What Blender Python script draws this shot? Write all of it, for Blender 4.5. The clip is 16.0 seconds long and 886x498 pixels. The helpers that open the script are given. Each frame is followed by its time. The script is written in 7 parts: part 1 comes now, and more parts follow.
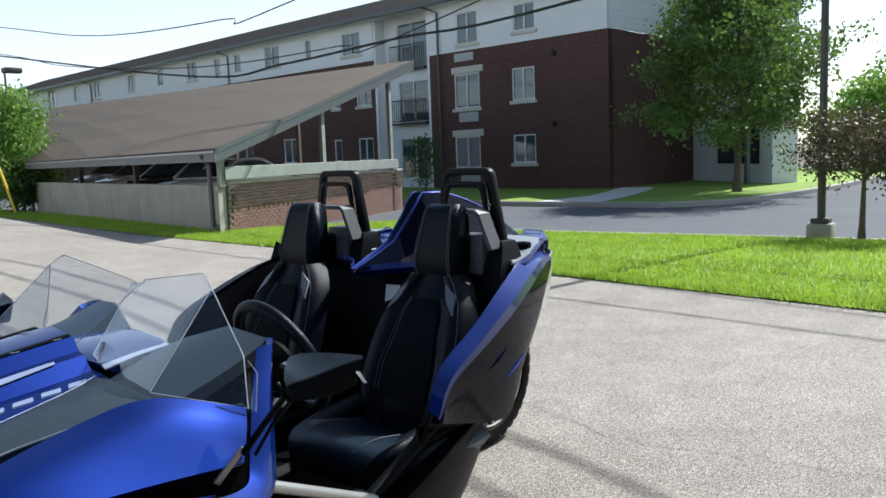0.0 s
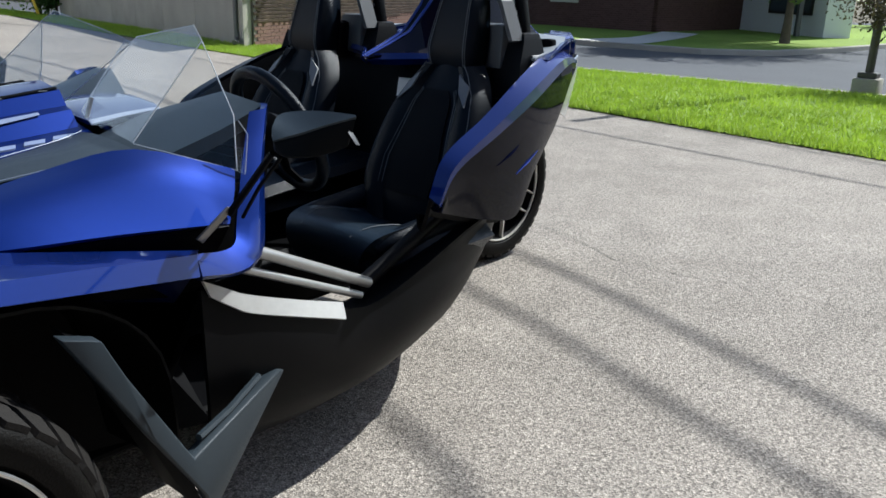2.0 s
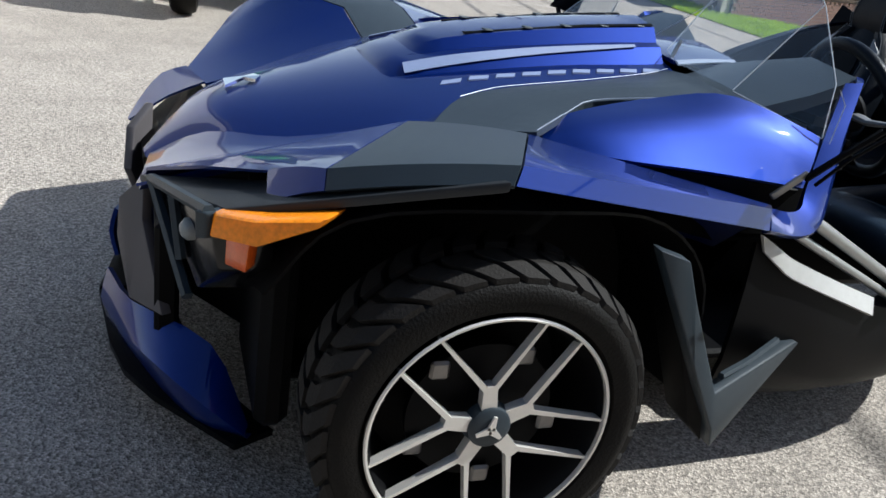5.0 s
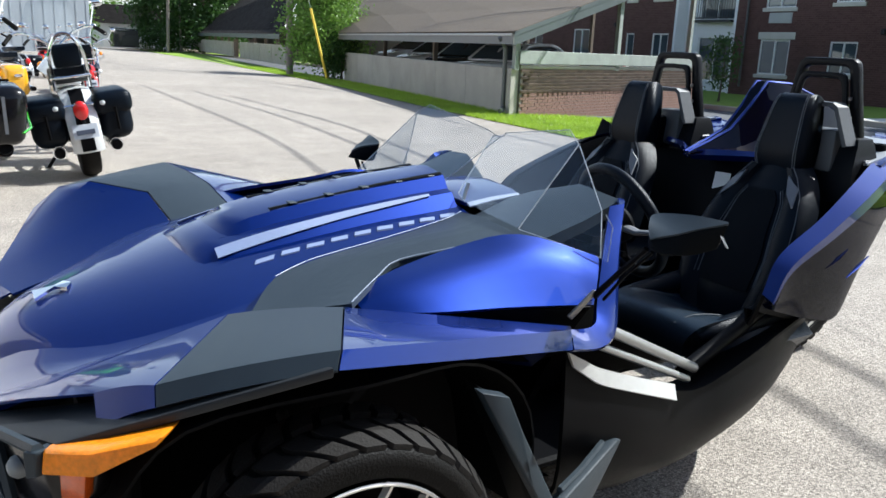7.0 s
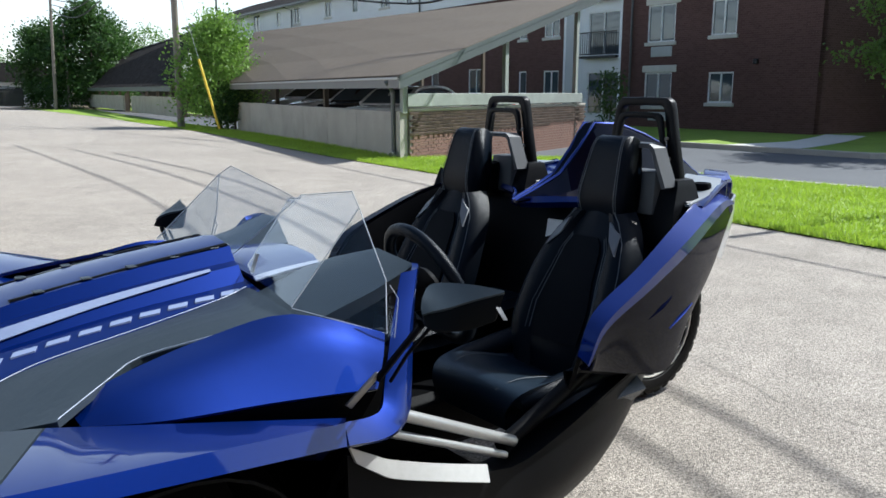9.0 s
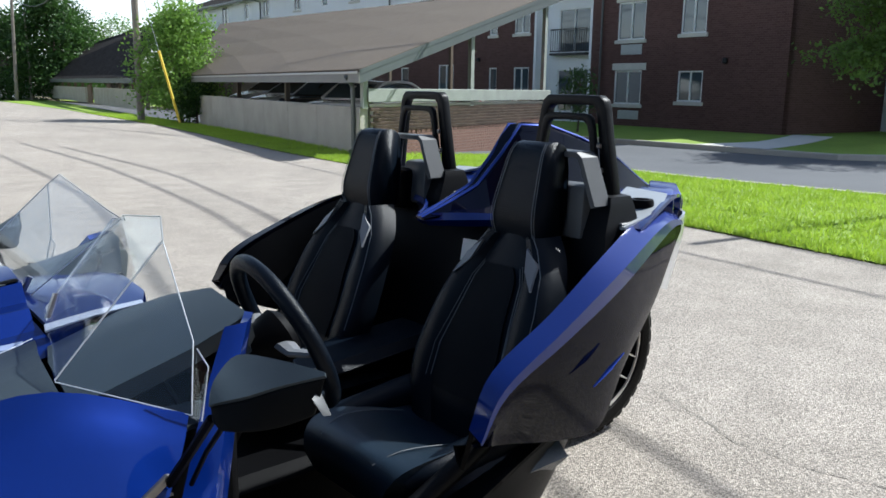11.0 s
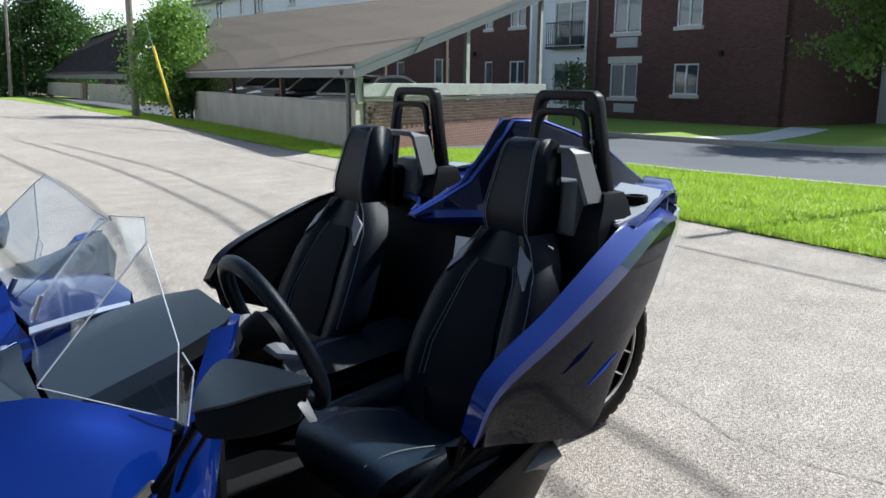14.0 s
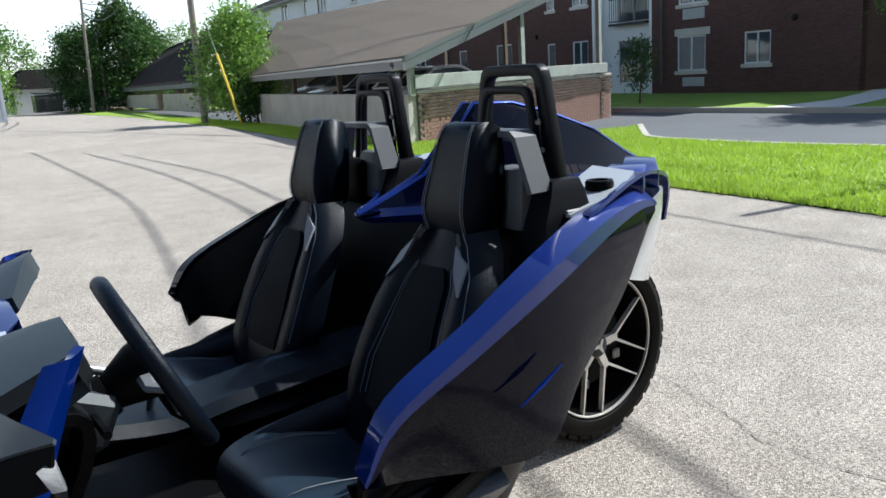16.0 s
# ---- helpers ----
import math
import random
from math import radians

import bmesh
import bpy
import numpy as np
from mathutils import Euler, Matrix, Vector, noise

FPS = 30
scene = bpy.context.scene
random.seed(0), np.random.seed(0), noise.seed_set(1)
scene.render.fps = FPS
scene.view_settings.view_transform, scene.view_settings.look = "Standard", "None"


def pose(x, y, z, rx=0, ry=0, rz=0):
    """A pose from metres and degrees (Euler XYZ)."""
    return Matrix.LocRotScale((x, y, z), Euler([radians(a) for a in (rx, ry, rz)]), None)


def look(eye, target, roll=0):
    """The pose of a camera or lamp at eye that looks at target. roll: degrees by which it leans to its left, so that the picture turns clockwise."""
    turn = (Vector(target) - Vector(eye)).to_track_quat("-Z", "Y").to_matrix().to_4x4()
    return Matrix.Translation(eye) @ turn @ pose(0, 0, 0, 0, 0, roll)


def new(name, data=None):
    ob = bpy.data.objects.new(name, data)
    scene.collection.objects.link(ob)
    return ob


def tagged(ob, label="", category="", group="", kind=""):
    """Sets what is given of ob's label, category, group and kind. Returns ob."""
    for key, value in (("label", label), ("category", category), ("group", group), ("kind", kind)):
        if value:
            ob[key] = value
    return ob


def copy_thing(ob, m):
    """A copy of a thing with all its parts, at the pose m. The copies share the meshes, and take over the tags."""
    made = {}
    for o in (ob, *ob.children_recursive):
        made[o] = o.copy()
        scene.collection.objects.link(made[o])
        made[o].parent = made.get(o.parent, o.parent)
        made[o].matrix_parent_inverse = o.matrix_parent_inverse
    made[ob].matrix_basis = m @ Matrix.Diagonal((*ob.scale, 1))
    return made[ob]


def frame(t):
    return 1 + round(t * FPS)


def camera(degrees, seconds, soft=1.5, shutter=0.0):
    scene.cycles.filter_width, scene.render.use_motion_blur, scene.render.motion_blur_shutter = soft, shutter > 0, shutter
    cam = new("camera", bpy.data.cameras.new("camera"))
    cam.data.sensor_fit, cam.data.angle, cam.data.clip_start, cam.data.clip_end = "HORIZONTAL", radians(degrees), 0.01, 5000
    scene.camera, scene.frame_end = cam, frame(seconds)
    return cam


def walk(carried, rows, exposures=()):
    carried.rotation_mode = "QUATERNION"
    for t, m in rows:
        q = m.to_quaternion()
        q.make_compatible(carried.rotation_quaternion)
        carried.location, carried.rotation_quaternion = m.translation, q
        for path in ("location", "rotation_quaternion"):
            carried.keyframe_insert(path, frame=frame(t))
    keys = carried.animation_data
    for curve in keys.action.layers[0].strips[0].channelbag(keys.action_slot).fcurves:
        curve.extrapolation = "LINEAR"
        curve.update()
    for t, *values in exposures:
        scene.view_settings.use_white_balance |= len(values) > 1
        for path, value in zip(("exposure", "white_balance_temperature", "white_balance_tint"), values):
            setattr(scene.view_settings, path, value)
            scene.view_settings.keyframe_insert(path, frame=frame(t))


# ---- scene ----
import functools
import itertools

# camera and its walk
cam = camera(57.6, 16.0, soft=1.6)
PATH = [
    (0, (2.994, 2.145, 1.353), (1.437, 0.911, 1.121), -2.1),
    (0.5, (2.923, 2.154, 1.313), (1.414, 0.876, 1.015), -0.6),
    (1, (2.91, 2.154, 1.283), (1.407, 0.896, 0.881), -0.9),
    (1.5, (2.899, 2.131, 1.233), (1.413, 0.898, 0.71), 0.1),
    (2, (2.896, 2.125, 1.189), (1.442, 0.898, 0.571), 1.7),
    (2.5, (2.895, 2.115, 1.144), (1.484, 0.884, 0.442), 1.0),
    (3, (2.945, 2.083, 1.113), (1.652, 0.752, 0.366), 2.9),
    (3.5, (3.032, 2.029, 1.097), (1.917, 0.568, 0.307), 6.3),
    (4, (3.118, 2.006, 1.085), (2.248, 0.412, 0.247), 8.8),
    (4.2, (3.15, 1.995, 1.082), (2.347, 0.37, 0.237), 10.0),
    (6.3, (3.268, 2.069, 1.276), (2.676, 0.252, 0.689), 6.4),
    (6.5, (3.251, 2.059, 1.276), (2.516, 0.285, 0.716), 5.9),
    (7, (3.247, 2.09, 1.287), (2.196, 0.46, 0.8), 2.5),
    (7.5, (3.236, 2.109, 1.307), (1.986, 0.605, 0.886), 1.5),
    (8, (3.204, 2.113, 1.304), (1.842, 0.713, 0.874), 1.3),
    (8.5, (3.064, 2.108, 1.301), (1.695, 0.73, 0.824), -1.6),
    (9, (2.862, 2.088, 1.322), (1.628, 0.562, 0.938), 0.1),
    (9.5, (2.694, 2.0, 1.303), (1.421, 0.508, 0.91), 0.1),
    (9.7, (2.627, 1.928, 1.298), (1.318, 0.474, 0.882), 0.2),
    (11.8, (2.361, 1.859, 1.329), (1.09, 0.364, 0.945), 1.1),
    (12.5, (2.361, 1.855, 1.326), (1.084, 0.368, 0.929), 0.9),
    (13, (2.363, 1.855, 1.326), (1.092, 0.361, 0.936), 0.8),
    (13.5, (2.362, 1.857, 1.324), (1.089, 0.367, 0.921), 0.4),
    (14, (2.362, 1.855, 1.324), (1.074, 0.381, 0.917), 0.5),
    (14.5, (2.359, 1.858, 1.32), (1.058, 0.402, 0.889), 0.1),
    (15, (2.347, 1.85, 1.314), (1.038, 0.403, 0.872), -1.3),
    (15.5, (2.205, 1.862, 1.295), (0.957, 0.371, 0.827), -0.8),
    (16, (1.967, 1.889, 1.299), (0.834, 0.298, 0.871), -3.6),
]
EXPOSURE = [(0, 0.54), (2.0, 0.37), (3.5, 0.18), (4.2, 0.22), (6.3, 0.92), (7.0, 0.86), (9.0, 0.63), (12.5, 0.71), (16, 0.69)]
walk(cam, [(t, look(e, g, r)) for t, e, g, r in PATH], [(t, x, 5950, 6) for t, x in EXPOSURE])

# world, sun, exposure
SUN_EL, SUN_AZ = 45.0, 171.0      # degrees; azimuth of the sun seen from the roadster, from +x towards +y
world = bpy.data.worlds.new("world")
scene.world = world
world.use_nodes = True
wn = world.node_tree
sky = wn.nodes.new("ShaderNodeTexSky")
sky.sky_type = "NISHITA"
sky.sun_disc = False
sky.sun_elevation = radians(SUN_EL)
sky.sun_rotation = radians(90.0 - SUN_AZ)
sky.air_density, sky.dust_density, sky.ozone_density = 1.0, 1.3, 1.0
# summer haze that whitens the sky towards the horizon
wc, wsep, wmap, wadd = (wn.nodes.new(k) for k in ("ShaderNodeTexCoord", "ShaderNodeSeparateXYZ", "ShaderNodeMapRange", "ShaderNodeMix"))
wmap.interpolation_type = "SMOOTHSTEP"
for key, val in (("From Min", 0.0), ("From Max", 0.55), ("To Min", 5.6), ("To Max", 0.0)):
    wmap.inputs[key].default_value = val
wadd.data_type, wadd.blend_type = "RGBA", "ADD"
wadd.inputs["Factor"].default_value = 1.0
wn.links.new(wc.outputs["Generated"], wsep.inputs[0])
wn.links.new(wsep.outputs["Z"], wmap.inputs["Value"])
wn.links.new(sky.outputs[0], wadd.inputs["A"])
wn.links.new(wmap.outputs[0], wadd.inputs["B"])
wn.links.new(wadd.outputs["Result"], wn.nodes["Background"].inputs[0])
wn.nodes["Background"].inputs[1].default_value = 0.085
sun = new("sun", bpy.data.lights.new("sun", "SUN"))
sun.data.energy, sun.data.angle, sun.data.color = 5.0, radians(0.5), (1.0, 0.965, 0.91)
a_, e_ = radians(SUN_AZ), radians(SUN_EL)
SUN_DIR = Vector((math.cos(a_) * math.cos(e_), math.sin(a_) * math.cos(e_), math.sin(e_)))
sun.matrix_world = look(SUN_DIR * 60, (0, 0, 0))


# ---- materials ----
def material(name, base, rough=0.6, metal=0.0, vary=0.15, scale=8.0, bump=0.1, fine=60.0, coat=0.0, tint=None, spec=0.5, coords="Object"):
    """A surface with stains at one scale and grain at another; tint is the colour it drifts to."""
    m = bpy.data.materials.new(name)
    m.use_nodes = True
    t = m.node_tree
    b = t.nodes["Principled BSDF"]
    co = t.nodes.new("ShaderNodeTexCoord")
    n1, n2 = t.nodes.new("ShaderNodeTexNoise"), t.nodes.new("ShaderNodeTexNoise")
    n1.inputs["Scale"].default_value, n2.inputs["Scale"].default_value = scale, fine
    n1.inputs["Detail"].default_value, n2.inputs["Detail"].default_value = 5, 3
    for n in (n1, n2):
        t.links.new(co.outputs[coords], n.inputs["Vector"])
    add = t.nodes.new("ShaderNodeMath")
    add.operation = "MULTIPLY_ADD"
    add.inputs[1].default_value = 0.5
    half = t.nodes.new("ShaderNodeMath")
    half.operation = "MULTIPLY"
    half.inputs[1].default_value = 0.5
    t.links.new(n2.outputs["Fac"], half.inputs[0])
    t.links.new(n1.outputs["Fac"], add.inputs[0])
    t.links.new(half.outputs[0], add.inputs[2])
    ramp = t.nodes.new("ShaderNodeValToRGB")
    c = Vector(base)
    d = Vector(tint) if tint else c * (1 - 0.55)
    ramp.color_ramp.elements[0].position, ramp.color_ramp.elements[1].position = 0.34, 0.66
    ramp.color_ramp.elements[0].color = (*(c * (1 - vary) + d * vary), 1)
    ramp.color_ramp.elements[1].color = (*(c * (1 + vary * 0.6)), 1)
    t.links.new(add.outputs[0], ramp.inputs[0])
    t.links.new(ramp.outputs[0], b.inputs["Base Color"])
    b.inputs["Roughness"].default_value, b.inputs["Metallic"].default_value = rough, metal
    b.inputs["Specular IOR Level"].default_value = spec
    b.inputs["Coat Weight"].default_value, b.inputs["Coat Roughness"].default_value = coat, 0.03
    if bump:
        bp = t.nodes.new("ShaderNodeBump")
        bp.inputs["Strength"].default_value, bp.inputs["Distance"].default_value = bump, 0.01
        t.links.new(n2.outputs["Fac"], bp.inputs["Height"])
        t.links.new(bp.outputs[0], b.inputs["Normal"])
    return m


def shader(m):
    return m.node_tree.nodes["Principled BSDF"]


M = {}


def asphalt_material():
    """Worn asphalt: pale stones in a darker binder, with broad stains."""
    m = material("sun bleached asphalt", (0.315, 0.278, 0.238), 0.9, vary=0.36, scale=0.4, bump=0, fine=3.0, tint=(0.18, 0.156, 0.128))
    t, b = m.node_tree, shader(m)
    co = t.nodes.new("ShaderNodeTexCoord")
    vo, no = t.nodes.new("ShaderNodeTexVoronoi"), t.nodes.new("ShaderNodeTexNoise")
    vo.inputs["Scale"].default_value, no.inputs["Scale"].default_value = 180.0, 80.0
    no.inputs["Detail"].default_value = 6
    for n in (vo, no):
        t.links.new(co.outputs["Object"], n.inputs["Vector"])
    bw = t.nodes.new("ShaderNodeSeparateColor")
    t.links.new(vo.outputs["Color"], bw.inputs[0])
    mr, mn, mul = t.nodes.new("ShaderNodeMapRange"), t.nodes.new("ShaderNodeMapRange"), t.nodes.new("ShaderNodeMath")
    mr.inputs["To Min"].default_value, mr.inputs["To Max"].default_value = 0.44, 1.56
    mn.inputs["From Min"].default_value, mn.inputs["From Max"].default_value = 0.3, 0.7
    mn.inputs["To Min"].default_value, mn.inputs["To Max"].default_value = 0.66, 1.32
    mul.operation = "MULTIPLY"
    t.links.new(bw.outputs[0], mr.inputs["Value"])
    t.links.new(no.outputs["Fac"], mn.inputs["Value"])
    t.links.new(mr.outputs[0], mul.inputs[0])
    t.links.new(mn.outputs[0], mul.inputs[1])
    mix = t.nodes.new("ShaderNodeMix")
    mix.data_type, mix.blend_type = "RGBA", "MULTIPLY"
    mix.inputs["Factor"].default_value = 1.0
    src = b.inputs["Base Color"].links[0].from_socket
    t.links.new(src, mix.inputs["A"])
    t.links.new(mul.outputs[0], mix.inputs["B"])
    t.links.new(mix.outputs["Result"], b.inputs["Base Color"])
    bp = t.nodes.new("ShaderNodeBump")
    bp.inputs["Strength"].default_value, bp.inputs["Distance"].default_value = 0.6, 0.006
    t.links.new(vo.outputs["Distance"], bp.inputs["Height"])
    t.links.new(bp.outputs[0], b.inputs["Normal"])
    return m


M["asphalt"] = asphalt_material()
M["asphalt_dark"] = material("newer asphalt", (0.088, 0.093, 0.102), 0.9, vary=0.25, scale=0.5, bump=0.4, fine=80)
M["soil"] = material("dry earth", (0.12, 0.10, 0.06), 0.95, vary=0.4, scale=0.6, bump=0.4, fine=30)
M["lawn"] = material("lawn thatch", (0.20, 0.30, 0.03), 0.9, vary=0.35, scale=1.2, bump=0.8, fine=60, tint=(0.12, 0.18, 0.02))
M["blade"] = material("grass blades", (0.20, 0.36, 0.04), 0.6)
M["concrete"] = material("weathered concrete", (0.36, 0.335, 0.29), 0.9, vary=0.35, scale=1.5, bump=0.3, fine=60, tint=(0.2, 0.185, 0.15))
M["kerb"] = material("concrete kerb", (0.40, 0.37, 0.32), 0.9, vary=0.25, scale=2, bump=0.3, fine=70)
# concrete brightened to stand in for sun, since the wing shades the walk
M["walkway"] = material("concrete walk paled as if sunlit", (0.66, 0.64, 0.60), 0.9, vary=0.15, scale=2, bump=0.2, fine=70)
M["brick"] = material("red brown brick", (0.21, 0.12, 0.09), 0.85, vary=0.35, scale=6, bump=0.4, fine=90, tint=(0.12, 0.065, 0.05))
M["mortar"] = material("grey mortar", (0.26, 0.235, 0.21), 0.95, vary=0.2, scale=5, bump=0.3, fine=90)
M["siding"] = material("white lap siding", (0.74, 0.75, 0.76), 0.6, vary=0.06, scale=1.0, bump=0.03, fine=50)
M["fascia"] = material("taupe painted timber", (0.17, 0.165, 0.155), 0.6, vary=0.15, scale=2, bump=0.08, fine=60)
M["trim"] = material("grey green painted trim", (0.085, 0.10, 0.10), 0.55, vary=0.15, scale=2, bump=0.08, fine=60)
M["rail"] = material("weathered grey timber", (0.27, 0.29, 0.26), 0.8, vary=0.35, scale=3, bump=0.3, fine=60)
M["timber"] = material("dark timber", (0.10, 0.075, 0.05), 0.8, vary=0.3, scale=4, bump=0.3, fine=60)
M["drip"] = material("pale metal drip edge", (0.45, 0.44, 0.42), 0.45, vary=0.1, bump=0.02)
M["gutter"] = material("dark gutter metal", (0.09, 0.095, 0.095), 0.4, metal=0.2, vary=0.1, bump=0.02)
M["white_frame"] = material("white window frame", (0.72, 0.72, 0.70), 0.5, vary=0.06, bump=0.02)
M["stone_sill"] = material("limestone sill", (0.55, 0.52, 0.46), 0.8, vary=0.12, scale=4, bump=0.15)
M["dark_frame"] = material("dark balcony metal", (0.015, 0.016, 0.018), 0.45, metal=0.3, vary=0.1, bump=0.02)
M["window"] = material("window pane", (0.05, 0.07, 0.085), 0.04, vary=0.3, scale=0.7, bump=0.0, spec=1.0)
M["curtain"] = material("pale curtain", (0.55, 0.54, 0.5), 0.9, vary=0.15, scale=3, bump=0.1)
M["ac"] = material("beige grille", (0.42, 0.43, 0.42), 0.6, vary=0.1, bump=0.05)
M["pole_wood"] = material("grey weathered pole", (0.22, 0.19, 0.155), 0.9, vary=0.3, scale=3, bump=0.4, fine=40)
M["pole_steel"] = material("brown painted steel", (0.055, 0.05, 0.045), 0.5, vary=0.15, bump=0.03)
M["yellow_guard"] = material("yellow plastic guard", (0.75, 0.52, 0.03), 0.5, vary=0.1, bump=0.03)
M["cable"] = material("black cable", (0.015, 0.015, 0.016), 0.6, vary=0.1, bump=0)
M["bark"] = material("grey brown bark", (0.11, 0.085, 0.065), 0.95, vary=0.4, scale=8, bump=0.8, fine=40)
M["blue"] = material("deep blue metallic paint", (0.0007, 0.0155, 0.145), 0.45, metal=0.65, vary=0.10, scale=60, bump=0.0, fine=900, coat=0.8, tint=(0.0005, 0.0115, 0.115), spec=0.1)
# dark copy of the blue paint: shade put into the colour
M["blue_shaded"] = material("blue gloss paint darkened as in shade", (0.0010, 0.0016, 0.008), 0.5, metal=0.0, vary=0.10, scale=60, bump=0.0, fine=900, coat=0.3, spec=0.0)
M["black_gloss"] = material("gloss black plastic", (0.004, 0.004, 0.005), 0.22, vary=0.1, bump=0.0, spec=0.25, coat=0.2)
M["black"] = material("black moulded plastic", (0.003, 0.003, 0.0035), 0.5, vary=0.15, scale=20, bump=0.12, fine=400, spec=0.06)
M["hoop"] = material("satin black powder coat", (0.004, 0.0045, 0.006), 0.42, vary=0.12, scale=20, bump=0.08, fine=400, spec=0.12)
# paler, warmer copy of the slate plastic: light off the road in its colour
M["cheek"] = material("slate grey plastic tinted by road light", (0.10, 0.092, 0.096), 0.5, vary=0.1, scale=15, bump=0.08, fine=500, spec=0.25)
M["hull"] = material("black textured plastic", (0.004, 0.004, 0.0045), 0.45, vary=0.15, scale=10, bump=0.08, fine=500, spec=0.10)
M["grey"] = material("slate grey textured plastic", (0.024, 0.033, 0.041), 0.46, vary=0.12, scale=15, bump=0.12, fine=600, spec=0.3)
M["grey_light"] = material("silver grey plastic", (0.20, 0.215, 0.22), 0.38, vary=0.1, scale=10, bump=0.05, fine=300)
M["fairing_grey"] = material("mid grey moulded plastic", (0.085, 0.088, 0.092), 0.45, vary=0.1, scale=15, bump=0.1, fine=500, spec=0.3)
M["mirror_black"] = material("dull black mirror plastic", (0.004, 0.0045, 0.005), 0.6, vary=0.1, scale=15, bump=0.1, fine=500, spec=0.06)
M["lip"] = material("charcoal moulded plastic", (0.020, 0.022, 0.024), 0.5, vary=0.12, scale=15, bump=0.1, fine=500, spec=0.25)
M["deck_grey"] = material("pale silver grey plastic", (0.30, 0.32, 0.34), 0.35, vary=0.1, scale=12, bump=0.05, fine=400)
M["sill"] = material("bare aluminium sill", (0.55, 0.54, 0.51), 0.45, metal=0.3, vary=0.1, bump=0.04)
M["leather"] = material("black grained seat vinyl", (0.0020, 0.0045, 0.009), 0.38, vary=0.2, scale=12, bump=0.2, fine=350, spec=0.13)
# the seat vinyl again, base lightened to carry the sky's sheen on the cushions
M["leather_seat"] = material("black seat cushion vinyl with sky sheen", (0.010, 0.019, 0.030), 0.32, vary=0.2, scale=12, bump=0.2, fine=350, spec=0.45)
M["leather_panel"] = material("dark grey mesh seat insert", (0.004, 0.0055, 0.008), 0.6, vary=0.2, scale=20, bump=0.35, fine=700, spec=0.06)
M["silver_trim"] = material("silver seat trim", (0.15, 0.155, 0.165), 0.45, vary=0.1, bump=0.05)
M["stitch"] = material("grey stitching", (0.13, 0.14, 0.15), 0.8, vary=0.05, bump=0)
# lighter, browner copy of the tyre rubber: sunlight on the blocks as colour
M["tread"] = material("tyre rubber tinted as lit tread", (0.011, 0.0092, 0.0078), 0.75, vary=0.3, scale=20, bump=0.2, fine=200, spec=0.25)
M["rubber"] = material("tyre rubber", (0.004, 0.0038, 0.0035), 0.6, vary=0.3, scale=12, bump=0.25, fine=200, tint=(0.010, 0.0065, 0.004), spec=0.12)
M["alloy"] = material("machined alloy", (0.72, 0.69, 0.64), 0.42, metal=0.5, vary=0.05, scale=12, bump=0.02, fine=200)
M["rim_black"] = material("black rim paint", (0.003, 0.003, 0.0035), 0.5, vary=0.1, bump=0.02, spec=0.1)
M["disc"] = material("brake disc steel", (0.22, 0.21, 0.20), 0.4, metal=0.8, vary=0.2, bump=0.05)
M["tube"] = material("satin steel tube", (0.40, 0.40, 0.39), 0.33, metal=0.6, vary=0.1, bump=0.03)
M["steel"] = material("brushed steel", (0.5, 0.5, 0.48), 0.3, metal=0.9, vary=0.1, bump=0.03)
M["chrome"] = material("chrome", (0.75, 0.76, 0.78), 0.08, metal=1.0, vary=0.04, bump=0)
M["amber"] = material("amber lens", (0.80, 0.24, 0.008), 0.25, vary=0.3, scale=30, bump=0.15, fine=120, coat=0.2, spec=0.2)
M["orange"] = material("orange reflector", (0.60, 0.10, 0.01), 0.2, vary=0.2, scale=60, bump=0.15, fine=200, coat=0.5)
M["red"] = material("red lens", (0.55, 0.012, 0.012), 0.15, vary=0.2, scale=40, bump=0.1, coat=0.5)
M["lettering"] = material("silver lettering film", (0.36, 0.40, 0.50), 0.4, metal=0.1, vary=0.05, bump=0)
M["mark_film"] = material("dull silver blue film", (0.22, 0.27, 0.42), 0.45, vary=0.08, bump=0)
M["lamp_cover"] = material("pale clear lamp cover", (0.55, 0.56, 0.56), 0.12, vary=0.12, scale=25, bump=0.05, fine=120, coat=0.6)
M["label"] = material("white paper label", (0.6, 0.62, 0.62), 0.6, vary=0.05, bump=0)
M["print"] = material("dark print", (0.05, 0.06, 0.09), 0.6, vary=0.05, bump=0)
M["green_paint"] = material("bright green paint", (0.06, 0.42, 0.02), 0.25, vary=0.08, bump=0, coat=1.0)
M["yellow_paint"] = material("golden yellow paint", (0.72, 0.36, 0.015), 0.25, vary=0.08, bump=0, coat=1.0)
M["white_paint"] = material("pearl white paint", (0.66, 0.66, 0.64), 0.25, vary=0.05, bump=0, coat=1.0)
M["silver_paint"] = material("silver car paint", (0.42, 0.43, 0.44), 0.28, metal=0.5, vary=0.05, bump=0, coat=1.0)
M["dark_paint"] = material("dark car paint", (0.02, 0.022, 0.027), 0.25, metal=0.3, vary=0.05, bump=0, coat=1.0)
M["red_paint"] = material("red car paint", (0.4, 0.02, 0.02), 0.25, vary=0.05, bump=0, coat=1.0)
M["plate"] = material("number plate metal", (0.55, 0.58, 0.62), 0.4, vary=0.08, bump=0.02)
M["shed_white"] = material("white ribbed sheet metal", (0.70, 0.69, 0.69), 0.45, vary=0.08, scale=0.8, bump=0.02)
M["shed_grey"] = material("grey ribbed sheet metal", (0.34, 0.37, 0.40), 0.5, metal=0.2, vary=0.08, scale=0.6, bump=0.02)
M["gate_brown"] = material("brown boarded gate", (0.12, 0.07, 0.05), 0.8, vary=0.2, scale=4, bump=0.2)
M["screen"] = material("dull screen glass", (0.02, 0.025, 0.03), 0.15, vary=0.1, bump=0)



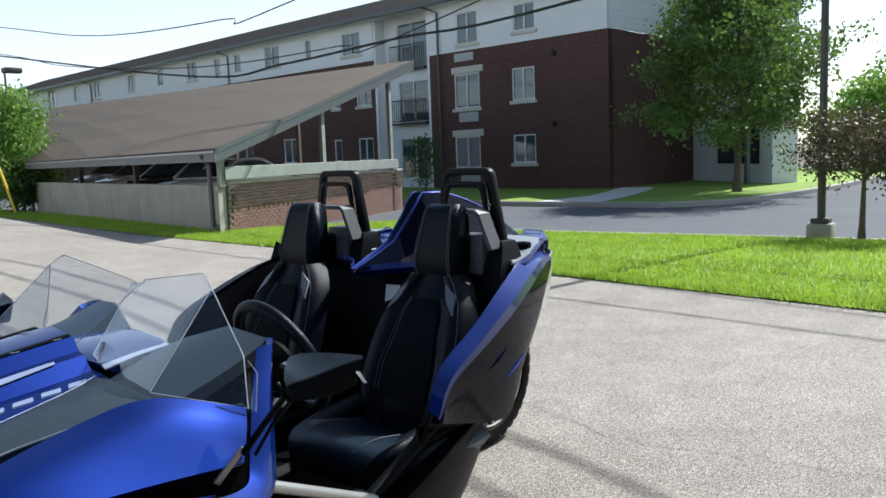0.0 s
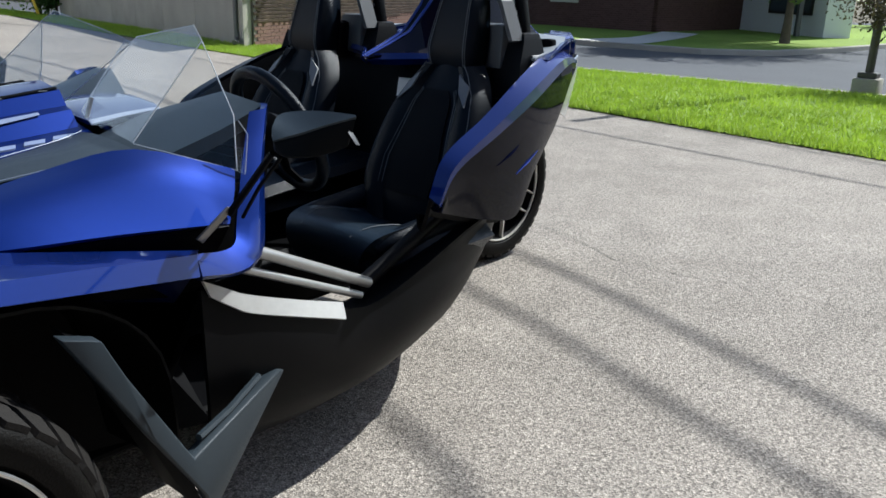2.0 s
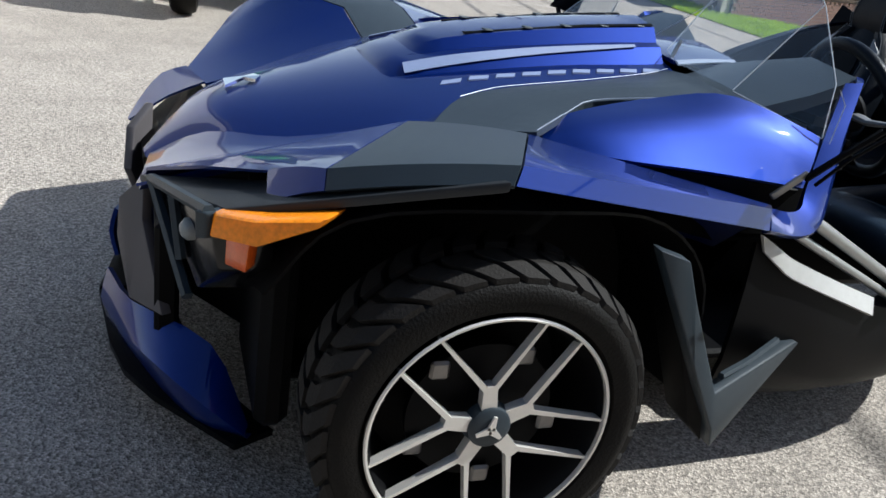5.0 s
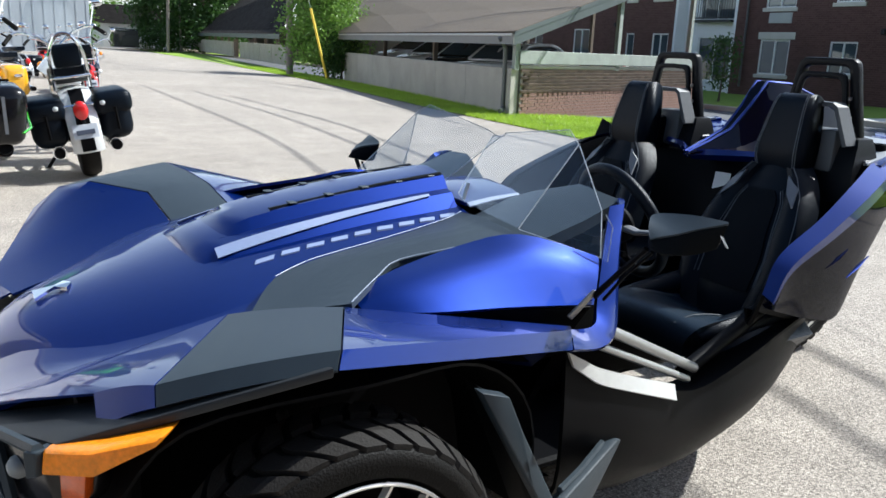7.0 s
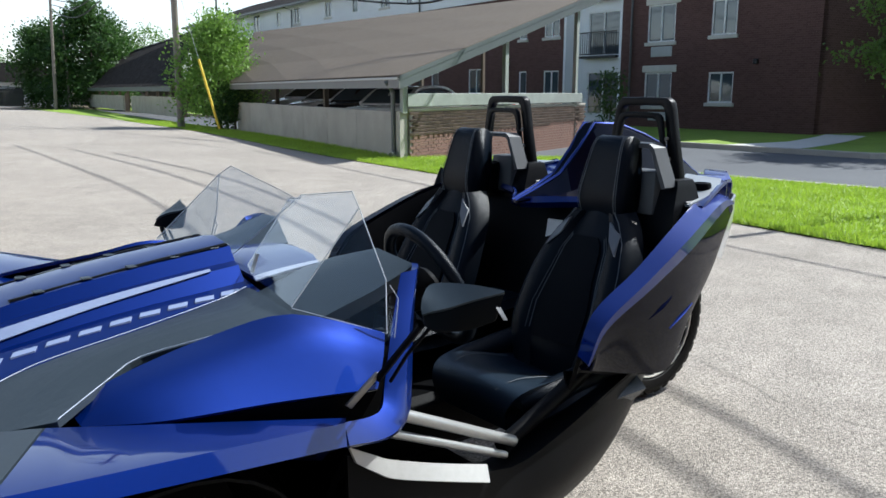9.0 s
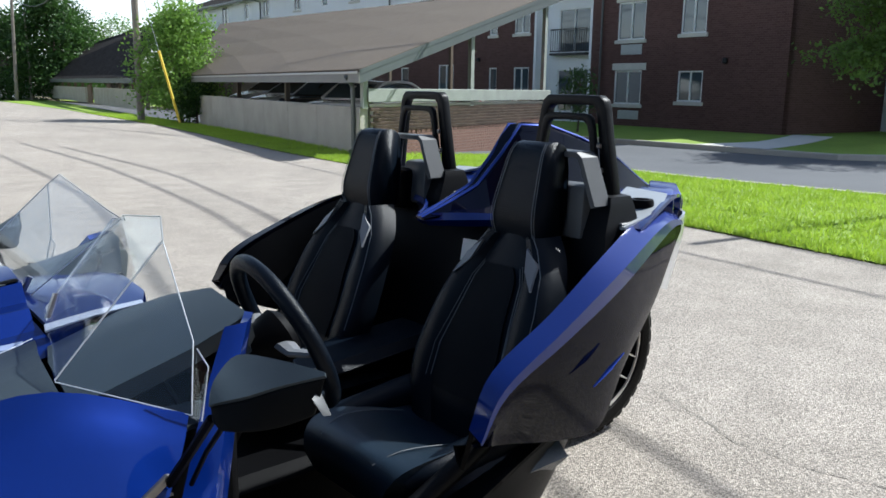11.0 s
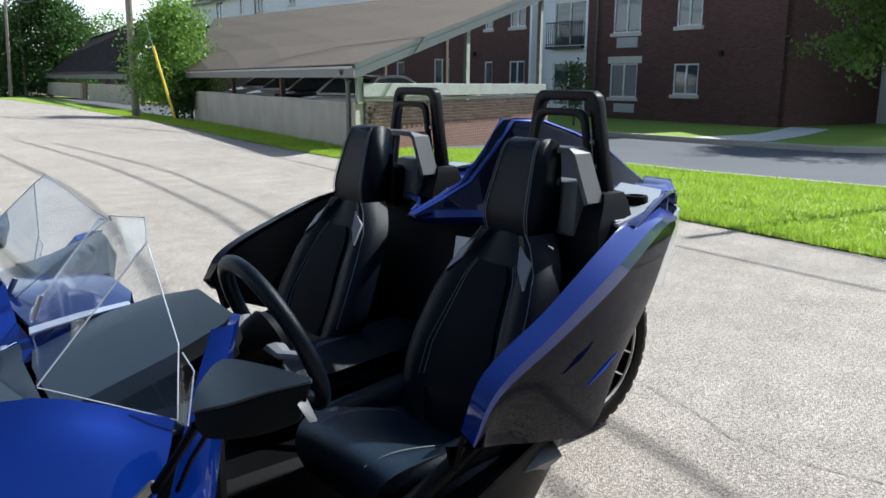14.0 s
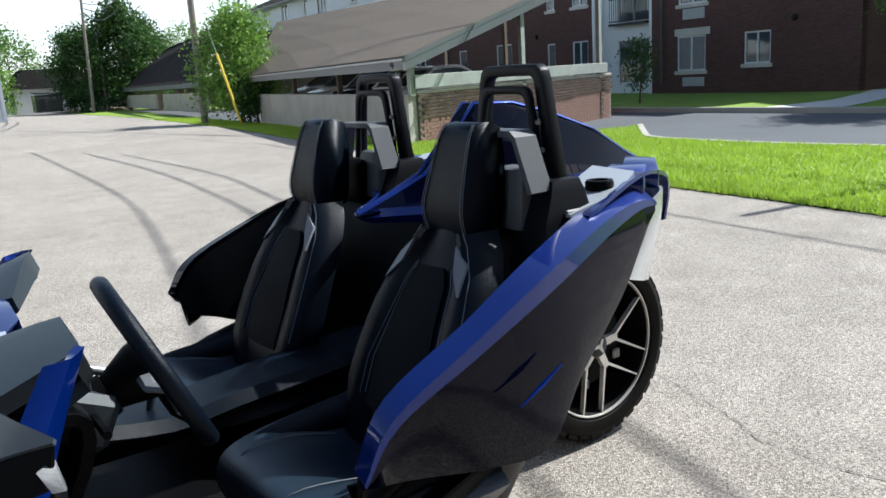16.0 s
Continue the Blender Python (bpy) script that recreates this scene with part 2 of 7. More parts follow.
def clear_sheet(name, tint, gloss):
    """Thin clear plastic: light passes straight on, and some is mirrored by its gloss."""
    m = bpy.data.materials.new(name)
    m.use_nodes = True
    t = m.node_tree
    t.nodes.remove(t.nodes["Principled BSDF"])
    tr, gl, mx, lw, pw = (t.nodes.new("ShaderNode" + k) for k in ("BsdfTransparent", "BsdfGlossy", "MixShader", "LayerWeight", "MapRange"))
    tr.inputs["Color"].default_value = (*tint, 1)
    gl.inputs["Roughness"].default_value = gloss
    lw.inputs["Blend"].default_value = 0.35
    pw.inputs["To Min"].default_value, pw.inputs["To Max"].default_value = 0.03, 0.26
    t.links.new(lw.outputs["Facing"], pw.inputs["Value"])
    t.links.new(pw.outputs[0], mx.inputs[0])
    t.links.new(tr.outputs[0], mx.inputs[1])
    t.links.new(gl.outputs[0], mx.inputs[2])
    t.links.new(mx.outputs[0], t.nodes["Material Output"].inputs["Surface"])
    return m


M["shield"] = clear_sheet("clear windshield plastic", (0.965, 0.98, 0.99), 0.02)
M["edge"] = material("polished plastic edge", (0.55, 0.57, 0.60), 0.3, vary=0.05, bump=0)


def shingle_material():
    m = material("brown grey asphalt shingles", (0.038, 0.034, 0.032), 0.95, vary=0.75, scale=2.2, bump=0.8, fine=14, tint=(0.012, 0.011, 0.010), spec=0.05)
    t = m.node_tree
    b = shader(m)
    co = t.nodes.new("ShaderNodeTexCoord")
    br = t.nodes.new("ShaderNodeTexBrick")
    br.inputs["Scale"].default_value = 1.0
    br.inputs["Brick Width"].default_value, br.inputs["Row Height"].default_value = 0.30, 0.145
    br.inputs["Mortar Size"].default_value = 0.006
    br.inputs["Color1"].default_value, br.inputs["Color2"].default_value = (1.15, 1.15, 1.15, 1), (0.60, 0.58, 0.56, 1)
    br.inputs["Mortar"].default_value = (0.35, 0.35, 0.35, 1)
    t.links.new(co.outputs["UV"], br.inputs["Vector"])
    mix = t.nodes.new("ShaderNodeMix")
    mix.data_type, mix.blend_type = "RGBA", "MULTIPLY"
    mix.inputs["Factor"].default_value = 1.0
    src = b.inputs["Base Color"].links[0].from_socket
    t.links.new(src, mix.inputs["A"])
    t.links.new(br.outputs["Color"], mix.inputs["B"])
    t.links.new(mix.outputs["Result"], b.inputs["Base Color"])
    return m


def brick_face_material():
    """Far brickwork, too small in the view to be laid brick by brick."""
    m = material("dark red brown brickwork", (0.106, 0.059, 0.052), 0.9, vary=0.25, scale=0.5, bump=0.2, fine=30, tint=(0.072, 0.040, 0.035), spec=0.2)
    t = m.node_tree
    b = shader(m)
    co = t.nodes.new("ShaderNodeTexCoord")
    br = t.nodes.new("ShaderNodeTexBrick")
    br.inputs["Scale"].default_value = 1.0
    br.inputs["Brick Width"].default_value, br.inputs["Row Height"].default_value = 0.21, 0.076
    br.inputs["Mortar Size"].default_value = 0.008
    br.inputs["Color1"].default_value, br.inputs["Color2"].default_value = (1, 1, 1, 1), (0.75, 0.72, 0.70, 1)
    br.inputs["Mortar"].default_value = (1.25, 1.3, 1.3, 1)
    t.links.new(co.outputs["UV"], br.inputs["Vector"])
    mix = t.nodes.new("ShaderNodeMix")
    mix.data_type, mix.blend_type = "RGBA", "MULTIPLY"
    mix.inputs["Factor"].default_value = 1.0
    src = b.inputs["Base Color"].links[0].from_socket
    t.links.new(src, mix.inputs["A"])
    t.links.new(br.outputs["Color"], mix.inputs["B"])
    t.links.new(mix.outputs["Result"], b.inputs["Base Color"])
    return m


def leaf_material(name, base, tint):
    m = material(name, base, 0.5, vary=0.5, scale=1.3, bump=0, fine=9, tint=tint)
    b = shader(m)
    t = m.node_tree
    tr = t.nodes.new("ShaderNodeBsdfTranslucent")
    src = b.inputs["Base Color"].links[0].from_socket
    t.links.new(src, tr.inputs["Color"])
    mix = t.nodes.new("ShaderNodeMixShader")
    mix.inputs[0].default_value = 0.45
    out = t.nodes["Material Output"]
    t.links.new(b.outputs[0], mix.inputs[1])
    t.links.new(tr.outputs[0], mix.inputs[2])
    t.links.new(mix.outputs[0], out.inputs["Surface"])
    return m


M["shingle"] = shingle_material()
M["brickwork"] = brick_face_material()
M["leaf"] = leaf_material("fresh green leaves", (0.11, 0.22, 0.03), (0.045, 0.10, 0.012))
M["leaf_dark"] = leaf_material("deep green leaves", (0.05, 0.11, 0.022), (0.02, 0.05, 0.008))
M["leaf_purple"] = leaf_material("dull bronze leaves", (0.075, 0.065, 0.03), (0.04, 0.022, 0.018))
M["leaf_mid"] = leaf_material("feathery green leaves", (0.125, 0.20, 0.035), (0.030, 0.062, 0.012))
M["leaf_light"] = leaf_material("pale green leaves", (0.17, 0.29, 0.05), (0.08, 0.16, 0.02))


# ---- mesh helpers ----
def link_mesh(name, bm, mat, parent=None, label="", smooth=None):
    me = bpy.data.meshes.new(name)
    bm.to_mesh(me)
    bm.free()
    for mm in (mat if isinstance(mat, (list, tuple)) else [mat]):
        me.materials.append(mm)
    if smooth is not None:
        me.shade_smooth()
        me.set_sharp_from_angle(angle=radians(smooth))
    ob = new(name, me)
    if parent is not None:
        ob.parent = parent
        ob.matrix_parent_inverse = parent.matrix_world.inverted()
    if label:
        ob["label"] = label
    return ob


def part(name, bm, mat, parent, label="", smooth=None):
    return link_mesh(name, bm, mat, parent, label, smooth)


def thing(name, at, label, category, group="", kind=""):
    """An empty at the base of a thing whose parts are built in world places."""
    ob = new(name)
    ob.matrix_world = Matrix.Translation(at)
    ob.empty_display_size = 0.1
    tagged(ob, label, category, group, kind)
    bpy.context.view_layer.update()
    return ob


def poly(bm, pts):
    vs = [bm.verts.new(p) for p in pts]
    return bm.faces.new(vs)


def box(bm, lo, hi, m=None):
    lo, hi = Vector(lo), Vector(hi)
    vs = [bm.verts.new(Vector((x, y, z)) if m is None else m @ Vector((x, y, z))) for x in (lo.x, hi.x) for y in (lo.y, hi.y) for z in (lo.z, hi.z)]
    for q in ((0, 1, 3, 2), (4, 6, 7, 5), (0, 4, 5, 1), (2, 3, 7, 6), (0, 2, 6, 4), (1, 5, 7, 3)):
        bm.faces.new([vs[i] for i in q])
    return vs


def block(lo, hi, m=None, bevel=0.0, seg=1):
    bm = bmesh.new()
    box(bm, lo, hi, m)
    if bevel:
        bmesh.ops.bevel(bm, geom=bm.edges[:], offset=bevel, segments=seg, profile=0.5, affect="EDGES")
    return bm


def prism(pts, depth, bevel=0.0):
    """A slab of the outline pts (3D, in one plane) with its thickness along the vector depth."""
    bm = bmesh.new()
    d = Vector(depth)
    a = [bm.verts.new(p) for p in pts]
    b = [bm.verts.new(Vector(p) + d) for p in pts]
    bm.faces.new(a)
    bm.faces.new(b[::-1])
    n = len(pts)
    for i in range(n):
        bm.faces.new((a[i], b[i], b[(i + 1) % n], a[(i + 1) % n]))
    bmesh.ops.recalc_face_normals(bm, faces=bm.faces)
    if bevel:
        bmesh.ops.bevel(bm, geom=bm.edges[:], offset=bevel, segments=2, profile=0.5, affect="EDGES")
    return bm


def curve(pts, n):
    """Points of a smooth line through pts (Catmull-Rom), n steps a span."""
    p = [Vector(q) for q in pts]
    if n <= 1:
        return p
    e = [p[0] * 2 - p[1]] + p + [p[-1] * 2 - p[-2]]
    out = []
    for i in range(len(p) - 1):
        a, b, c, d = e[i:i + 4]
        for k in range(n):
            t = k / n
            out.append(0.5 * ((2 * b) + (c - a) * t + (2 * a - 5 * b + 4 * c - d) * t * t + (3 * b - a - 3 * c + d) * t ** 3))
    return out + [p[-1]]


def tube(bm, pts, r, seg=10, closed=False, flat=1.0):
    """A round bar along pts; r a number or one a point; flat squeezes it in the second direction."""
    p = [Vector(q) for q in pts]
    n = len(p)
    rs = list(r) if isinstance(r, (list, tuple)) else [r] * n
    rings, up = [], None
    for i in range(n):
        a = p[(i - 1) % n] if closed or i > 0 else p[i]
        b = p[(i + 1) % n] if closed or i < n - 1 else p[i]
        d = (b - a).normalized()
        if up is None:
            up = Vector((0, 0, 1)) if abs(d.z) < 0.9 else Vector((1, 0, 0))
        s = d.cross(up).normalized()
        up = s.cross(d).normalized()
        rings.append([bm.verts.new(p[i] + s * (math.cos(2 * math.pi * k / seg) * rs[i]) + up * (math.sin(2 * math.pi * k / seg) * rs[i] * flat)) for k in range(seg)])
    for i in range(n if closed else n - 1):
        a, b = rings[i], rings[(i + 1) % n]
        for k in range(seg):
            bm.faces.new((a[k], a[(k + 1) % seg], b[(k + 1) % seg], b[k]))
    if not closed:
        bm.faces.new(rings[0][::-1])
        bm.faces.new(rings[-1])
    return bm


def bar(pts, r, seg=10, closed=False, flat=1.0):
    bm = bmesh.new()
    tube(bm, pts, r, seg, closed, flat)
    bmesh.ops.recalc_face_normals(bm, faces=bm.faces)
    return bm


def revolve(bm, profile, centre, axis, seg=48, closed=False):
    """Turn a profile of (radius, along) round an axis."""
    ax = Vector(axis).normalized()
    u = ax.orthogonal().normalized()
    v = ax.cross(u)
    c = Vector(centre)
    rings = [[bm.verts.new(c + ax * h + (u * math.cos(2 * math.pi * k / seg) + v * math.sin(2 * math.pi * k / seg)) * r) for k in range(seg)] for r, h in profile]
    m = len(rings)
    for i in range(m if closed else m - 1):
        a, b = rings[i], rings[(i + 1) % m]
        for k in range(seg):
            bm.faces.new((a[k], a[(k + 1) % seg], b[(k + 1) % seg], b[k]))
    return rings


def skin(rows, thick=0.006, nu=4, nv=1, flip=False, sy=None):
    """A shell over rows of guide points, smooth along the rows' order (nu) and along each row (nv); sy mirrors it in the plane y = sy."""
    g = [curve(r, nv) for r in rows]
    cols = list(zip(*g))
    cols = [curve(c, nu) for c in cols]
    grid = [list(r) for r in zip(*cols)]
    if sy is not None:
        grid = [[Vector((q.x, 2 * sy - q.y, q.z)) for q in r] for r in grid]
        flip = not flip
    bm = bmesh.new()
    vs = [[bm.verts.new(q) for q in r] for r in grid]
    for i in range(len(vs) - 1):
        for j in range(len(vs[0]) - 1):
            q = (vs[i][j], vs[i][j + 1], vs[i + 1][j + 1], vs[i + 1][j])
            if len({tuple(round(c, 6) for c in w.co) for w in q}) < 4:
                q = [w for k, w in enumerate(q) if all((w.co - q[m_].co).length > 1e-6 for m_ in range(k))]
                if len(q) < 3:
                    continue
            bm.faces.new(q[::-1] if flip else q)
    bmesh.ops.remove_doubles(bm, verts=bm.verts, dist=1e-5)
    bm.normal_update()
    if thick:
        nrm = {w: w.normal.copy() for w in bm.verts}
        faces = bm.faces[:]
        edges = [e for e in bm.edges if len(e.link_faces) == 1]
        low = {w: bm.verts.new(w.co - nrm[w] * thick) for w in bm.verts[:]}
        for fc in faces:
            bm.faces.new([low[w] for w in reversed(list(fc.verts))])
        for e in edges:
            fc = e.link_faces[0]
            a, b = e.verts
            for lp in fc.loops:
                if lp.edge == e:
                    a, b = lp.vert, lp.link_loop_next.vert
            bm.faces.new((b, a, low[a], low[b]))
    return bm


def mirrored(bm, sy):
    """The far side: the near one turned over in the plane y = sy, with its cockpit set back a little."""
    for w in bm.verts:
        back = float(np.interp(w.co.x, (0.5, 1.41, 1.9, 2.4, 2.85), (0.08, 0.165, 0.10, 0.06, 0.0)))
        mid = sy + float(np.interp(w.co.x, (0.6, 1.33, 1.9, 2.3, 2.7), (0.095, 0.07, 0.08, 0.03, 0.0)))
        w.co.x -= back * min(max((abs(w.co.y - mid) - 0.15) / 0.45, 0.0), 1.0)
        w.co.y = 2 * mid - w.co.y
    bmesh.ops.reverse_faces(bm, faces=bm.faces[:])
    return bm


def with_uv(bm, u_dir, v_dir, origin):
    """Plain metre UVs on the directions given."""
    lay = bm.loops.layers.uv.new("UVMap")
    u, v, o = Vector(u_dir), Vector(v_dir), Vector(origin)
    for fc in bm.faces:
        for lp in fc.loops:
            d = lp.vert.co - o
            lp[lay].uv = (d.dot(u), d.dot(v))
    return bm


# ---- ground ----
EDGE = [(-2.9, 9.0), (-3.6, 3.5), (-3.99, 1.06), (-4.55, -2.2), (-5.25, -7.8), (-5.72, -12.1), (-6.35, -16.0), (-7.9, -24.0), (-11.6, -47.0), (-13.6, -76.0), (-15.0, -110.0)]
BACK = [(-9.9, 14.0), (-10.2, 3.0), (-10.2, -1.1), (-9.4, -5.6), (-9.8, -8.0), (-15.5, -13.2)]
EY, EX = [e[1] for e in EDGE][::-1], [e[0] for e in EDGE][::-1]


def edge_x(y):
    return float(np.interp(y, EY, EX))


def dip(x, y):
    """The ground falls a little behind the lawn."""
    s = min(max((-6.5 - x) / 6.0, 0), 1)
    return -0.22 * s * s * (3 - 2 * s)


def sheet(name, outline_rows, mat, lift, label, category, smooth=30):
    bm = bmesh.new()
    vs = [[bm.verts.new((x, y, dip(x, y) + lift)) for x, y in r] for r in outline_rows]
    for i in range(len(vs) - 1):
        for j in range(len(vs[0]) - 1):
            bm.faces.new((vs[i][j], vs[i][j + 1], vs[i + 1][j + 1], vs[i + 1][j]))
    bmesh.ops.recalc_face_normals(bm, faces=bm.faces)
    if bm.faces[:][0].normal.z < 0:
        bmesh.ops.reverse_faces(bm, faces=bm.faces[:])
    return tagged(link_mesh(name, bm, mat, None, "", smooth), label, category, kind="structure")


xs = [-900, -400, -150, -80] + list(np.linspace(-60, -4, 57)) + [0, 5, 20, 60, 150, 400, 900]
ys = [-900, -400, -150, -100] + list(np.linspace(-80, 20, 51)) + [40, 80, 150, 400, 900]
sheet("ground", [[(x, y) for x in xs] for y in ys], M["soil"], -0.03, "flat earth and rough grass reaching the horizon", "ground")
ry = sorted(set(list(np.linspace(-130, -30, 26)) + list(np.linspace(-30, 14, 89))))
sheet("road", [[(edge_x(y) + (14.0 - edge_x(y)) * k / 12 + (0.03 * noise.noise(Vector((0, y * 3, 1))) if k == 0 else 0), y) for k in range(13)] for y in ry], M["asphalt"], 0.0,
      "sun-bleached light grey asphalt road with cracks", "road")


def back_x(y):
    if y > -13.2:
        return float(np.interp(y, [b[1] for b in BACK][::-1], [b[0] for b in BACK][::-1]))
    return float(np.interp(y, [-110, -76, -40, -26.3, -13.2], [-24, -17.5, -12.9, -9.6, -15.5]))


def lawn_rows(y0, y1, n, fx0, fx1, m=10):
    return [[(fx0(y) + (fx1(y) - fx0(y)) * k / m, y) for k in range(m + 1)] for y in np.linspace(y0, y1, n)]


def wall_x(y):
    return -6.6 + 0.238 * (y + 10.95) if y > -27 else -10.4 + 0.16 * (y + 27)


sheet("lawn", lawn_rows(-10.95, 14, 60, edge_x, lambda y: back_x(y) - 0.02), M["lawn"], 0.012, "bright mown grass lawn beside the road", "lawn")
sheet("verge", lawn_rows(-76, -10.95, 90, edge_x, wall_x, 3), M["lawn"], 0.013, "narrow strip of mown grass along the wall", "grass verge")
def island_x(y):
    """Front edge of the grass before the brick building; it bends away past the tree."""
    return float(np.interp(y, (-70, -6.5, -5.2, -4.6, -4.2, -3.9), (-17.2, -17.2, -18.5, -21.5, -26.0, -44.0)))


sheet("driveway", [[(-9.0 - 46.0 * k / 16, y) for k in range(17)] for y in np.linspace(-70, 30, 60)], M["asphalt_dark"], -0.012,
      "dark asphalt driveway between lawn and building", "driveway")
sheet("building_lawn", [[(island_x(y) + (-46 - island_x(y)) * k / 12, y) for k in range(13)] for y in list(np.linspace(-70, -7, 30)) + list(np.linspace(-6.5, -3.9, 14))], M["lawn"], 0.10, "shaded grass in front of the brick building", "lawn")


def crack(line, seed):
    """A thin dark crack that wanders along a line on the road."""
    rng = random.Random(seed)
    bm = bmesh.new()
    pts = []
    for a, b in zip(line, line[1:]):
        for k in range(12):
            q = Vector((*a, 0)).lerp(Vector((*b, 0)), k / 12)
            pts.append(q + Vector((rng.gauss(0, 0.008), rng.gauss(0, 0.008), 0)))
    prev = None
    for a, b in zip(pts, pts[1:]):
        d = (b - a).normalized()
        n = Vector((-d.y, d.x, 0)) * (0.0008 + 0.0025 * rng.random())
        cur = [bm.verts.new(a - n + Vector((0, 0, 0.0045))), bm.verts.new(a + n + Vector((0, 0, 0.0045)))]
        if prev:
            bm.faces.new((prev[0], prev[1], cur[1], cur[0]))
        prev = cur
    bmesh.ops.recalc_face_normals(bm, faces=bm.faces)
    if bm.faces[:][0].normal.z < 0:
        bmesh.ops.reverse_faces(bm, faces=bm.faces[:])
    return tagged(link_mesh("road_crack", bm, M["crack"], None, "", 30), "thin dark wandering crack in the asphalt", "crack", kind="structure")


M["crack"] = material("dark crack filling", (0.19, 0.175, 0.155), 0.95, vary=0.2, bump=0.1)
crack([(-0.66, -0.45), (-0.563, -0.108), (-0.477, 0.178), (-0.368, 0.397), (-0.355, 0.651), (-0.373, 0.746), (-0.419, 0.909), (-0.5, 1.6), (-0.7, 2.6)], 4)


def strip(name, line, w, h, mat, label, category, z0=-0.1):
    """A kerb along a line of (x, y)."""
    bm = bmesh.new()
    prof = []
    for i, (x, y) in enumerate(line):
        a, b = Vector(line[max(i - 1, 0)]), Vector(line[min(i + 1, len(line) - 1)])
        d = (b - a).normalized()
        nrm = Vector((-d.y, d.x))
        z = dip(x, y)
        p = Vector((x, y))
        prof.append([bm.verts.new((*(p + nrm * s), z + q)) for s, q in ((-w / 2, z0), (-w / 2, h - 0.02), (-w / 2 + 0.02, h), (w / 2 - 0.02, h), (w / 2, h - 0.02), (w / 2, z0))])
    for a, b in zip(prof, prof[1:]):
        for k in range(6):
            bm.faces.new((a[k], a[(k + 1) % 6], b[(k + 1) % 6], b[k]))
    bm.faces.new(prof[0])
    bm.faces.new(prof[-1][::-1])
    bmesh.ops.recalc_face_normals(bm, faces=bm.faces)
    return tagged(link_mesh(name, bm, mat, None, "", 40), label, category, kind="structure")


strip("kerb_lawn", [(back_x(y) - 0.08, y) for y in np.linspace(-11.0, 14, 30)], 0.16, 0.035, M["kerb"], "low concrete edging between lawn and driveway", "kerb")
strip("kerb_building", [(-17.1, y) for y in np.linspace(-60, -9.3, 40)] + [(island_x(y) + 0.1, y + 0.03) for y in (-8.4, -7.4, -6.5, -5.8, -5.2, -4.9, -4.6, -4.4, -4.2, -4.05, -3.9)], 0.18, 0.13, M["kerb"], "concrete kerb in front of the brick building", "kerb")
sheet("walk", [[(-17.0 + (-24.9 + 17.0) * k / 8, -8.3 - 1.7 * (k / 8) ** 1.5 - j * 1.35 * (1 + 0.6 * max(0, 1 - k / 3))) for j in range(2)] for k in range(9)], M["walkway"], 0.118, "concrete walk leading to the building, sunlight in its colour", "walk")


# ---- brick apartment building ----
FD = Vector((-0.0995, -0.995, 0))       # along the long front, away from the corner
FN = Vector((0.995, -0.0995, 0))        # out of the front, towards the road
FC = Vector((-24.5, -11.6, -0.12))
BRICK_TOP, EAVE = 5.72, 7.85


def front(s, z, out=0.0):
    return FC + FD * s + Vector((0, 0, z + 0.12)) + FN * out


building = thing("apartment_building", FC, "three-storey brown brick apartment building with white siding above and shingle roof", "building")


def front_box(s0, s1, z0, z1, o0, o1, bevel=0.0):
    bm = bmesh.new()
    vs = [bm.verts.new(front(s, z, o)) for s in (s0, s1) for o in (o0, o1) for z in (z0, z1)]
    for q in ((0, 1, 3, 2), (4, 6, 7, 5), (0, 4, 5, 1), (2, 3, 7, 6), (0, 2, 6, 4), (1, 5, 7, 3)):
        bm.faces.new([vs[i] for i in q])
    bmesh.ops.recalc_face_normals(bm, faces=bm.faces)
    if bevel:
        bmesh.ops.bevel(bm, geom=bm.edges[:], offset=bevel, segments=1, affect="EDGES")
    return bm


def wall_with_holes(s0, s1, z0, z1, holes, thick=0.3, out=0.0):
    """A wall face cut by rectangular openings (s0, s1, z0, z1), with deep reveals."""
    ss = sorted({s0, s1, *[h[0] for h in holes], *[h[1] for h in holes]})
    zs = sorted({z0, z1, *[h[2] for h in holes], *[h[3] for h in holes]})
    bm = bmesh.new()
    cache = {}

    def vert(s, z, o):
        k = (round(s, 4), round(z, 4), o)
        if k not in cache:
            cache[k] = bm.verts.new(front(s, z, o))
        return cache[k]
    hole = lambda s, z: any(h[0] < s < h[1] and h[2] < z < h[3] for h in holes)
    for a, b in zip(ss, ss[1:]):
        for c, d in zip(zs, zs[1:]):
            if not hole((a + b) / 2, (c + d) / 2):
                bm.faces.new((vert(a, c, out), vert(b, c, out), vert(b, d, out), vert(a, d, out)))
                bm.faces.new((vert(a, d, out - thick), vert(b, d, out - thick), vert(b, c, out - thick), vert(a, c, out - thick)))
    for h in list(holes) + [(s0, s1, z0, z1)]:
        for (p, q, r, t) in ((h[0], h[2], h[1], h[2]), (h[1], h[2], h[1], h[3]), (h[1], h[3], h[0], h[3]), (h[0], h[3], h[0], h[2])):
            # walk the side in the cell steps so that edges meet
            st = [x for x in (ss if q == t else zs) if min(p, r) <= x <= max(p, r)] if q == t else [x for x in zs if min(q, t) <= x <= max(q, t)]
            for u, v in zip(st, st[1:]):
                a, b = ((u, q), (v, q)) if q == t else ((p, u), (p, v))
                bm.faces.new((vert(*a, out), vert(*b, out), vert(*b, out - thick), vert(*a, out - thick)))
    bmesh.ops.recalc_face_normals(bm, faces=bm.faces)
    return with_uv(bm, FD, (0, 0, 1), FC)


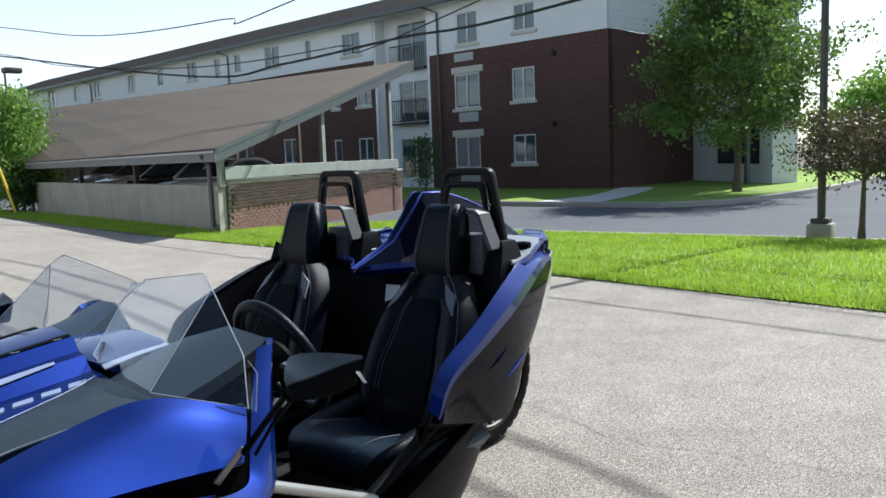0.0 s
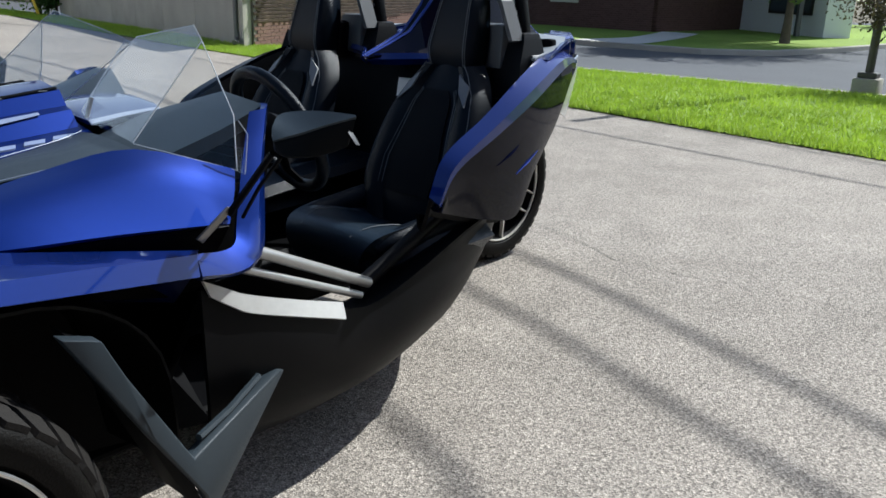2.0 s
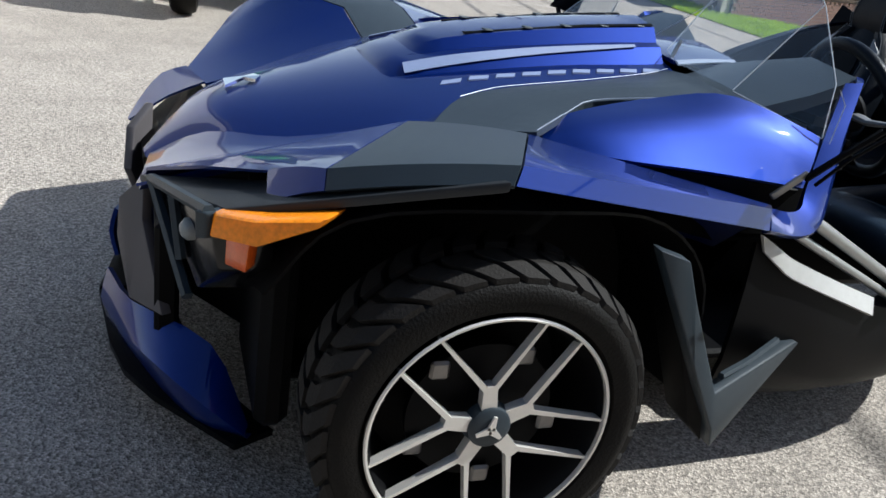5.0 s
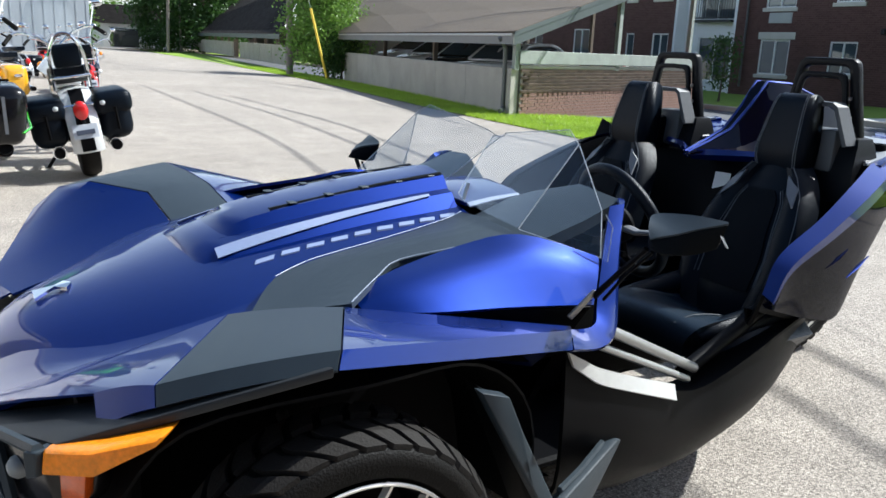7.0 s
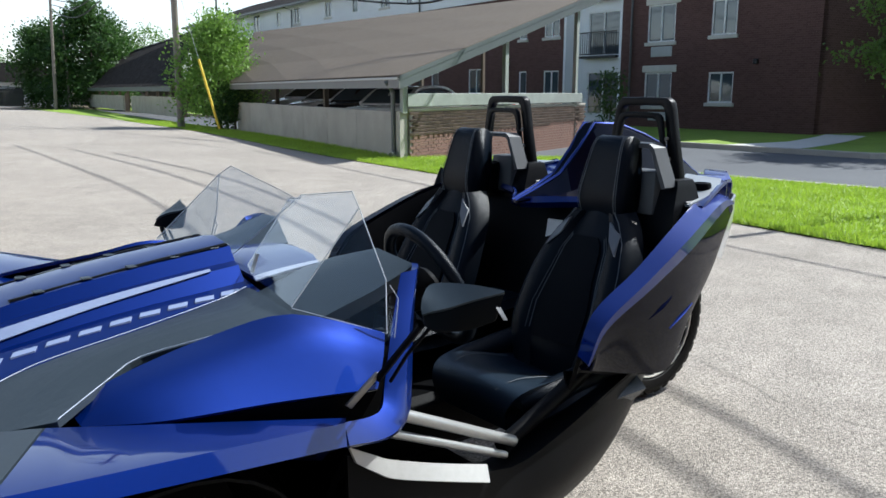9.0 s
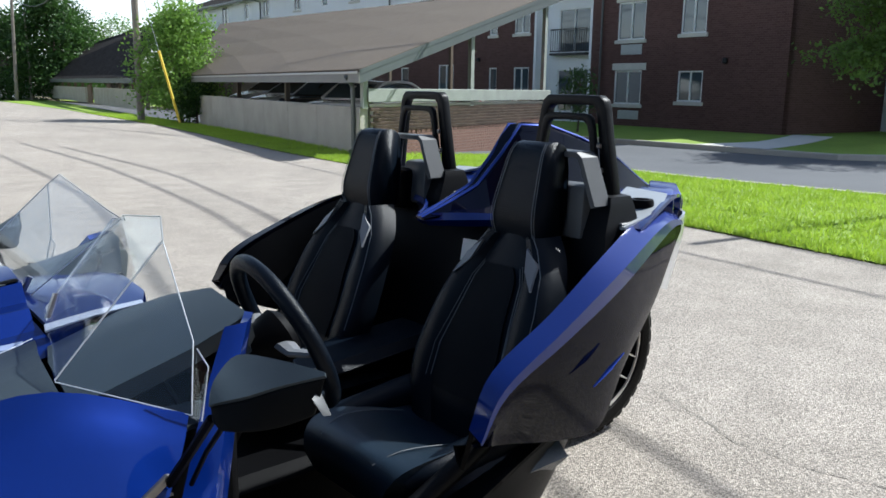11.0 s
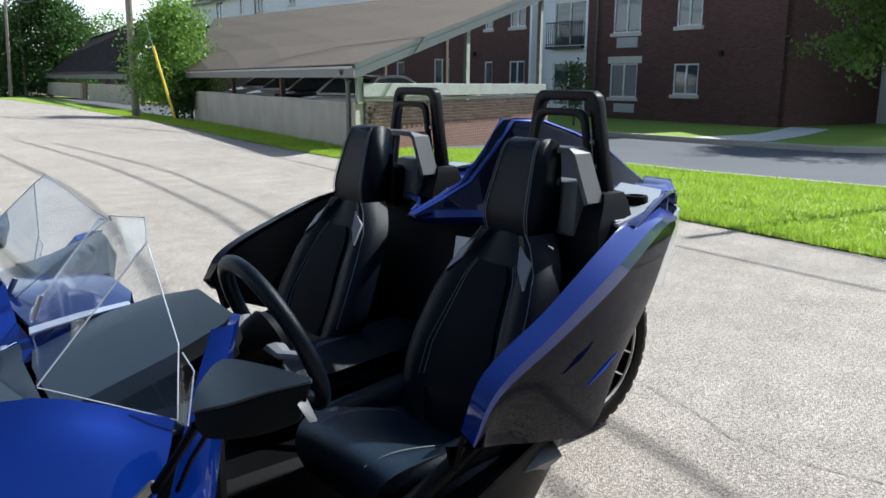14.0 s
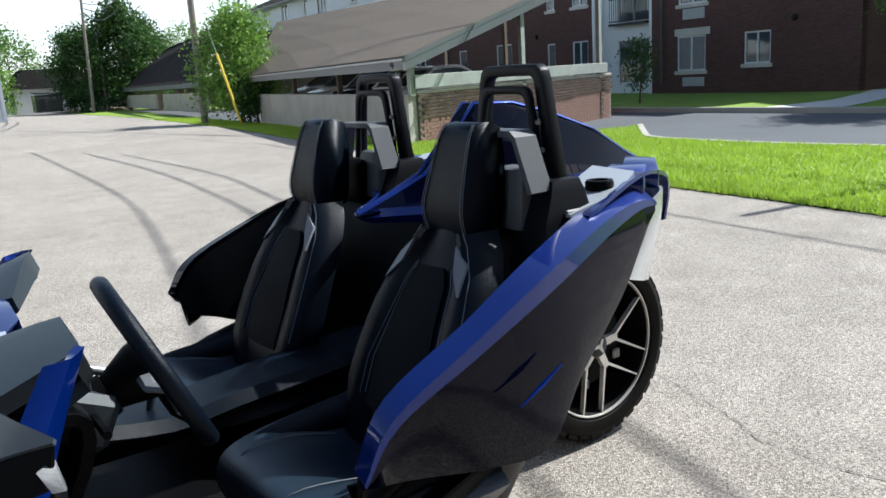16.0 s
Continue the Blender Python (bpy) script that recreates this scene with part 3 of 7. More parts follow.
def window(s0, s1, z0, z1, lintel=False, sill=True, out=0.0, sashes=2, curtain=0.5):
    w = part("window", front_box(s0, s1, z0, z1, out - 0.24, out - 0.22), M["curtain"], building, "window with pale curtains behind glass")
    fr = bmesh.new()
    t = 0.06
    for b in ((s0, s1, z0, z0 + t), (s0, s1, z1 - t, z1), (s0, s0 + t, z0 + t, z1 - t), (s1 - t, s1, z0 + t, z1 - t)) + tuple((s0 + (s1 - s0) * k / sashes - t / 2, s0 + (s1 - s0) * k / sashes + t / 2, z0 + t, z1 - t) for k in range(1, sashes)):
        q = front_box(*b, out - 0.12, out - 0.03)
        me = bpy.data.meshes.new("tmp")
        q.to_mesh(me)
        q.free()
        fr.from_mesh(me)
        bpy.data.meshes.remove(me)
    part("window_frame", fr, M["white_frame"], w)
    for k in range(sashes):
        a, b = s0 + (s1 - s0) * k / sashes + t / 2, s0 + (s1 - s0) * (k + 1) / sashes - t / 2
        part("pane", front_box(a, b, z0 + t, z1 - t, out - 0.085, out - 0.075), M["window"], w)
    if sill:
        part("window_sill", front_box(s0 - 0.1, s1 + 0.1, z0 - 0.14, z0, out - 0.1, out + 0.06, 0.01), M["stone_sill"], w)
    if lintel:
        part("lintel", front_box(s0 - 0.22, s1 + 0.12, z1 + 0.003, z1 + 0.28, out - 0.05, out + 0.03, 0.01), M["stone_sill"], w)
    return w


def ac_unit(s0, s1, z0, z1, out=0.0):
    g = part("vent_grille", front_box(s0, s1, z0, z1, out - 0.05, out + 0.03, 0.01), M["ac"], building, "beige air conditioner grille")
    for k in range(5):
        z = z0 + 0.06 + (z1 - z0 - 0.1) * k / 5
        part("slat", front_box(s0 + 0.05, s1 - 0.05, z, z + 0.025, out + 0.03, out + 0.04), M["ac"], g)


# openings of the near brick block: (s0, s1, z0, z1)
near_holes = [(6.3, 7.75, 3.3, 4.78), (6.35, 7.8, 0.75, 2.10), (3.4, 4.55, 3.42, 4.72), (3.4, 4.55, 0.91, 2.06)]
part("brick_wall", wall_with_holes(0, 9.2, -0.5, BRICK_TOP, near_holes), M["brickwork"], building, "dark red brown brickwork")
for k, h in enumerate(near_holes):
    window(*h, lintel=k < 2)
ac_unit(6.4, 7.5, 2.72, 3.12)
ac_unit(6.4, 7.5, 0.15, 0.5)
ac_unit(6.55, 7.65, 5.28, 5.62, 0.04)
far_holes = [(13.2, 14.3, 1.2, 2.3), (13.2, 14.3, 3.85, 4.95), (15.6, 16.2, 1.2, 2.3), (15.6, 16.2, 3.85, 4.95)]
for k in range(5):
    far_holes += [(19.2 + 8.6 * k, 20.6 + 8.6 * k, 1.2, 2.5), (19.2 + 8.6 * k, 20.6 + 8.6 * k, 3.85, 5.15), (23.6 + 8.6 * k, 24.4 + 8.6 * k, 1.2, 2.4), (23.6 + 8.6 * k, 24.4 + 8.6 * k, 3.85, 5.05)]
part("brick_wall", wall_with_holes(12.9, 72, -0.5, BRICK_TOP + 0.2, far_holes), M["brickwork"], building, "dark red brown brickwork")
for h in far_holes:
    window(*h, sashes=2 if h[1] - h[0] > 1 else 1)
# white third storey in laps, with its own openings
top_holes = [(6.3, 7.5, 5.98, 7.32), (3.3, 4.4, 6.14, 7.22), (13.8, 15.2, 6.33, 7.42), (17.7, 18.2, 6.5, 7.5), (20.5, 21.9, 6.43, 7.56), (24.3, 25.0, 6.45, 7.5), (26.5, 27.2, 6.45, 7.5), (29.2, 30.4, 6.5, 7.6), (33.5, 34.3, 6.5, 7.6), (37.5, 38.6, 6.5, 7.6), (43.0, 44.2, 6.4, 7.6), (47.0, 47.8, 6.4, 7.6), (51.5, 53.0, 6.25, 7.7), (57.0, 58.0, 6.4, 7.6), (62.0, 63.2, 6.4, 7.6)]


def lapped(s0, s1, z0, z1, holes, out):
    return wall_with_holes(s0, s1, z0, z1, [h for h in holes if s0 < h[0] and h[1] < s1], 0.3, out)


part("siding_wall", lapped(0, 9.2, BRICK_TOP, EAVE, top_holes, 0.04), M["siding"], building, "white lap siding")
part("siding_wall", lapped(12.9, 72, BRICK_TOP + 0.2, EAVE, top_holes, 0.04), M["siding"], building, "white lap siding")
for s0, s1 in ((0, 9.2), (12.9, 72)):
    zz = BRICK_TOP + (0.2 if s0 else 0)
    while zz < EAVE - 0.1:
        cuts = sorted([(h[0] - 0.07, h[1] + 0.07) for h in top_holes if h[2] - 0.2 < zz + 0.06 < h[3] + 0.08 and s0 < h[0] < s1])
        a = s0
        for c0, c1 in cuts + [(s1, s1)]:
            if c0 > a:
                part("board", front_box(a, c0, zz, zz + 0.022, 0.041, 0.052), M["siding"], building)
            a = c1
        zz += 0.2
for h in top_holes:
    window(*h, sill=h[1] - h[0] > 1, out=0.04, sashes=2 if h[1] - h[0] > 0.9 else 1)
# recessed bay with balconies
bay_holes = [(9.9, 11.9, 5.4, 7.5), (9.9, 11.9, 2.9, 4.85), (9.9, 11.9, 0.3, 2.2)]
part("siding_wall", wall_with_holes(9.2, 12.9, -0.5, EAVE, bay_holes, 0.2, -0.6), M["siding"], building, "white siding in the recessed bay")
for s, s2 in ((9.2, 9.35), (12.75, 12.9)):
    part("bay_side", front_box(s, s2, -0.5, EAVE, -0.6, 0.0 - 0.005), M["siding"], building)
for h in bay_holes:
    window(*h, sill=False, out=-0.6)
    if h[2] > 1:
        bal = part("balcony", front_box(h[0] - 0.15, h[1] + 0.15, h[2] - 0.1, h[2], -0.6, -0.2), M["dark_frame"], building, "dark metal balcony rail")
        for z in (h[2] + 0.05, h[2] + 1.0):
            part("rail", front_box(h[0] - 0.15, h[1] + 0.15, z, z + 0.05, -0.26, -0.22), M["dark_frame"], bal)
        for k in range(17):
            s = h[0] - 0.12 + k * (h[1] - h[0] + 0.22) / 16
            part("baluster", front_box(s, s + 0.02, h[2] + 0.1, h[2] + 1.0, -0.25, -0.23), M["dark_frame"], bal)
# side of the block, and roof
for z0, z1, mt in ((-0.5, BRICK_TOP, "brickwork"), (BRICK_TOP, EAVE + 1.9, "siding")):
    bm = bmesh.new()
    o = 0.0 if mt == "brickwork" else 0.04
    a, b = front(-o, z0, o), front(-o, z0, -14)
    c, d = front(-o, z1, -14), front(-o, z1, o)
    if mt == "siding":
        poly(bm, [a, b, front(-o, EAVE, -14), front(-o, EAVE + 2.6, -7), front(-o, EAVE, o)])
    else:
        poly(bm, [a, b, c, d])
    with_uv(bm, FN, (0, 0, 1), FC)
    part("side_wall", bm, M[mt], building)
zz = BRICK_TOP + 0.1
while zz < EAVE + 2.2:
    k = max(0.0, (zz - EAVE) / 2.6 * 7)
    part("board", front_box(-0.056, -0.042, zz, zz + 0.02, -14 + k, -k), M["siding"], building)
    zz += 0.2
bm = bmesh.new()
for s0, s1 in ((-0.6, 72.5),):
    for q in ([front(s0, EAVE - 0.05, 0.7), front(s1, EAVE - 0.05, 0.7), front(s1, EAVE + 2.7, -7), front(s0, EAVE + 2.7, -7)], [front(s0, EAVE + 2.7, -7), front(s1, EAVE + 2.7, -7), front(s1, EAVE, -14.7), front(s0, EAVE, -14.7)]):
        poly(bm, q)
with_uv(bm, FD, (FN * -0.93 + Vector((0, 0, 0.36))), FC)
part("roof", bm, M["shingle"], building, "dark grey brown shingle roof")
part("soffit", front_box(-0.6, 72.5, EAVE - 0.13, EAVE - 0.07, -0.2, 0.66), M["siding"], building)
part("gutter", front_box(-0.6, 72.5, EAVE - 0.16, EAVE + 0.02, 0.66, 0.8, 0.02), M["gutter"], building, "dark roof gutter")
for s in (9.05, 26.0, 45):
    pts = [front(s, EAVE - 0.1, 0.7), front(s - 0.5, EAVE - 0.35, 0.12), front(s - 0.5, 0.2, 0.1)]
    part("downpipe", bar(curve(pts, 1), 0.05, 6), M["gutter"], building)
for s, z in ((2.35, 2.3), (2.35, 5.0), (16.9, 2.6)):
    part("lamp", front_box(s, s + 0.16, z, z + 0.2, 0.0, 0.16, 0.03), M["dark_frame"], building)
# porch wing in white siding beyond the tree; unseen top added to shade lawn
wing = thing("porch_wing", (-29.0, -9.5, -0.12), "white-sided wing with a dark shop window behind the tree, unseen top added for shade", "building wing")
W0, W1 = Vector((-31.9, -12.0, -0.2)), Vector((-27.7, -6.7, -0.2))
wd = (W1 - W0).normalized()
wn_ = Vector((wd.y, -wd.x, 0))
if wn_.x < 0:
    wn_ = -wn_


def wing_box(a, b, z0, z1, o0, o1):
    bm = bmesh.new()
    vs = [bm.verts.new(W0 + wd * s + wn_ * o + Vector((0, 0, z))) for s in (a, b) for o in (o0, o1) for z in (z0, z1)]
    for q in ((0, 1, 3, 2), (4, 6, 7, 5), (0, 4, 5, 1), (2, 3, 7, 6), (0, 2, 6, 4), (1, 5, 7, 3)):
        bm.faces.new([vs[i] for i in q])
    bmesh.ops.recalc_face_normals(bm, faces=bm.faces)
    return bm


L_ = (W1 - W0).length
part("wall", wing_box(-3, L_, 0, 10.6, -1.05, 0), M["siding"], wing, "white siding")
for k in range(50):
    part("board", wing_box(-3, L_ + 0.01, 0.1 + k * 0.21, 0.12 + k * 0.21, 0.001, 0.013), M["siding"], wing)
win = part("window", wing_box(3.4, 5.9, 0.9, 2.6, 0.0, 0.03), M["window"], wing, "dark window")
for a, b, z0, z1 in ((3.3, 6.0, 0.8, 0.9), (3.3, 6.0, 2.6, 2.7), (3.3, 3.4, 0.9, 2.6), (5.9, 6.0, 0.9, 2.6), (4.6, 4.7, 0.9, 2.6)):
    part("frame", wing_box(a, b, z0, z1, 0.0, 0.06), M["dark_frame"], win)
part("corner_post", wing_box(L_ - 0.75, L_ - 0.6, 0, 10.6, 0.5, 0.65), M["gutter"], wing)
part("roof", wing_box(-3.3, L_ + 0.3, 10.6, 10.85, -1.3, 0.5), M["shingle"], wing)

# ---- carport ----
CC = Vector((-6.6, -10.95, 0))
CW = Vector((-0.2334, -0.9724, 0))       # along the concrete wall
CB = Vector((-0.9455, -0.3257, 0))       # along the brick end wall
WT = 0.92


def skew(s, b, z):
    """A place s metres along the concrete wall and b metres along the brick end."""
    return CC + CW * s + CB * b + Vector((0, 0, z))


def skew_box(s0, s1, b0, b1, z0, z1, bevel=0.0):
    bm = bmesh.new()
    vs = [bm.verts.new(skew(s, b, z)) for s in (s0, s1) for b in (b0, b1) for z in (z0, z1)]
    for q in ((0, 1, 3, 2), (4, 6, 7, 5), (0, 4, 5, 1), (2, 3, 7, 6), (0, 2, 6, 4), (1, 5, 7, 3)):
        bm.faces.new([vs[i] for i in q])
    bmesh.ops.recalc_face_normals(bm, faces=bm.faces)
    if bevel:
        bmesh.ops.bevel(bm, geom=bm.edges[:], offset=bevel, segments=1, affect="EDGES")
    return bm


def carport(length, depth, rise, eave, end_wall=True):
    port = thing("carport", skew(0, 0, 0), "long low carport with grey brown shingle roof on timber posts", "carport")
    bm = bmesh.new()
    n = 10
    over = 0.25
    e0, e1 = skew(-0.35, -over, eave), skew(length + 0.3, -over, eave)
    r0, r1 = skew(-0.35, depth, eave + rise), Vector((-16.1, -36.5, eave + rise))
    at = lambda u, v, dz=0.0: e0.lerp(e1, u).lerp(r0.lerp(r1, u), v) + Vector((0, 0, dz))
    m = 8
    for k in range(n):
        for q in range(m):
            poly(bm, [at(q / m, k / n), at(q / m, (k + 1) / n), at((q + 1) / m, (k + 1) / n), at((q + 1) / m, k / n)])
    bmesh.ops.remove_doubles(bm, verts=bm.verts, dist=1e-4)
    bmesh.ops.recalc_face_normals(bm, faces=bm.faces)
    if bm.faces[:][0].normal.z < 0:
        bmesh.ops.reverse_faces(bm, faces=bm.faces[:])
    with_uv(bm, CW, (CB * 0.94 + Vector((0, 0, 0.3))), CC)
    part("roof", bm, M["shingle"], port, "grey brown asphalt shingles")
    under = skin([[at(u, v, -0.03) for v in (0.003, 0.25, 0.5, 0.75, 1.0)] for u in (0.003, 0.25, 0.5, 0.75, 0.997)], 0.05, 1, 1, flip=True)
    part("roof_deck", under, M["timber"], port)
    part("bargeboard", prism([at(1, 0, -0.005), at(1, 1, -0.005), at(1, 1, -0.27), at(1, 0, -0.24)], (0, -0.05, 0)), M["trim"], port)
    for s in (-0.36,):
        fas = prism([skew(s, -over, eave - 0.005), skew(s, depth, eave + rise - 0.005), skew(s, depth, eave + rise - 0.27), skew(s, -over, eave - 0.24)], CW * 0.05)
        part("bargeboard", fas, M["trim"], port, "grey green painted bargeboard")
        cap = prism([skew(s - 0.012, -over, eave + 0.015), skew(s - 0.012, depth, eave + rise + 0.015), skew(s - 0.012, depth, eave + rise - 0.08), skew(s - 0.012, -over, eave - 0.07)], CW * 0.012)
        part("bargeboard", cap, M["trim"], port)
    part("fascia", skew_box(-0.36, length + 0.3, -over - 0.03, -over, eave - 0.22, eave - 0.03), M["fascia"], port, "taupe painted fascia")
    part("gutter", skew_box(-0.3, length + 0.25, -over - 0.06, -over - 0.031, eave - 0.06, eave - 0.015, 0.01), M["drip"], port, "pale metal drip edge")
    for s in np.arange(5.6, length, 5.2):
        part("post", skew_box(s, s + 0.16, 0.3, 0.46, -0.3, eave - 0.05), M["timber"], port)
        part("post", skew_box(s, s + 0.16, depth - 1.5, depth - 1.34, -0.4, eave + rise * 0.82), M["timber"], port)
    return port


port = carport(15.8, 10.2, 2.62, 1.60)
for b in (0.02, 4.3, 8.55):
    z = 1.55 + 2.62 * (b + 0.25) / 10.45 - 0.1
    part("post", skew_box(-0.10, 0.06, b, b + 0.16, 0.9, z), M["rail"], port, "weathered timber post")
part("rail", skew_box(-0.16, -0.11, 0.15, 9.0, 1.02, 1.28, 0.01), M["rail"], port, "weathered grey timber rail")
pipe = curve([skew(0.25, -0.32, 1.5), skew(0.25, -0.15, 1.36), skew(0.25, -0.1, 1.2), skew(0.25, -0.09, 0.3), skew(0.2, -0.12, 0.14), skew(0.05, -0.3, 0.1)], 3)
part("downpipe", bar(pipe, 0.045, 8), M["gutter"], port, "dark grey downpipe")

conc = thing("concrete_wall", skew(0, 0, 0), "low stained concrete wall below the carport eave", "wall", kind="structure")
for k in range(7):
    s0 = 0.42 + k * 2.2
    part("wall_panel", skew_box(s0, s0 + 2.19, 0.0, 0.18, -0.4, WT + 0.004 * (k % 2), 0.008), M["concrete"], conc)
part("end_pier", skew_box(-0.02, 0.41, -0.04, 0.24, -0.4, WT + 0.01, 0.01), M["concrete"], conc)

# ---- end wall in brick ----
brick_wall = thing("end_wall", skew(0, 0.3, 0), "red brown brick end wall with concrete coping", "wall", kind="structure")
BL = 9.3
part("core", skew_box(-0.02, 0.16, 0.26, BL - 0.02, -0.7, WT - 0.01), M["mortar"], brick_wall, "grey mortar")
part("coping", skew_box(-0.10, 0.22, 0.22, BL + 0.06, WT + 0.0, WT + 0.075, 0.015), M["concrete"], brick_wall, "concrete coping")


def brick_mesh():
    bm = block((0, 0, 0), (0.19, 0.03, 0.058), bevel=0.006)
    me = bpy.data.meshes.new("brick")
    bm.to_mesh(me)
    bm.free()
    me.materials.append(M["brick_unit"])
    return me


def brick_unit_material():
    m = material("single red brown brick", (0.108, 0.072, 0.052), 0.85, vary=0.3, scale=9, bump=0.4, fine=90, tint=(0.06, 0.039, 0.029))
    t, b = m.node_tree, shader(m)
    oi = t.nodes.new("ShaderNodeObjectInfo")
    mr = t.nodes.new("ShaderNodeMapRange")
    mr.inputs["To Min"].default_value, mr.inputs["To Max"].default_value = 0.62, 1.3
    t.links.new(oi.outputs["Random"], mr.inputs["Value"])
    mix = t.nodes.new("ShaderNodeMix")
    mix.data_type, mix.blend_type = "RGBA", "MULTIPLY"
    mix.inputs["Factor"].default_value = 1.0
    src = b.inputs["Base Color"].links[0].from_socket
    t.links.new(src, mix.inputs["A"])
    t.links.new(mr.outputs[0], mix.inputs["B"])
    t.links.new(mix.outputs["Result"], b.inputs["Base Color"])
    return m


M["brick_unit"] = brick_unit_material()


# plain brick wall that closes the place behind the walk
wb_ = tagged(link_mesh("wall_south", block((-7.5, 7.2, -0.1), (14.0, 7.5, 4.6)), M["brick"]), "plain dark brick wall across the road", "wall", kind="structure")


# ---- three-wheeled roadster ----
YC = 0.04
car = thing("three_wheeled_roadster", (1.4, YC, 0), "deep blue and black open three-wheeled roadster with two black seats", "three-wheeler")


def both(name, build, mat, label="", smooth=35, parent=None):
    """A part on the near side and its mirror on the far side."""
    a = part(name, build(), mat, parent or car, label, smooth)
    b = part(name, mirrored(build(), YC), mat, parent or car, label, smooth)
    return a, b


def hood_row(x, w, zc, ze):
    return [(x - 0.02 * abs(k) ** 3, YC + w * k, ze + (zc - ze) * (1 - abs(k) ** 1.8)) for k in (-1, -0.66, -0.33, 0, 0.33, 0.66, 1)]


HOOD = [(3.255, 0.05, 0.50, 0.48), (3.19, 0.12, 0.58, 0.55), (3.11, 0.21, 0.645, 0.61), (2.95, 0.37, 0.70, 0.645), (2.75, 0.46, 0.76, 0.715), (2.55, 0.42, 0.805, 0.76), (2.3, 0.35, 0.845, 0.79), (2.1, 0.29, 0.868, 0.81), (2.0, 0.262, 0.879, 0.822)]
part("hood", skin([hood_row(*h) for h in HOOD], 0.008, 4, 3), M["blue"], car, "deep blue metallic hood", 40)


def hood_z(x, dy=0.0):
    hx = [h[0] for h in HOOD][::-1]
    w, zc, ze = (float(np.interp(x, hx, [h[k] for h in HOOD][::-1])) for k in (1, 2, 3))
    return ze + (zc - ze) * (1 - min(1, abs(dy) / w) ** 1.8)


def bulge_row(x, w, h):
    return [(x - s * 0.0, YC + d, hood_z(x, d) + q) for d, q, s in ((-w - 0.035, -0.004, 0), (-w, h, 0), (-w * 0.5, h + 0.004, 0), (0, h + 0.006, 0), (w * 0.5, h + 0.004, 0), (w, h, 0), (w + 0.035, -0.004, 0))]


part("hood_scoop", skin([bulge_row(2.75, 0.14, -0.012), bulge_row(2.69, 0.17, 0.018), bulge_row(2.5, 0.18, 0.026), bulge_row(2.2, 0.165, 0.028), bulge_row(2.002, 0.152, 0.028)], 0.006, 3, 1), M["blue"], car, "raised blue hood scoop", 25)
part("hood_ridge", skin([[(x, YC + d, hood_z(x, d) + q) for d, q in ((-w - 0.03, 0.024), (-w, h), (0, h + 0.004), (w, h), (w + 0.03, 0.024))] for x, w, h in ((2.66, 0.08, 0.02), (2.58, 0.10, 0.05), (2.3, 0.105, 0.055), (2.0, 0.10, 0.058))], 0.006, 3, 1), M["blue"], car, "", 25)


def vent(sgn):
    v = part("hood_vent", bar([(2.52, YC + sgn * 0.085, hood_z(2.52, 0.085) + 0.053), (2.2, YC + sgn * 0.088, hood_z(2.2, 0.088) + 0.058), (2.005, YC + sgn * 0.088, hood_z(2.005, 0.088) + 0.06)], 0.011, 8, flat=0.3), M["black"], car, "black slotted hood vent", 40)
    for k in range(5):
        x = 2.46 - k * 0.105
        z = hood_z(x, 0.085) + 0.060
        part("slat", block((x - 0.012, YC + sgn * 0.088 - 0.013, z - 0.004), (x + 0.012, YC + sgn * 0.088 + 0.013, z), bevel=0.002), M["grey"], v)


vent(1)
vent(-1)
# plain slanted bars in place of the maker's name along the hood sides
def hood_mark(x, d, w, h, slant):
    pts = []
    for u, v in ((-w, -h), (w, -h), (w, h), (-w, h)):
        px_, dy = x + u + slant * v, d + v * (1 if d > 0 else -1)
        pts.append(Vector((px_, YC + dy, hood_z(px_, dy) + 0.0035)))
    return prism(pts, (0, 0, -0.006))


for k in range(9):
    t = k / 8
    for sg in (1, -1):
        part("hood_mark", hood_mark(2.60 - 0.54 * t, sg * (0.266 - 0.042 * t), 0.023, 0.010 - 0.002 * t, 0.5), M["mark_film"], car)
# silver film along the flanks and front of the scoop, and pinstripes on the panel edges
SCOOP = [(2.69, 0.170, 0.018), (2.6, 0.176, 0.023), (2.5, 0.18, 0.026), (2.35, 0.172, 0.027), (2.2, 0.165, 0.028), (2.08, 0.158, 0.028)]


def scoop_film(sg):
    rows = []
    for k, (x, w, h) in enumerate(SCOOP):
        f = 0.85 - 0.7 * k / 5
        rows.append([(x, YC + sg * (w - 0.004), hood_z(x, w - 0.004) + h + 0.007), (x, YC + sg * (w + 0.030 * f), hood_z(x, w + 0.030 * f) + h - (h + 0.002) * f + 0.009)])
    return skin(rows, 0.002, 2, 1, flip=sg < 0)


for sg in (1, -1):
    part("scoop_film", scoop_film(sg), M["mark_film"], car, "silver film on the scoop edge", 30)
for line in ([(2.63, 0.455, 0.776), (2.565, 0.425, 0.787), (2.50, 0.405, 0.796), (2.30, 0.355, 0.812), (2.10, 0.305, 0.832), (2.02, 0.272, 0.843)], [(2.57, 0.715, 0.785), (2.46, 0.617, 0.80), (2.38, 0.565, 0.815), (2.24, 0.585, 0.835)]):
    part("pinstripe", bar(curve([Vector(q) + Vector((0, 0, 0.004)) for q in line], 3), 0.0009, 5), M["lettering"], car)
part("badge", prism([(3.075, YC + 0.035, 0.668), (3.03, YC + 0.005, 0.684), (3.005, YC + 0.03, 0.686), (2.99, YC, 0.69), (3.005, YC - 0.03, 0.686), (3.03, YC - 0.005, 0.684), (3.075, YC - 0.035, 0.668)], (0, 0, 0.008)), M["chrome"], car, "small bright badge")

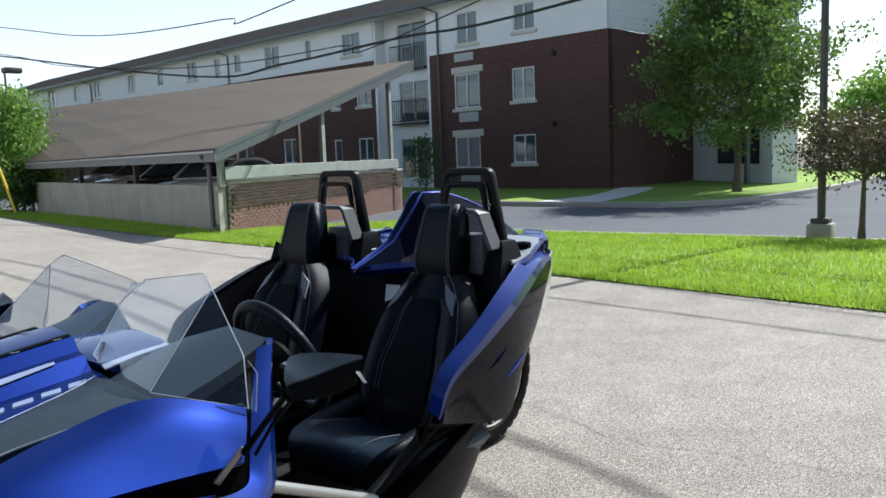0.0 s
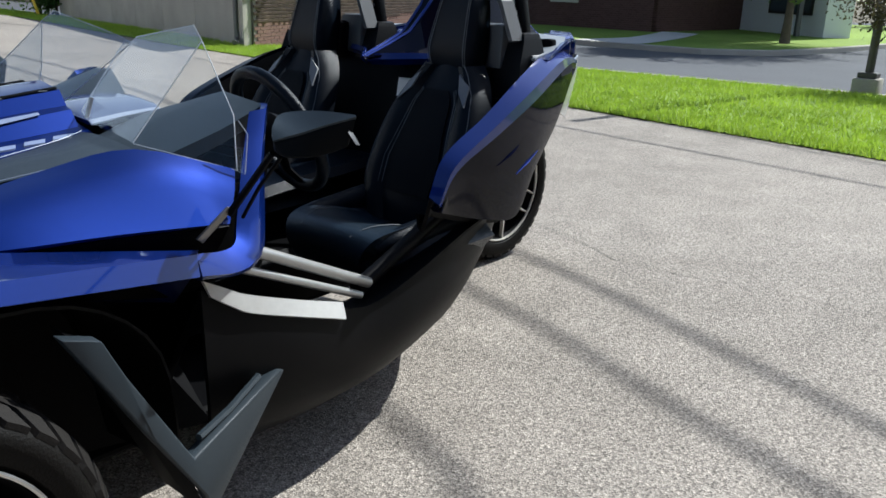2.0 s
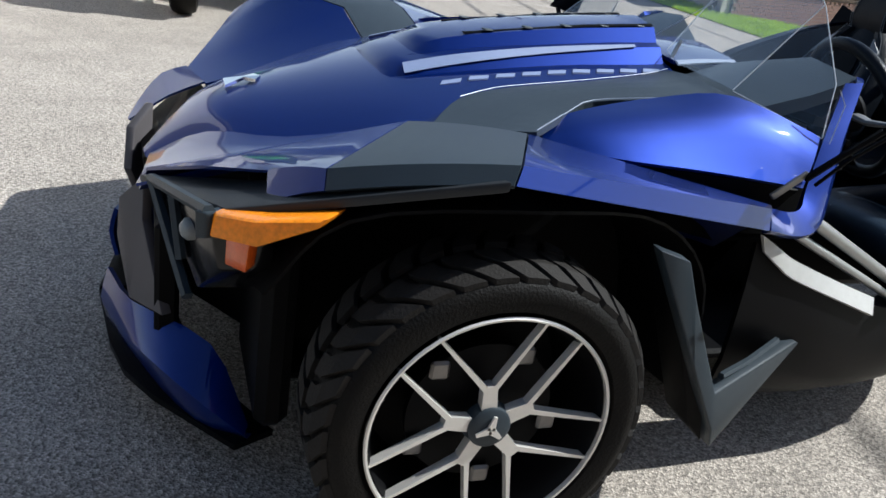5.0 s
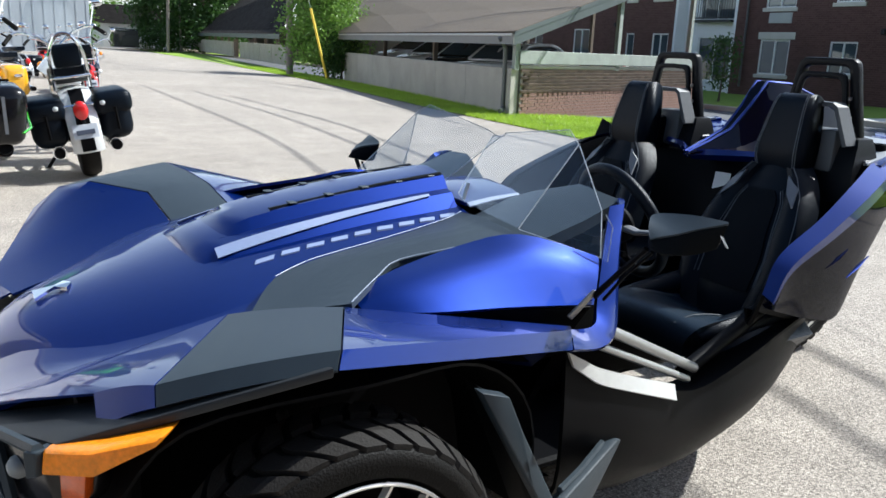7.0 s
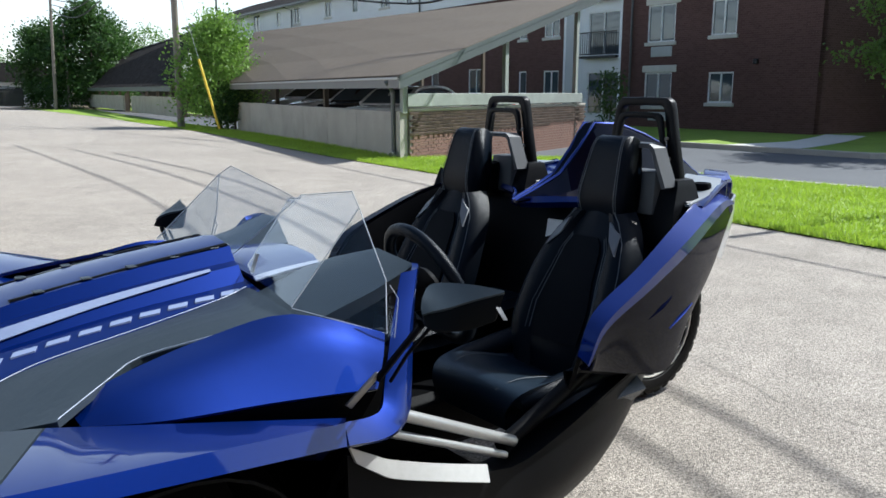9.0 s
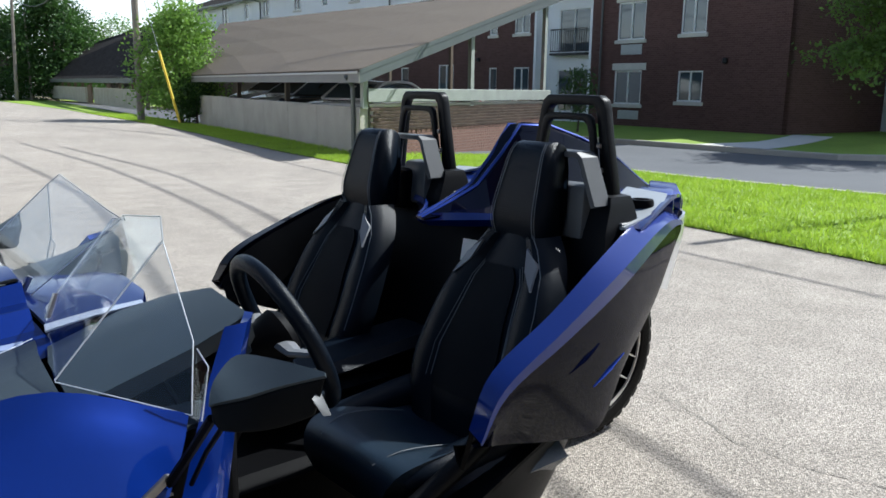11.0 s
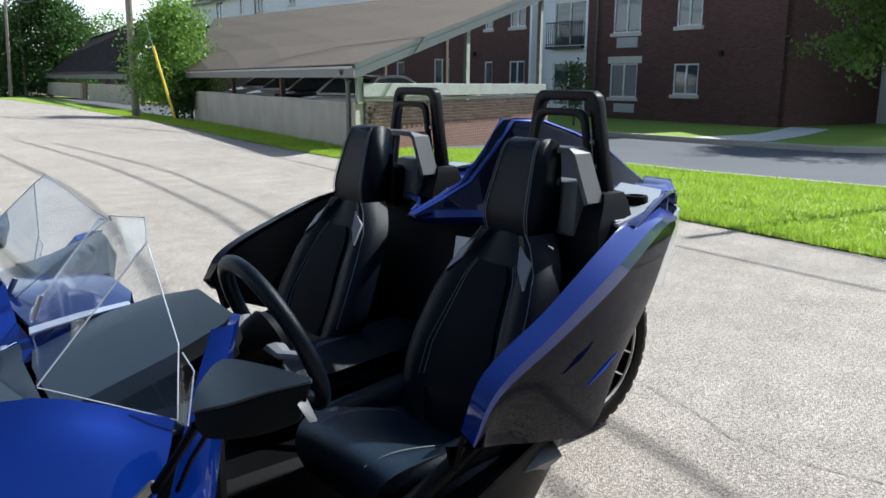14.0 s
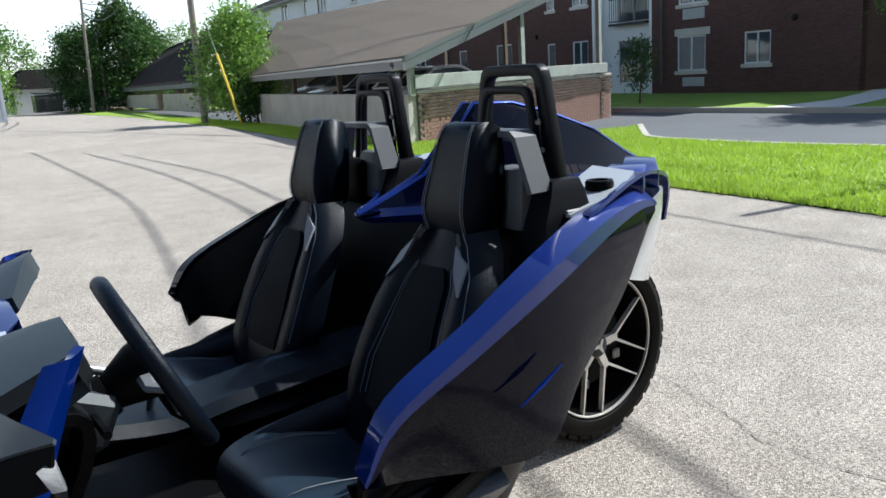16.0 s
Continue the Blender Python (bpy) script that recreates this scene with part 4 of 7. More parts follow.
def hood_side(drop=0.0):
    bm = skin([[(2.74, 0.60, 0.75), (2.65, 0.66, 0.768), (2.57, 0.715, 0.785)], [(2.63, 0.455, 0.776), (2.55, 0.55, 0.792), (2.46, 0.617, 0.80)], [(2.50, 0.405, 0.796), (2.44, 0.48, 0.812), (2.38, 0.565, 0.815)], [(2.30, 0.355, 0.812), (2.27, 0.45, 0.834), (2.24, 0.585, 0.835)], [(2.14, 0.312, 0.828), (2.145, 0.45, 0.847), (2.15, 0.605, 0.847)], [(2.015, 0.268, 0.843), (2.045, 0.415, 0.858), (2.068, 0.612, 0.855)]], 0.012, 4, 3)
    bmesh.ops.translate(bm, vec=(0, 0, -drop), verts=bm.verts)
    return bm


part("hood_side_panel", hood_side(), M["grey"], car, "slate grey textured hood panel")
part("hood_side_panel", mirrored(hood_side(0.12), YC), M["grey"], car, "slate grey textured hood panel")
both("side_panel", lambda: skin([[(2.53, 0.655, 0.766), (2.53, 0.668, 0.761), (2.525, 0.68, 0.752)], [(2.455, 0.617, 0.802), (2.43, 0.675, 0.79), (2.40, 0.735, 0.748)], [(2.24, 0.585, 0.840), (2.23, 0.668, 0.815), (2.20, 0.752, 0.737)], [(2.08, 0.617, 0.862), (2.06, 0.685, 0.822), (2.02, 0.768, 0.722)], [(1.905, 0.705, 0.81), (1.93, 0.735, 0.768), (1.968, 0.768, 0.715)]], 0.01, 4, 3), M["blue"], "blue side panel ahead of the cockpit")

both("panel_gap", lambda: skin([[(2.50, 0.665, 0.748), (2.51, 0.60, 0.66)], [(2.40, 0.715, 0.735), (2.42, 0.63, 0.62)], [(2.20, 0.735, 0.724), (2.22, 0.64, 0.58)], [(2.02, 0.75, 0.708), (2.05, 0.64, 0.54)], [(1.95, 0.74, 0.70), (1.97, 0.64, 0.54)]], 0.006, 3, 1), M["black"], "", 40)
part("hood_cheek", skin([[(3.24, 0.06, 0.50), (3.255, 0.25, 0.515), (3.265, 0.46, 0.565)], [(3.12, 0.215, 0.603), (3.13, 0.35, 0.59), (3.15, 0.50, 0.612)], [(2.97, 0.38, 0.650), (2.98, 0.46, 0.645), (2.99, 0.55, 0.675)], [(2.76, 0.47, 0.716), (2.76, 0.53, 0.712), (2.76, 0.585, 0.745)], [(2.60, 0.455, 0.753), (2.60, 0.52, 0.745), (2.60, 0.58, 0.75)]], 0.006, 3, 2), M["blue"], car, "", 40)
# front fenders in three pieces
F1 = [(3.26, 0.36, 0.52), (3.245, 0.43, 0.588), (3.15, 0.60, 0.655), (3.052, 0.712, 0.690), (3.06, 0.778, 0.655)]
F2 = [(2.66, 0.45, 0.69), (2.72, 0.55, 0.74), (2.79, 0.62, 0.765), (2.98, 0.842, 0.742), (2.985, 0.862, 0.712)]
F3 = [(2.45, 0.45, 0.60), (2.53, 0.635, 0.735), (2.594, 0.728, 0.785), (2.72, 0.985, 0.808), (2.735, 1.004, 0.782)]
F4 = [(2.02, 0.62, 0.52), (2.035, 0.735, 0.625), (2.07, 0.806, 0.690), (2.085, 0.826, 0.690), (2.095, 0.848, 0.652)]


def between(a, b, k0, k1, n=5, arch=0.0):
    return [[tuple(Vector(p).lerp(Vector(q), k) + Vector((0, 0, arch * 4 * k * (1 - k)))) for p, q in zip(a, b)] for k in [k0 + (k1 - k0) * i / n for i in range(n + 1)]]


FAR1 = [(3.10, -0.243, 0.60), (3.142, -0.42, 0.60), (3.06, -0.61, 0.66), (2.985, -0.78, 0.722), (2.985, -0.79, 0.69)]
FAR2 = [(2.66, -0.29, 0.742), (2.676, -0.537, 0.80), (2.83, -0.655, 0.824), (2.90, -0.82, 0.782), (2.90, -0.83, 0.742)]
FAR3 = [(2.475, -0.33, 0.775), (2.471, -0.598, 0.81), (2.485, -0.80, 0.822), (2.515, -0.98, 0.828), (2.51, -0.99, 0.785)]
FAR4 = [(1.95, -0.50, 0.68), (1.90, -0.58, 0.69), (1.87, -0.62, 0.70), (1.80, -0.68, 0.668), (1.79, -0.68, 0.615)]
part("front_fender_nose", skin(between(F1, F2, 0, 0.995, 6, 0.005), 0.006, 1, 1), M["blue"], car, "blue fender nose above the headlight", 28)
part("front_fender_pad", skin(between(F2, F3, 0.005, 0.995, 6, 0.005), 0.010, 1, 1), M["grey"], car, "slate grey textured fender pad", 28)
part("front_fender_rear", skin(between(F3, F4, 0.005, 1.0, 7, 0.0), 0.006, 1, 1), M["blue"], car, "blue rear half of the front fender", 28)
part("front_fender_nose", skin(between(FAR1, FAR2, 0, 0.992, 6, 0.0), 0.006, 1, 1, flip=True), M["blue"], car, "blue fender nose above the headlight", 28)
part("front_fender_pad", skin(between(FAR2, FAR3, 0.008, 0.992, 6, 0.004), 0.008, 1, 1, flip=True), M["grey"], car, "slate grey textured fender pad", 28)
part("front_fender_rear", skin(between(FAR3, FAR4, 0.008, 1.0, 7, 0.0), 0.006, 1, 1, flip=True), M["blue"], car, "blue rear half of the front fender", 28)
part("intake", prism([(3.085, -0.20, 0.585), (3.13, -0.40, 0.58), (3.27, -0.36, 0.45), (3.26, -0.12, 0.42), (3.17, -0.06, 0.52)], (-0.03, 0, -0.16), 0.004), M["black"], car, "dark intake below the hood")
part("fender_tip", skin([[(3.10, -0.243, 0.60), (3.142, -0.42, 0.60)], [(3.19, -0.29, 0.545), (3.208, -0.43, 0.572)], [(3.25, -0.33, 0.49), (3.26, -0.41, 0.51)], [(3.295, -0.35, 0.452), (3.298, -0.37, 0.45)]], 0.006, 2, 2, flip=True), M["blue"], car, "", 30)


def far_corner(bm):
    """The hidden far corner, tucked under its fender."""
    bm = mirrored(bm, YC)
    bmesh.ops.translate(bm, vec=(-0.13, 0.06, -0.05), verts=bm.verts)
    return bm


for fl in (lambda b: b, far_corner):
    part("fender_lip", fl(prism([(3.258, 0.43, 0.575), (3.125, 0.795, 0.652), (2.98, 0.880, 0.706), (2.742, 1.008, 0.790), (2.74, 0.88, 0.765), (2.97, 0.76, 0.69), (3.09, 0.62, 0.64)], (0, 0, -0.018), 0.004)), M["lip"], car, "dark grey lip under the fender", 30)
    part("inner_fender", fl(skin([[(3.12, 0.52, 0.44), (3.10, 0.64, 0.48), (3.06, 0.80, 0.50)], [(2.95, 0.52, 0.56), (2.95, 0.66, 0.64), (2.95, 0.90, 0.68)], [(2.66, 0.52, 0.60), (2.66, 0.68, 0.69), (2.66, 0.97, 0.73)], [(2.38, 0.50, 0.62), (2.36, 0.66, 0.65), (2.34, 0.85, 0.665)], [(2.20, 0.50, 0.5), (2.18, 0.68, 0.5), (2.16, 0.80, 0.5)], [(2.16, 0.50, 0.22), (2.14, 0.66, 0.22), (2.12, 0.78, 0.22)]], 0.006, 4, 2)), M["black"], car, "black inner fender", 40)
part("belly", skin([[(3.2, YC + k * 0.30, 0.30 + 0.18 * (1 - abs(k))) for k in (-1, -0.5, 0, 0.5, 1)], [(2.9, YC + k * 0.42, 0.60 - 0.42 * (abs(k) > 0.9)) for k in (-1, -0.85, 0, 0.85, 1)], [(2.3, YC + k * 0.46, 0.70 - 0.52 * (abs(k) > 0.9)) for k in (-1, -0.9, 0, 0.9, 1)], [(1.95, YC + k * 0.60, 0.70 - 0.5 * (abs(k) > 0.9)) for k in (-1, -0.95, 0, 0.95, 1)]], 0.01, 3, 1), M["black"], car, "", 40)
both("wheel_well_liner", lambda: block((2.985, 0.40, 0.17), (3.05, 0.74, 0.60), bevel=0.02), M["black"], "", 30)
part("floor_pan", block((1.3, YC - 0.50, 0.15), (3.0, YC + 0.50, 0.18), bevel=0.01), M["black"], car)

# headlight corner
for sg in (1, -1):
    fl = (lambda b: b) if sg > 0 else far_corner
    lamp = part("headlight", fl(prism([(3.22, 0.50, 0.575), (3.15, 0.775, 0.63), (3.13, 0.77, 0.53), (3.16, 0.68, 0.45)], (-0.10, 0.0, 0.0), 0.008)), M["black_gloss"], car, "dark headlight pod with clear round lamp", 30)
    for a, b in (((3.235, 0.47, 0.58), (3.175, 0.69, 0.44)), ((3.235, 0.47, 0.58), (3.15, 0.79, 0.645)), ((3.20, 0.60, 0.60), (3.185, 0.64, 0.49))):
        part("headlight_rib", fl(bar([a, b], 0.011, 6)), M["grey"], lamp)
    bm = bmesh.new()
    revolve(bm, [(0.0, 0.014), (0.012, 0.012), (0.020, 0.003), (0.022, -0.02)], (3.175, 0.665, 0.56), (0.9, 0.35, 0.0), 20)
    bmesh.ops.recalc_face_normals(bm, faces=bm.faces)
    part("lamp_lens", fl(bm), M["grey_light"], lamp, "round grey lamp lens", 40)
    ind = part("indicator", fl(prism([(3.15, 0.79, 0.60), (3.145, 0.80, 0.648), (3.085, 0.875, 0.665), (2.985, 0.925, 0.692), (3.0, 0.92, 0.672), (3.085, 0.865, 0.615)], (-0.04, -0.05, 0.0), 0.006)), M["amber"], car, "amber wraparound indicator lens", 30)
    part("indicator_bezel", fl(prism([(3.17, 0.772, 0.59), (3.172, 0.785, 0.645), (3.155, 0.80, 0.645), (3.155, 0.788, 0.596)], (-0.05, -0.02, 0.0), 0.003)), M["grey"], ind)
    part("reflector", fl(prism([(3.122, 0.778, 0.545), (3.122, 0.783, 0.598), (3.09, 0.838, 0.612), (3.094, 0.832, 0.555)], (-0.02, -0.03, 0), 0.004)), M["orange"], car, "orange side reflector", 30)
both("chin_panel", lambda: prism([(3.252, 0.335, 0.535), (3.302, 0.30, 0.475), (3.308, 0.26, 0.37), (3.282, 0.355, 0.262), (3.215, 0.482, 0.285), (3.255, 0.345, 0.44)], (-0.02, -0.01, 0.0), 0.003), M["cheek"], "slate grey nose cheek panel", 30)
both("lower_lip", lambda: skin([[(3.33, 0.22, 0.27), (3.345, 0.23, 0.20), (3.33, 0.22, 0.13)], [(3.275, 0.37, 0.262), (3.285, 0.40, 0.19), (3.25, 0.42, 0.12)], [(3.12, 0.53, 0.245), (3.17, 0.60, 0.18), (3.15, 0.61, 0.115)], [(3.05, 0.66, 0.13), (3.06, 0.69, 0.125), (3.05, 0.68, 0.11)]], 0.012, 3, 2), M["blue"], "blue lower front lip", 30)
part("nose_grille", block((3.18, YC - 0.42, 0.14), (3.23, YC + 0.42, 0.48), bevel=0.01), M["black"], car)
both("front_splitter", lambda: skin([[(3.36, 0.05, 0.11), (3.2, 0.05, 0.11)], [(3.29, 0.42, 0.105), (3.12, 0.42, 0.105)], [(3.08, 0.70, 0.10), (3.0, 0.66, 0.10)]], 0.014, 3, 1), M["black"], "black splitter lip", 30)

MIRROR = [[(1.958, 0.905, 0.914), (1.966, 0.918, 0.902), (1.968, 0.930, 0.886), (1.955, 0.905, 0.884)],
          [(1.938, 0.884, 0.928), (1.953, 0.934, 0.909), (1.963, 0.950, 0.880), (1.930, 0.892, 0.874)],
          [(1.892, 0.856, 0.942), (1.932, 0.962, 0.919), (1.936, 0.972, 0.879), (1.895, 0.890, 0.876)],
          [(1.876, 0.948, 0.955), (1.899, 0.985, 0.932), (1.902, 0.990, 0.882), (1.874, 0.955, 0.885)],
          [(1.853, 1.022, 0.953), (1.856, 1.027, 0.950), (1.866, 1.014, 0.896), (1.857, 1.006, 0.902)]]


def housing(rows):
    """A closed shell round loops of four corners, capped at both ends."""
    loops = list(zip(*[curve(c, 4) for c in zip(*rows)]))
    bm = bmesh.new()
    vs = [[bm.verts.new(q) for q in lp] for lp in loops]
    for a, b in zip(vs, vs[1:]):
        for k in range(4):
            bm.faces.new((a[k], a[(k + 1) % 4], b[(k + 1) % 4], b[k]))
    bm.faces.new(vs[0])
    bm.faces.new(vs[-1][::-1])
    bmesh.ops.recalc_face_normals(bm, faces=bm.faces)
    bmesh.ops.bevel(bm, geom=[e for e in bm.edges if e.calc_face_angle(0) > 0.5], offset=0.004, segments=2, profile=0.5, affect="EDGES")
    return bm


# A-pillar bars, mirrors
both("pillar", lambda: skin([[(1.735, 0.60, 0.922), (1.762, 0.632, 0.918), (1.80, 0.62, 0.912)], [(1.80, 0.668, 0.81), (1.832, 0.698, 0.81), (1.872, 0.685, 0.815)], [(1.855, 0.735, 0.70), (1.895, 0.765, 0.695), (1.935, 0.745, 0.71)], [(1.895, 0.775, 0.636), (1.93, 0.802, 0.640), (1.965, 0.778, 0.676)], [(1.965, 0.795, 0.612), (1.99, 0.822, 0.630), (2.008, 0.795, 0.672)], [(2.085, 0.82, 0.635), (2.09, 0.848, 0.652), (2.085, 0.822, 0.690)]], 0.015, 4, 2), M["blue"], "blue pillar beside the dashboard", 40)
both("hinge_bracket", lambda: prism([(2.05, 0.775, 0.70), (1.97, 0.77, 0.752), (1.955, 0.768, 0.745), (2.035, 0.772, 0.688)], (0.0, -0.008, 0.0), 0.002), M["disc"], "bare metal bracket under the panel", 30)
both("pillar_inner", lambda: block((1.80, 0.58, 0.55), (2.02, 0.67, 0.76), bevel=0.02), M["black"], "", 40)
for sg in (1, -1):
    fl = (lambda b: b) if sg > 0 else (lambda b: mirrored(b, YC))
    if sg < 0:
        def fl(b):
            b = mirrored(b, YC)
            bmesh.ops.translate(b, vec=(0.045, 0.055, -0.015), verts=b.verts)
            return b
    mir = part("mirror", fl(housing(MIRROR)), M["mirror_black"], car, "black wedge-shaped door mirror with skylight tinted on its top", 24)
    # grey skin over the housing's top: skylight given as a paler colour
    part("mirror_cap", fl(skin([[Vector(r[0]).lerp(Vector(r[1]), u) + Vector((0.001, 0.0, 0.0045)) for u in (0.03, 0.5, 0.97)] for r in MIRROR], 0.005, 4, 1)), M["grey"], mir, "mirror top in grey for the skylight on it", 60)
    part("mirror_flap", fl(prism([(1.877, 1.026, 0.928), (1.857, 1.012, 0.930), (1.853, 1.033, 0.901), (1.866, 1.036, 0.904)], (-0.003, -0.003, 0), 0.001)), M["fairing_grey"], mir, "grey flap at the mirror's tip", 40)
    part("mirror_stalk", fl(bar([(1.965, 0.765, 0.735), (1.955, 0.83, 0.81), (1.955, 0.90, 0.88)], [0.008, 0.007, 0.007], 6)), M["black"], mir)
    part("mirror_strut", fl(bar([(1.93, 0.76, 0.72), (1.93, 0.82, 0.795), (1.935, 0.90, 0.87)], 0.004, 6)), M["black"], mir)

# windshield with a notch in the middle
both("windshield", lambda: prism([(1.785, 0.135, 1.03), (1.80, 0.165, 1.045), (1.855, 0.51, 1.092), (1.878, 0.572, 1.063), (2.065, 0.59, 0.868), (2.02, 0.42, 0.862), (1.985, 0.24, 0.86), (1.965, 0.17, 0.875), (1.80, 0.10, 1.03)], Vector((0.86, 0.0, 0.70)).normalized() * 0.005), M["shield"], "clear windshield half")
both("windshield_wing", lambda: prism([(1.88, 0.575, 1.062), (1.878, 0.672, 0.915), (1.90, 0.705, 0.805), (2.067, 0.592, 0.866)], Vector((0.4, 0.8, 0.45)).normalized() * 0.005), M["shield"], "clear folded windshield wing")
both("shield_edge", lambda: bar([(1.881, 0.575, 1.065), (2.068, 0.593, 0.87)], 0.0014, 5), M["edge"])
both("shield_edge", lambda: bar([(1.882, 0.578, 1.063), (1.880, 0.675, 0.917), (1.902, 0.708, 0.807)], 0.0012, 5), M["edge"])
both("shield_edge", lambda: bar([(1.802, 0.10, 1.032), (1.787, 0.135, 1.032), (1.802, 0.165, 1.047), (1.857, 0.51, 1.094), (1.881, 0.575, 1.065)], 0.0012, 5), M["tube"])
both("shield_edge", lambda: bar([(2.068, 0.594, 0.868), (1.985, 0.652, 0.838), (1.902, 0.708, 0.807)], 0.0012, 5), M["edge"])
both("windshield_flap", lambda: prism([(1.882, 0.692, 0.907), (1.872, 0.708, 0.880), (1.893, 0.722, 0.800), (1.902, 0.707, 0.803)], (0.002, 0.003, 0.0)), M["shield"], "clear folded flap of the windshield wing")
both("shield_edge", lambda: bar([(1.882, 0.693, 0.909), (1.872, 0.710, 0.881), (1.893, 0.724, 0.800)], 0.0011, 5), M["edge"])
both("shield_edge", lambda: bar([(1.985, 0.24, 0.862), (1.965, 0.17, 0.877), (1.80, 0.10, 1.032)], 0.0012, 5), M["edge"])
both("windshield_bracket", lambda: bar([(1.98, 0.215, 0.855), (1.955, 0.205, 0.91)], 0.006, 6), M["steel"])

# dashboard pods and centre
both("dash_pod", lambda: skin([[(2.0, 0.29, 0.832), (2.035, 0.43, 0.846), (2.045, 0.598, 0.822), (2.045, 0.594, 0.785)], [(1.86, 0.27, 0.872), (1.86, 0.42, 0.898), (1.86, 0.600, 0.876), (1.86, 0.595, 0.842)], [(1.75, 0.25, 0.885), (1.735, 0.43, 0.934), (1.742, 0.598, 0.920), (1.75, 0.592, 0.882)], [(1.74, 0.26, 0.85), (1.715, 0.43, 0.885), (1.725, 0.585, 0.872), (1.735, 0.58, 0.85)], [(1.82, 0.27, 0.79), (1.81, 0.42, 0.80), (1.81, 0.57, 0.80), (1.82, 0.57, 0.80)]], 0.012, 1, 1), M["grey"], "slate grey dashboard pod", 25)
both("dash_ledge", lambda: skin([[(2.06, 0.606, 0.815), (2.045, 0.652, 0.812)], [(1.95, 0.60, 0.79), (1.93, 0.69, 0.785)], [(1.84, 0.60, 0.785), (1.86, 0.685, 0.785)]], 0.008, 3, 1), M["grey"], "", 30)
part("console_cover", skin([[(1.988, YC + k * 0.205, 0.876 - 0.012 * abs(k)) for k in (-1, -0.5, 0, 0.5, 1)], [(1.80, YC + k * 0.205, 0.893 - 0.016 * abs(k)) for k in (-1, -0.5, 0, 0.5, 1)], [(1.765, YC + k * 0.12, 0.888 - 0.01 * abs(k)) for k in (-1, -0.5, 0, 0.5, 1)], [(1.755, YC + k * 0.12, 0.80) for k in (-1, -0.5, 0, 0.5, 1)]], 0.01, 1, 1), M["blue"], car, "blue console cover behind the hood", 25)
both("cover_edge", lambda: skin([[(1.995, 0.262, 0.868), (2.0, 0.285, 0.862)], [(1.90, 0.247, 0.876), (1.902, 0.264, 0.870)], [(1.80, 0.238, 0.880), (1.80, 0.250, 0.876)]], 0.004, 2, 1), M["lettering"], "pale strip along the console cover", 30)
part("dashboard", skin([[(1.83, YC + k * 0.56, 0.83) for k in (-1, -0.5, 0, 0.5, 1)], [(1.74, YC + k * 0.56, 0.80) for k in (-1, -0.5, 0, 0.5, 1)], [(1.78, YC + k * 0.55, 0.66) for k in (-1, -0.5, 0, 0.5, 1)], [(1.95, YC + k * 0.55, 0.45) for k in (-1, -0.5, 0, 0.5, 1)], [(2.1, YC + k * 0.55, 0.17) for k in (-1, -0.5, 0, 0.5, 1)]], 0.02, 3, 1), M["black"], car, "black dashboard", 40)
part("instrument_bezel", block((1.715, 0.28, 0.80), (1.745, 0.50, 0.875), bevel=0.012, seg=2), M["grey"], car, "", 30)

# steering wheel
SW, SA = Vector((1.60, 0.468, 0.826)), Vector((-0.90, 0.10, 0.42)).normalized()
su = SA.orthogonal().normalized()
sv = SA.cross(su)
ring = [SW + (su * math.cos(2 * math.pi * k / 40) + sv * math.sin(2 * math.pi * k / 40)) * 0.166 for k in range(40)]
wheel = part("steering_wheel", bar(ring, 0.0165, 12, closed=True), M["leather"], car, "black three-spoke steering wheel", 60)
hor = SA.cross(Vector((0, 0, 1))).normalized()
dn = SA.cross(hor).normalized()
if dn.z > 0:
    dn = -dn
for d in (hor, -hor, dn):
    part("spoke", bar([SW - SA * 0.02 + d * 0.03, SW - SA * 0.025 + d * 0.10, SW + d * 0.160], [0.026, 0.018, 0.014], 8, flat=0.45), M["silver_trim"] if abs(d.z) < 0.5 else M["black"], wheel)
bm = bmesh.new()
revolve(bm, [(0.0, 0.012), (0.045, 0.010), (0.058, -0.005), (0.055, -0.03), (0.03, -0.10), (0.0, -0.10)], SW, SA, 24)
bmesh.ops.remove_doubles(bm, verts=bm.verts, dist=1e-5)
bmesh.ops.recalc_face_normals(bm, faces=bm.faces)
part("hub_pad", bm, M["black"], wheel, "", 40)
part("steering_column", bar([SW - SA * 0.09, SW - SA * 0.24], [0.04, 0.055], 12), M["black"], car, "", 40)
part("column_shroud", block((-0.05, -0.06, -0.05), (0.05, 0.06, 0.05), Matrix.Translation(SW - SA * 0.15) @ pose(0, 0, 0, 0, -25, 0), 0.015), M["grey"], car, "", 30)
part("stalk_lever", bar([SW - SA * 0.13 + hor * 0.05, SW - SA * 0.12 + hor * 0.16], 0.008, 6), M["black"], car)


# seats
SEAT_BACK = [(1.155, 0.150, 0.49), (1.14, 0.185, 0.56), (1.115, 0.202, 0.63), (1.085, 0.198, 0.70), (1.048, 0.185, 0.78), (1.006, 0.163, 0.855), (0.972, 0.128, 0.915), (0.95, 0.088, 0.96)]
ACROSS = [(-1.0, -0.07), (-0.99, -0.03), (-0.93, 0.0), (-0.80, 0.016), (-0.64, 0.012), (-0.52, -0.008), (-0.25, -0.002), (0.0, 0.0), (0.25, -0.002), (0.52, -0.008), (0.64, 0.012), (0.80, 0.016), (0.93, 0.0), (0.99, -0.03), (1.0, -0.07)]


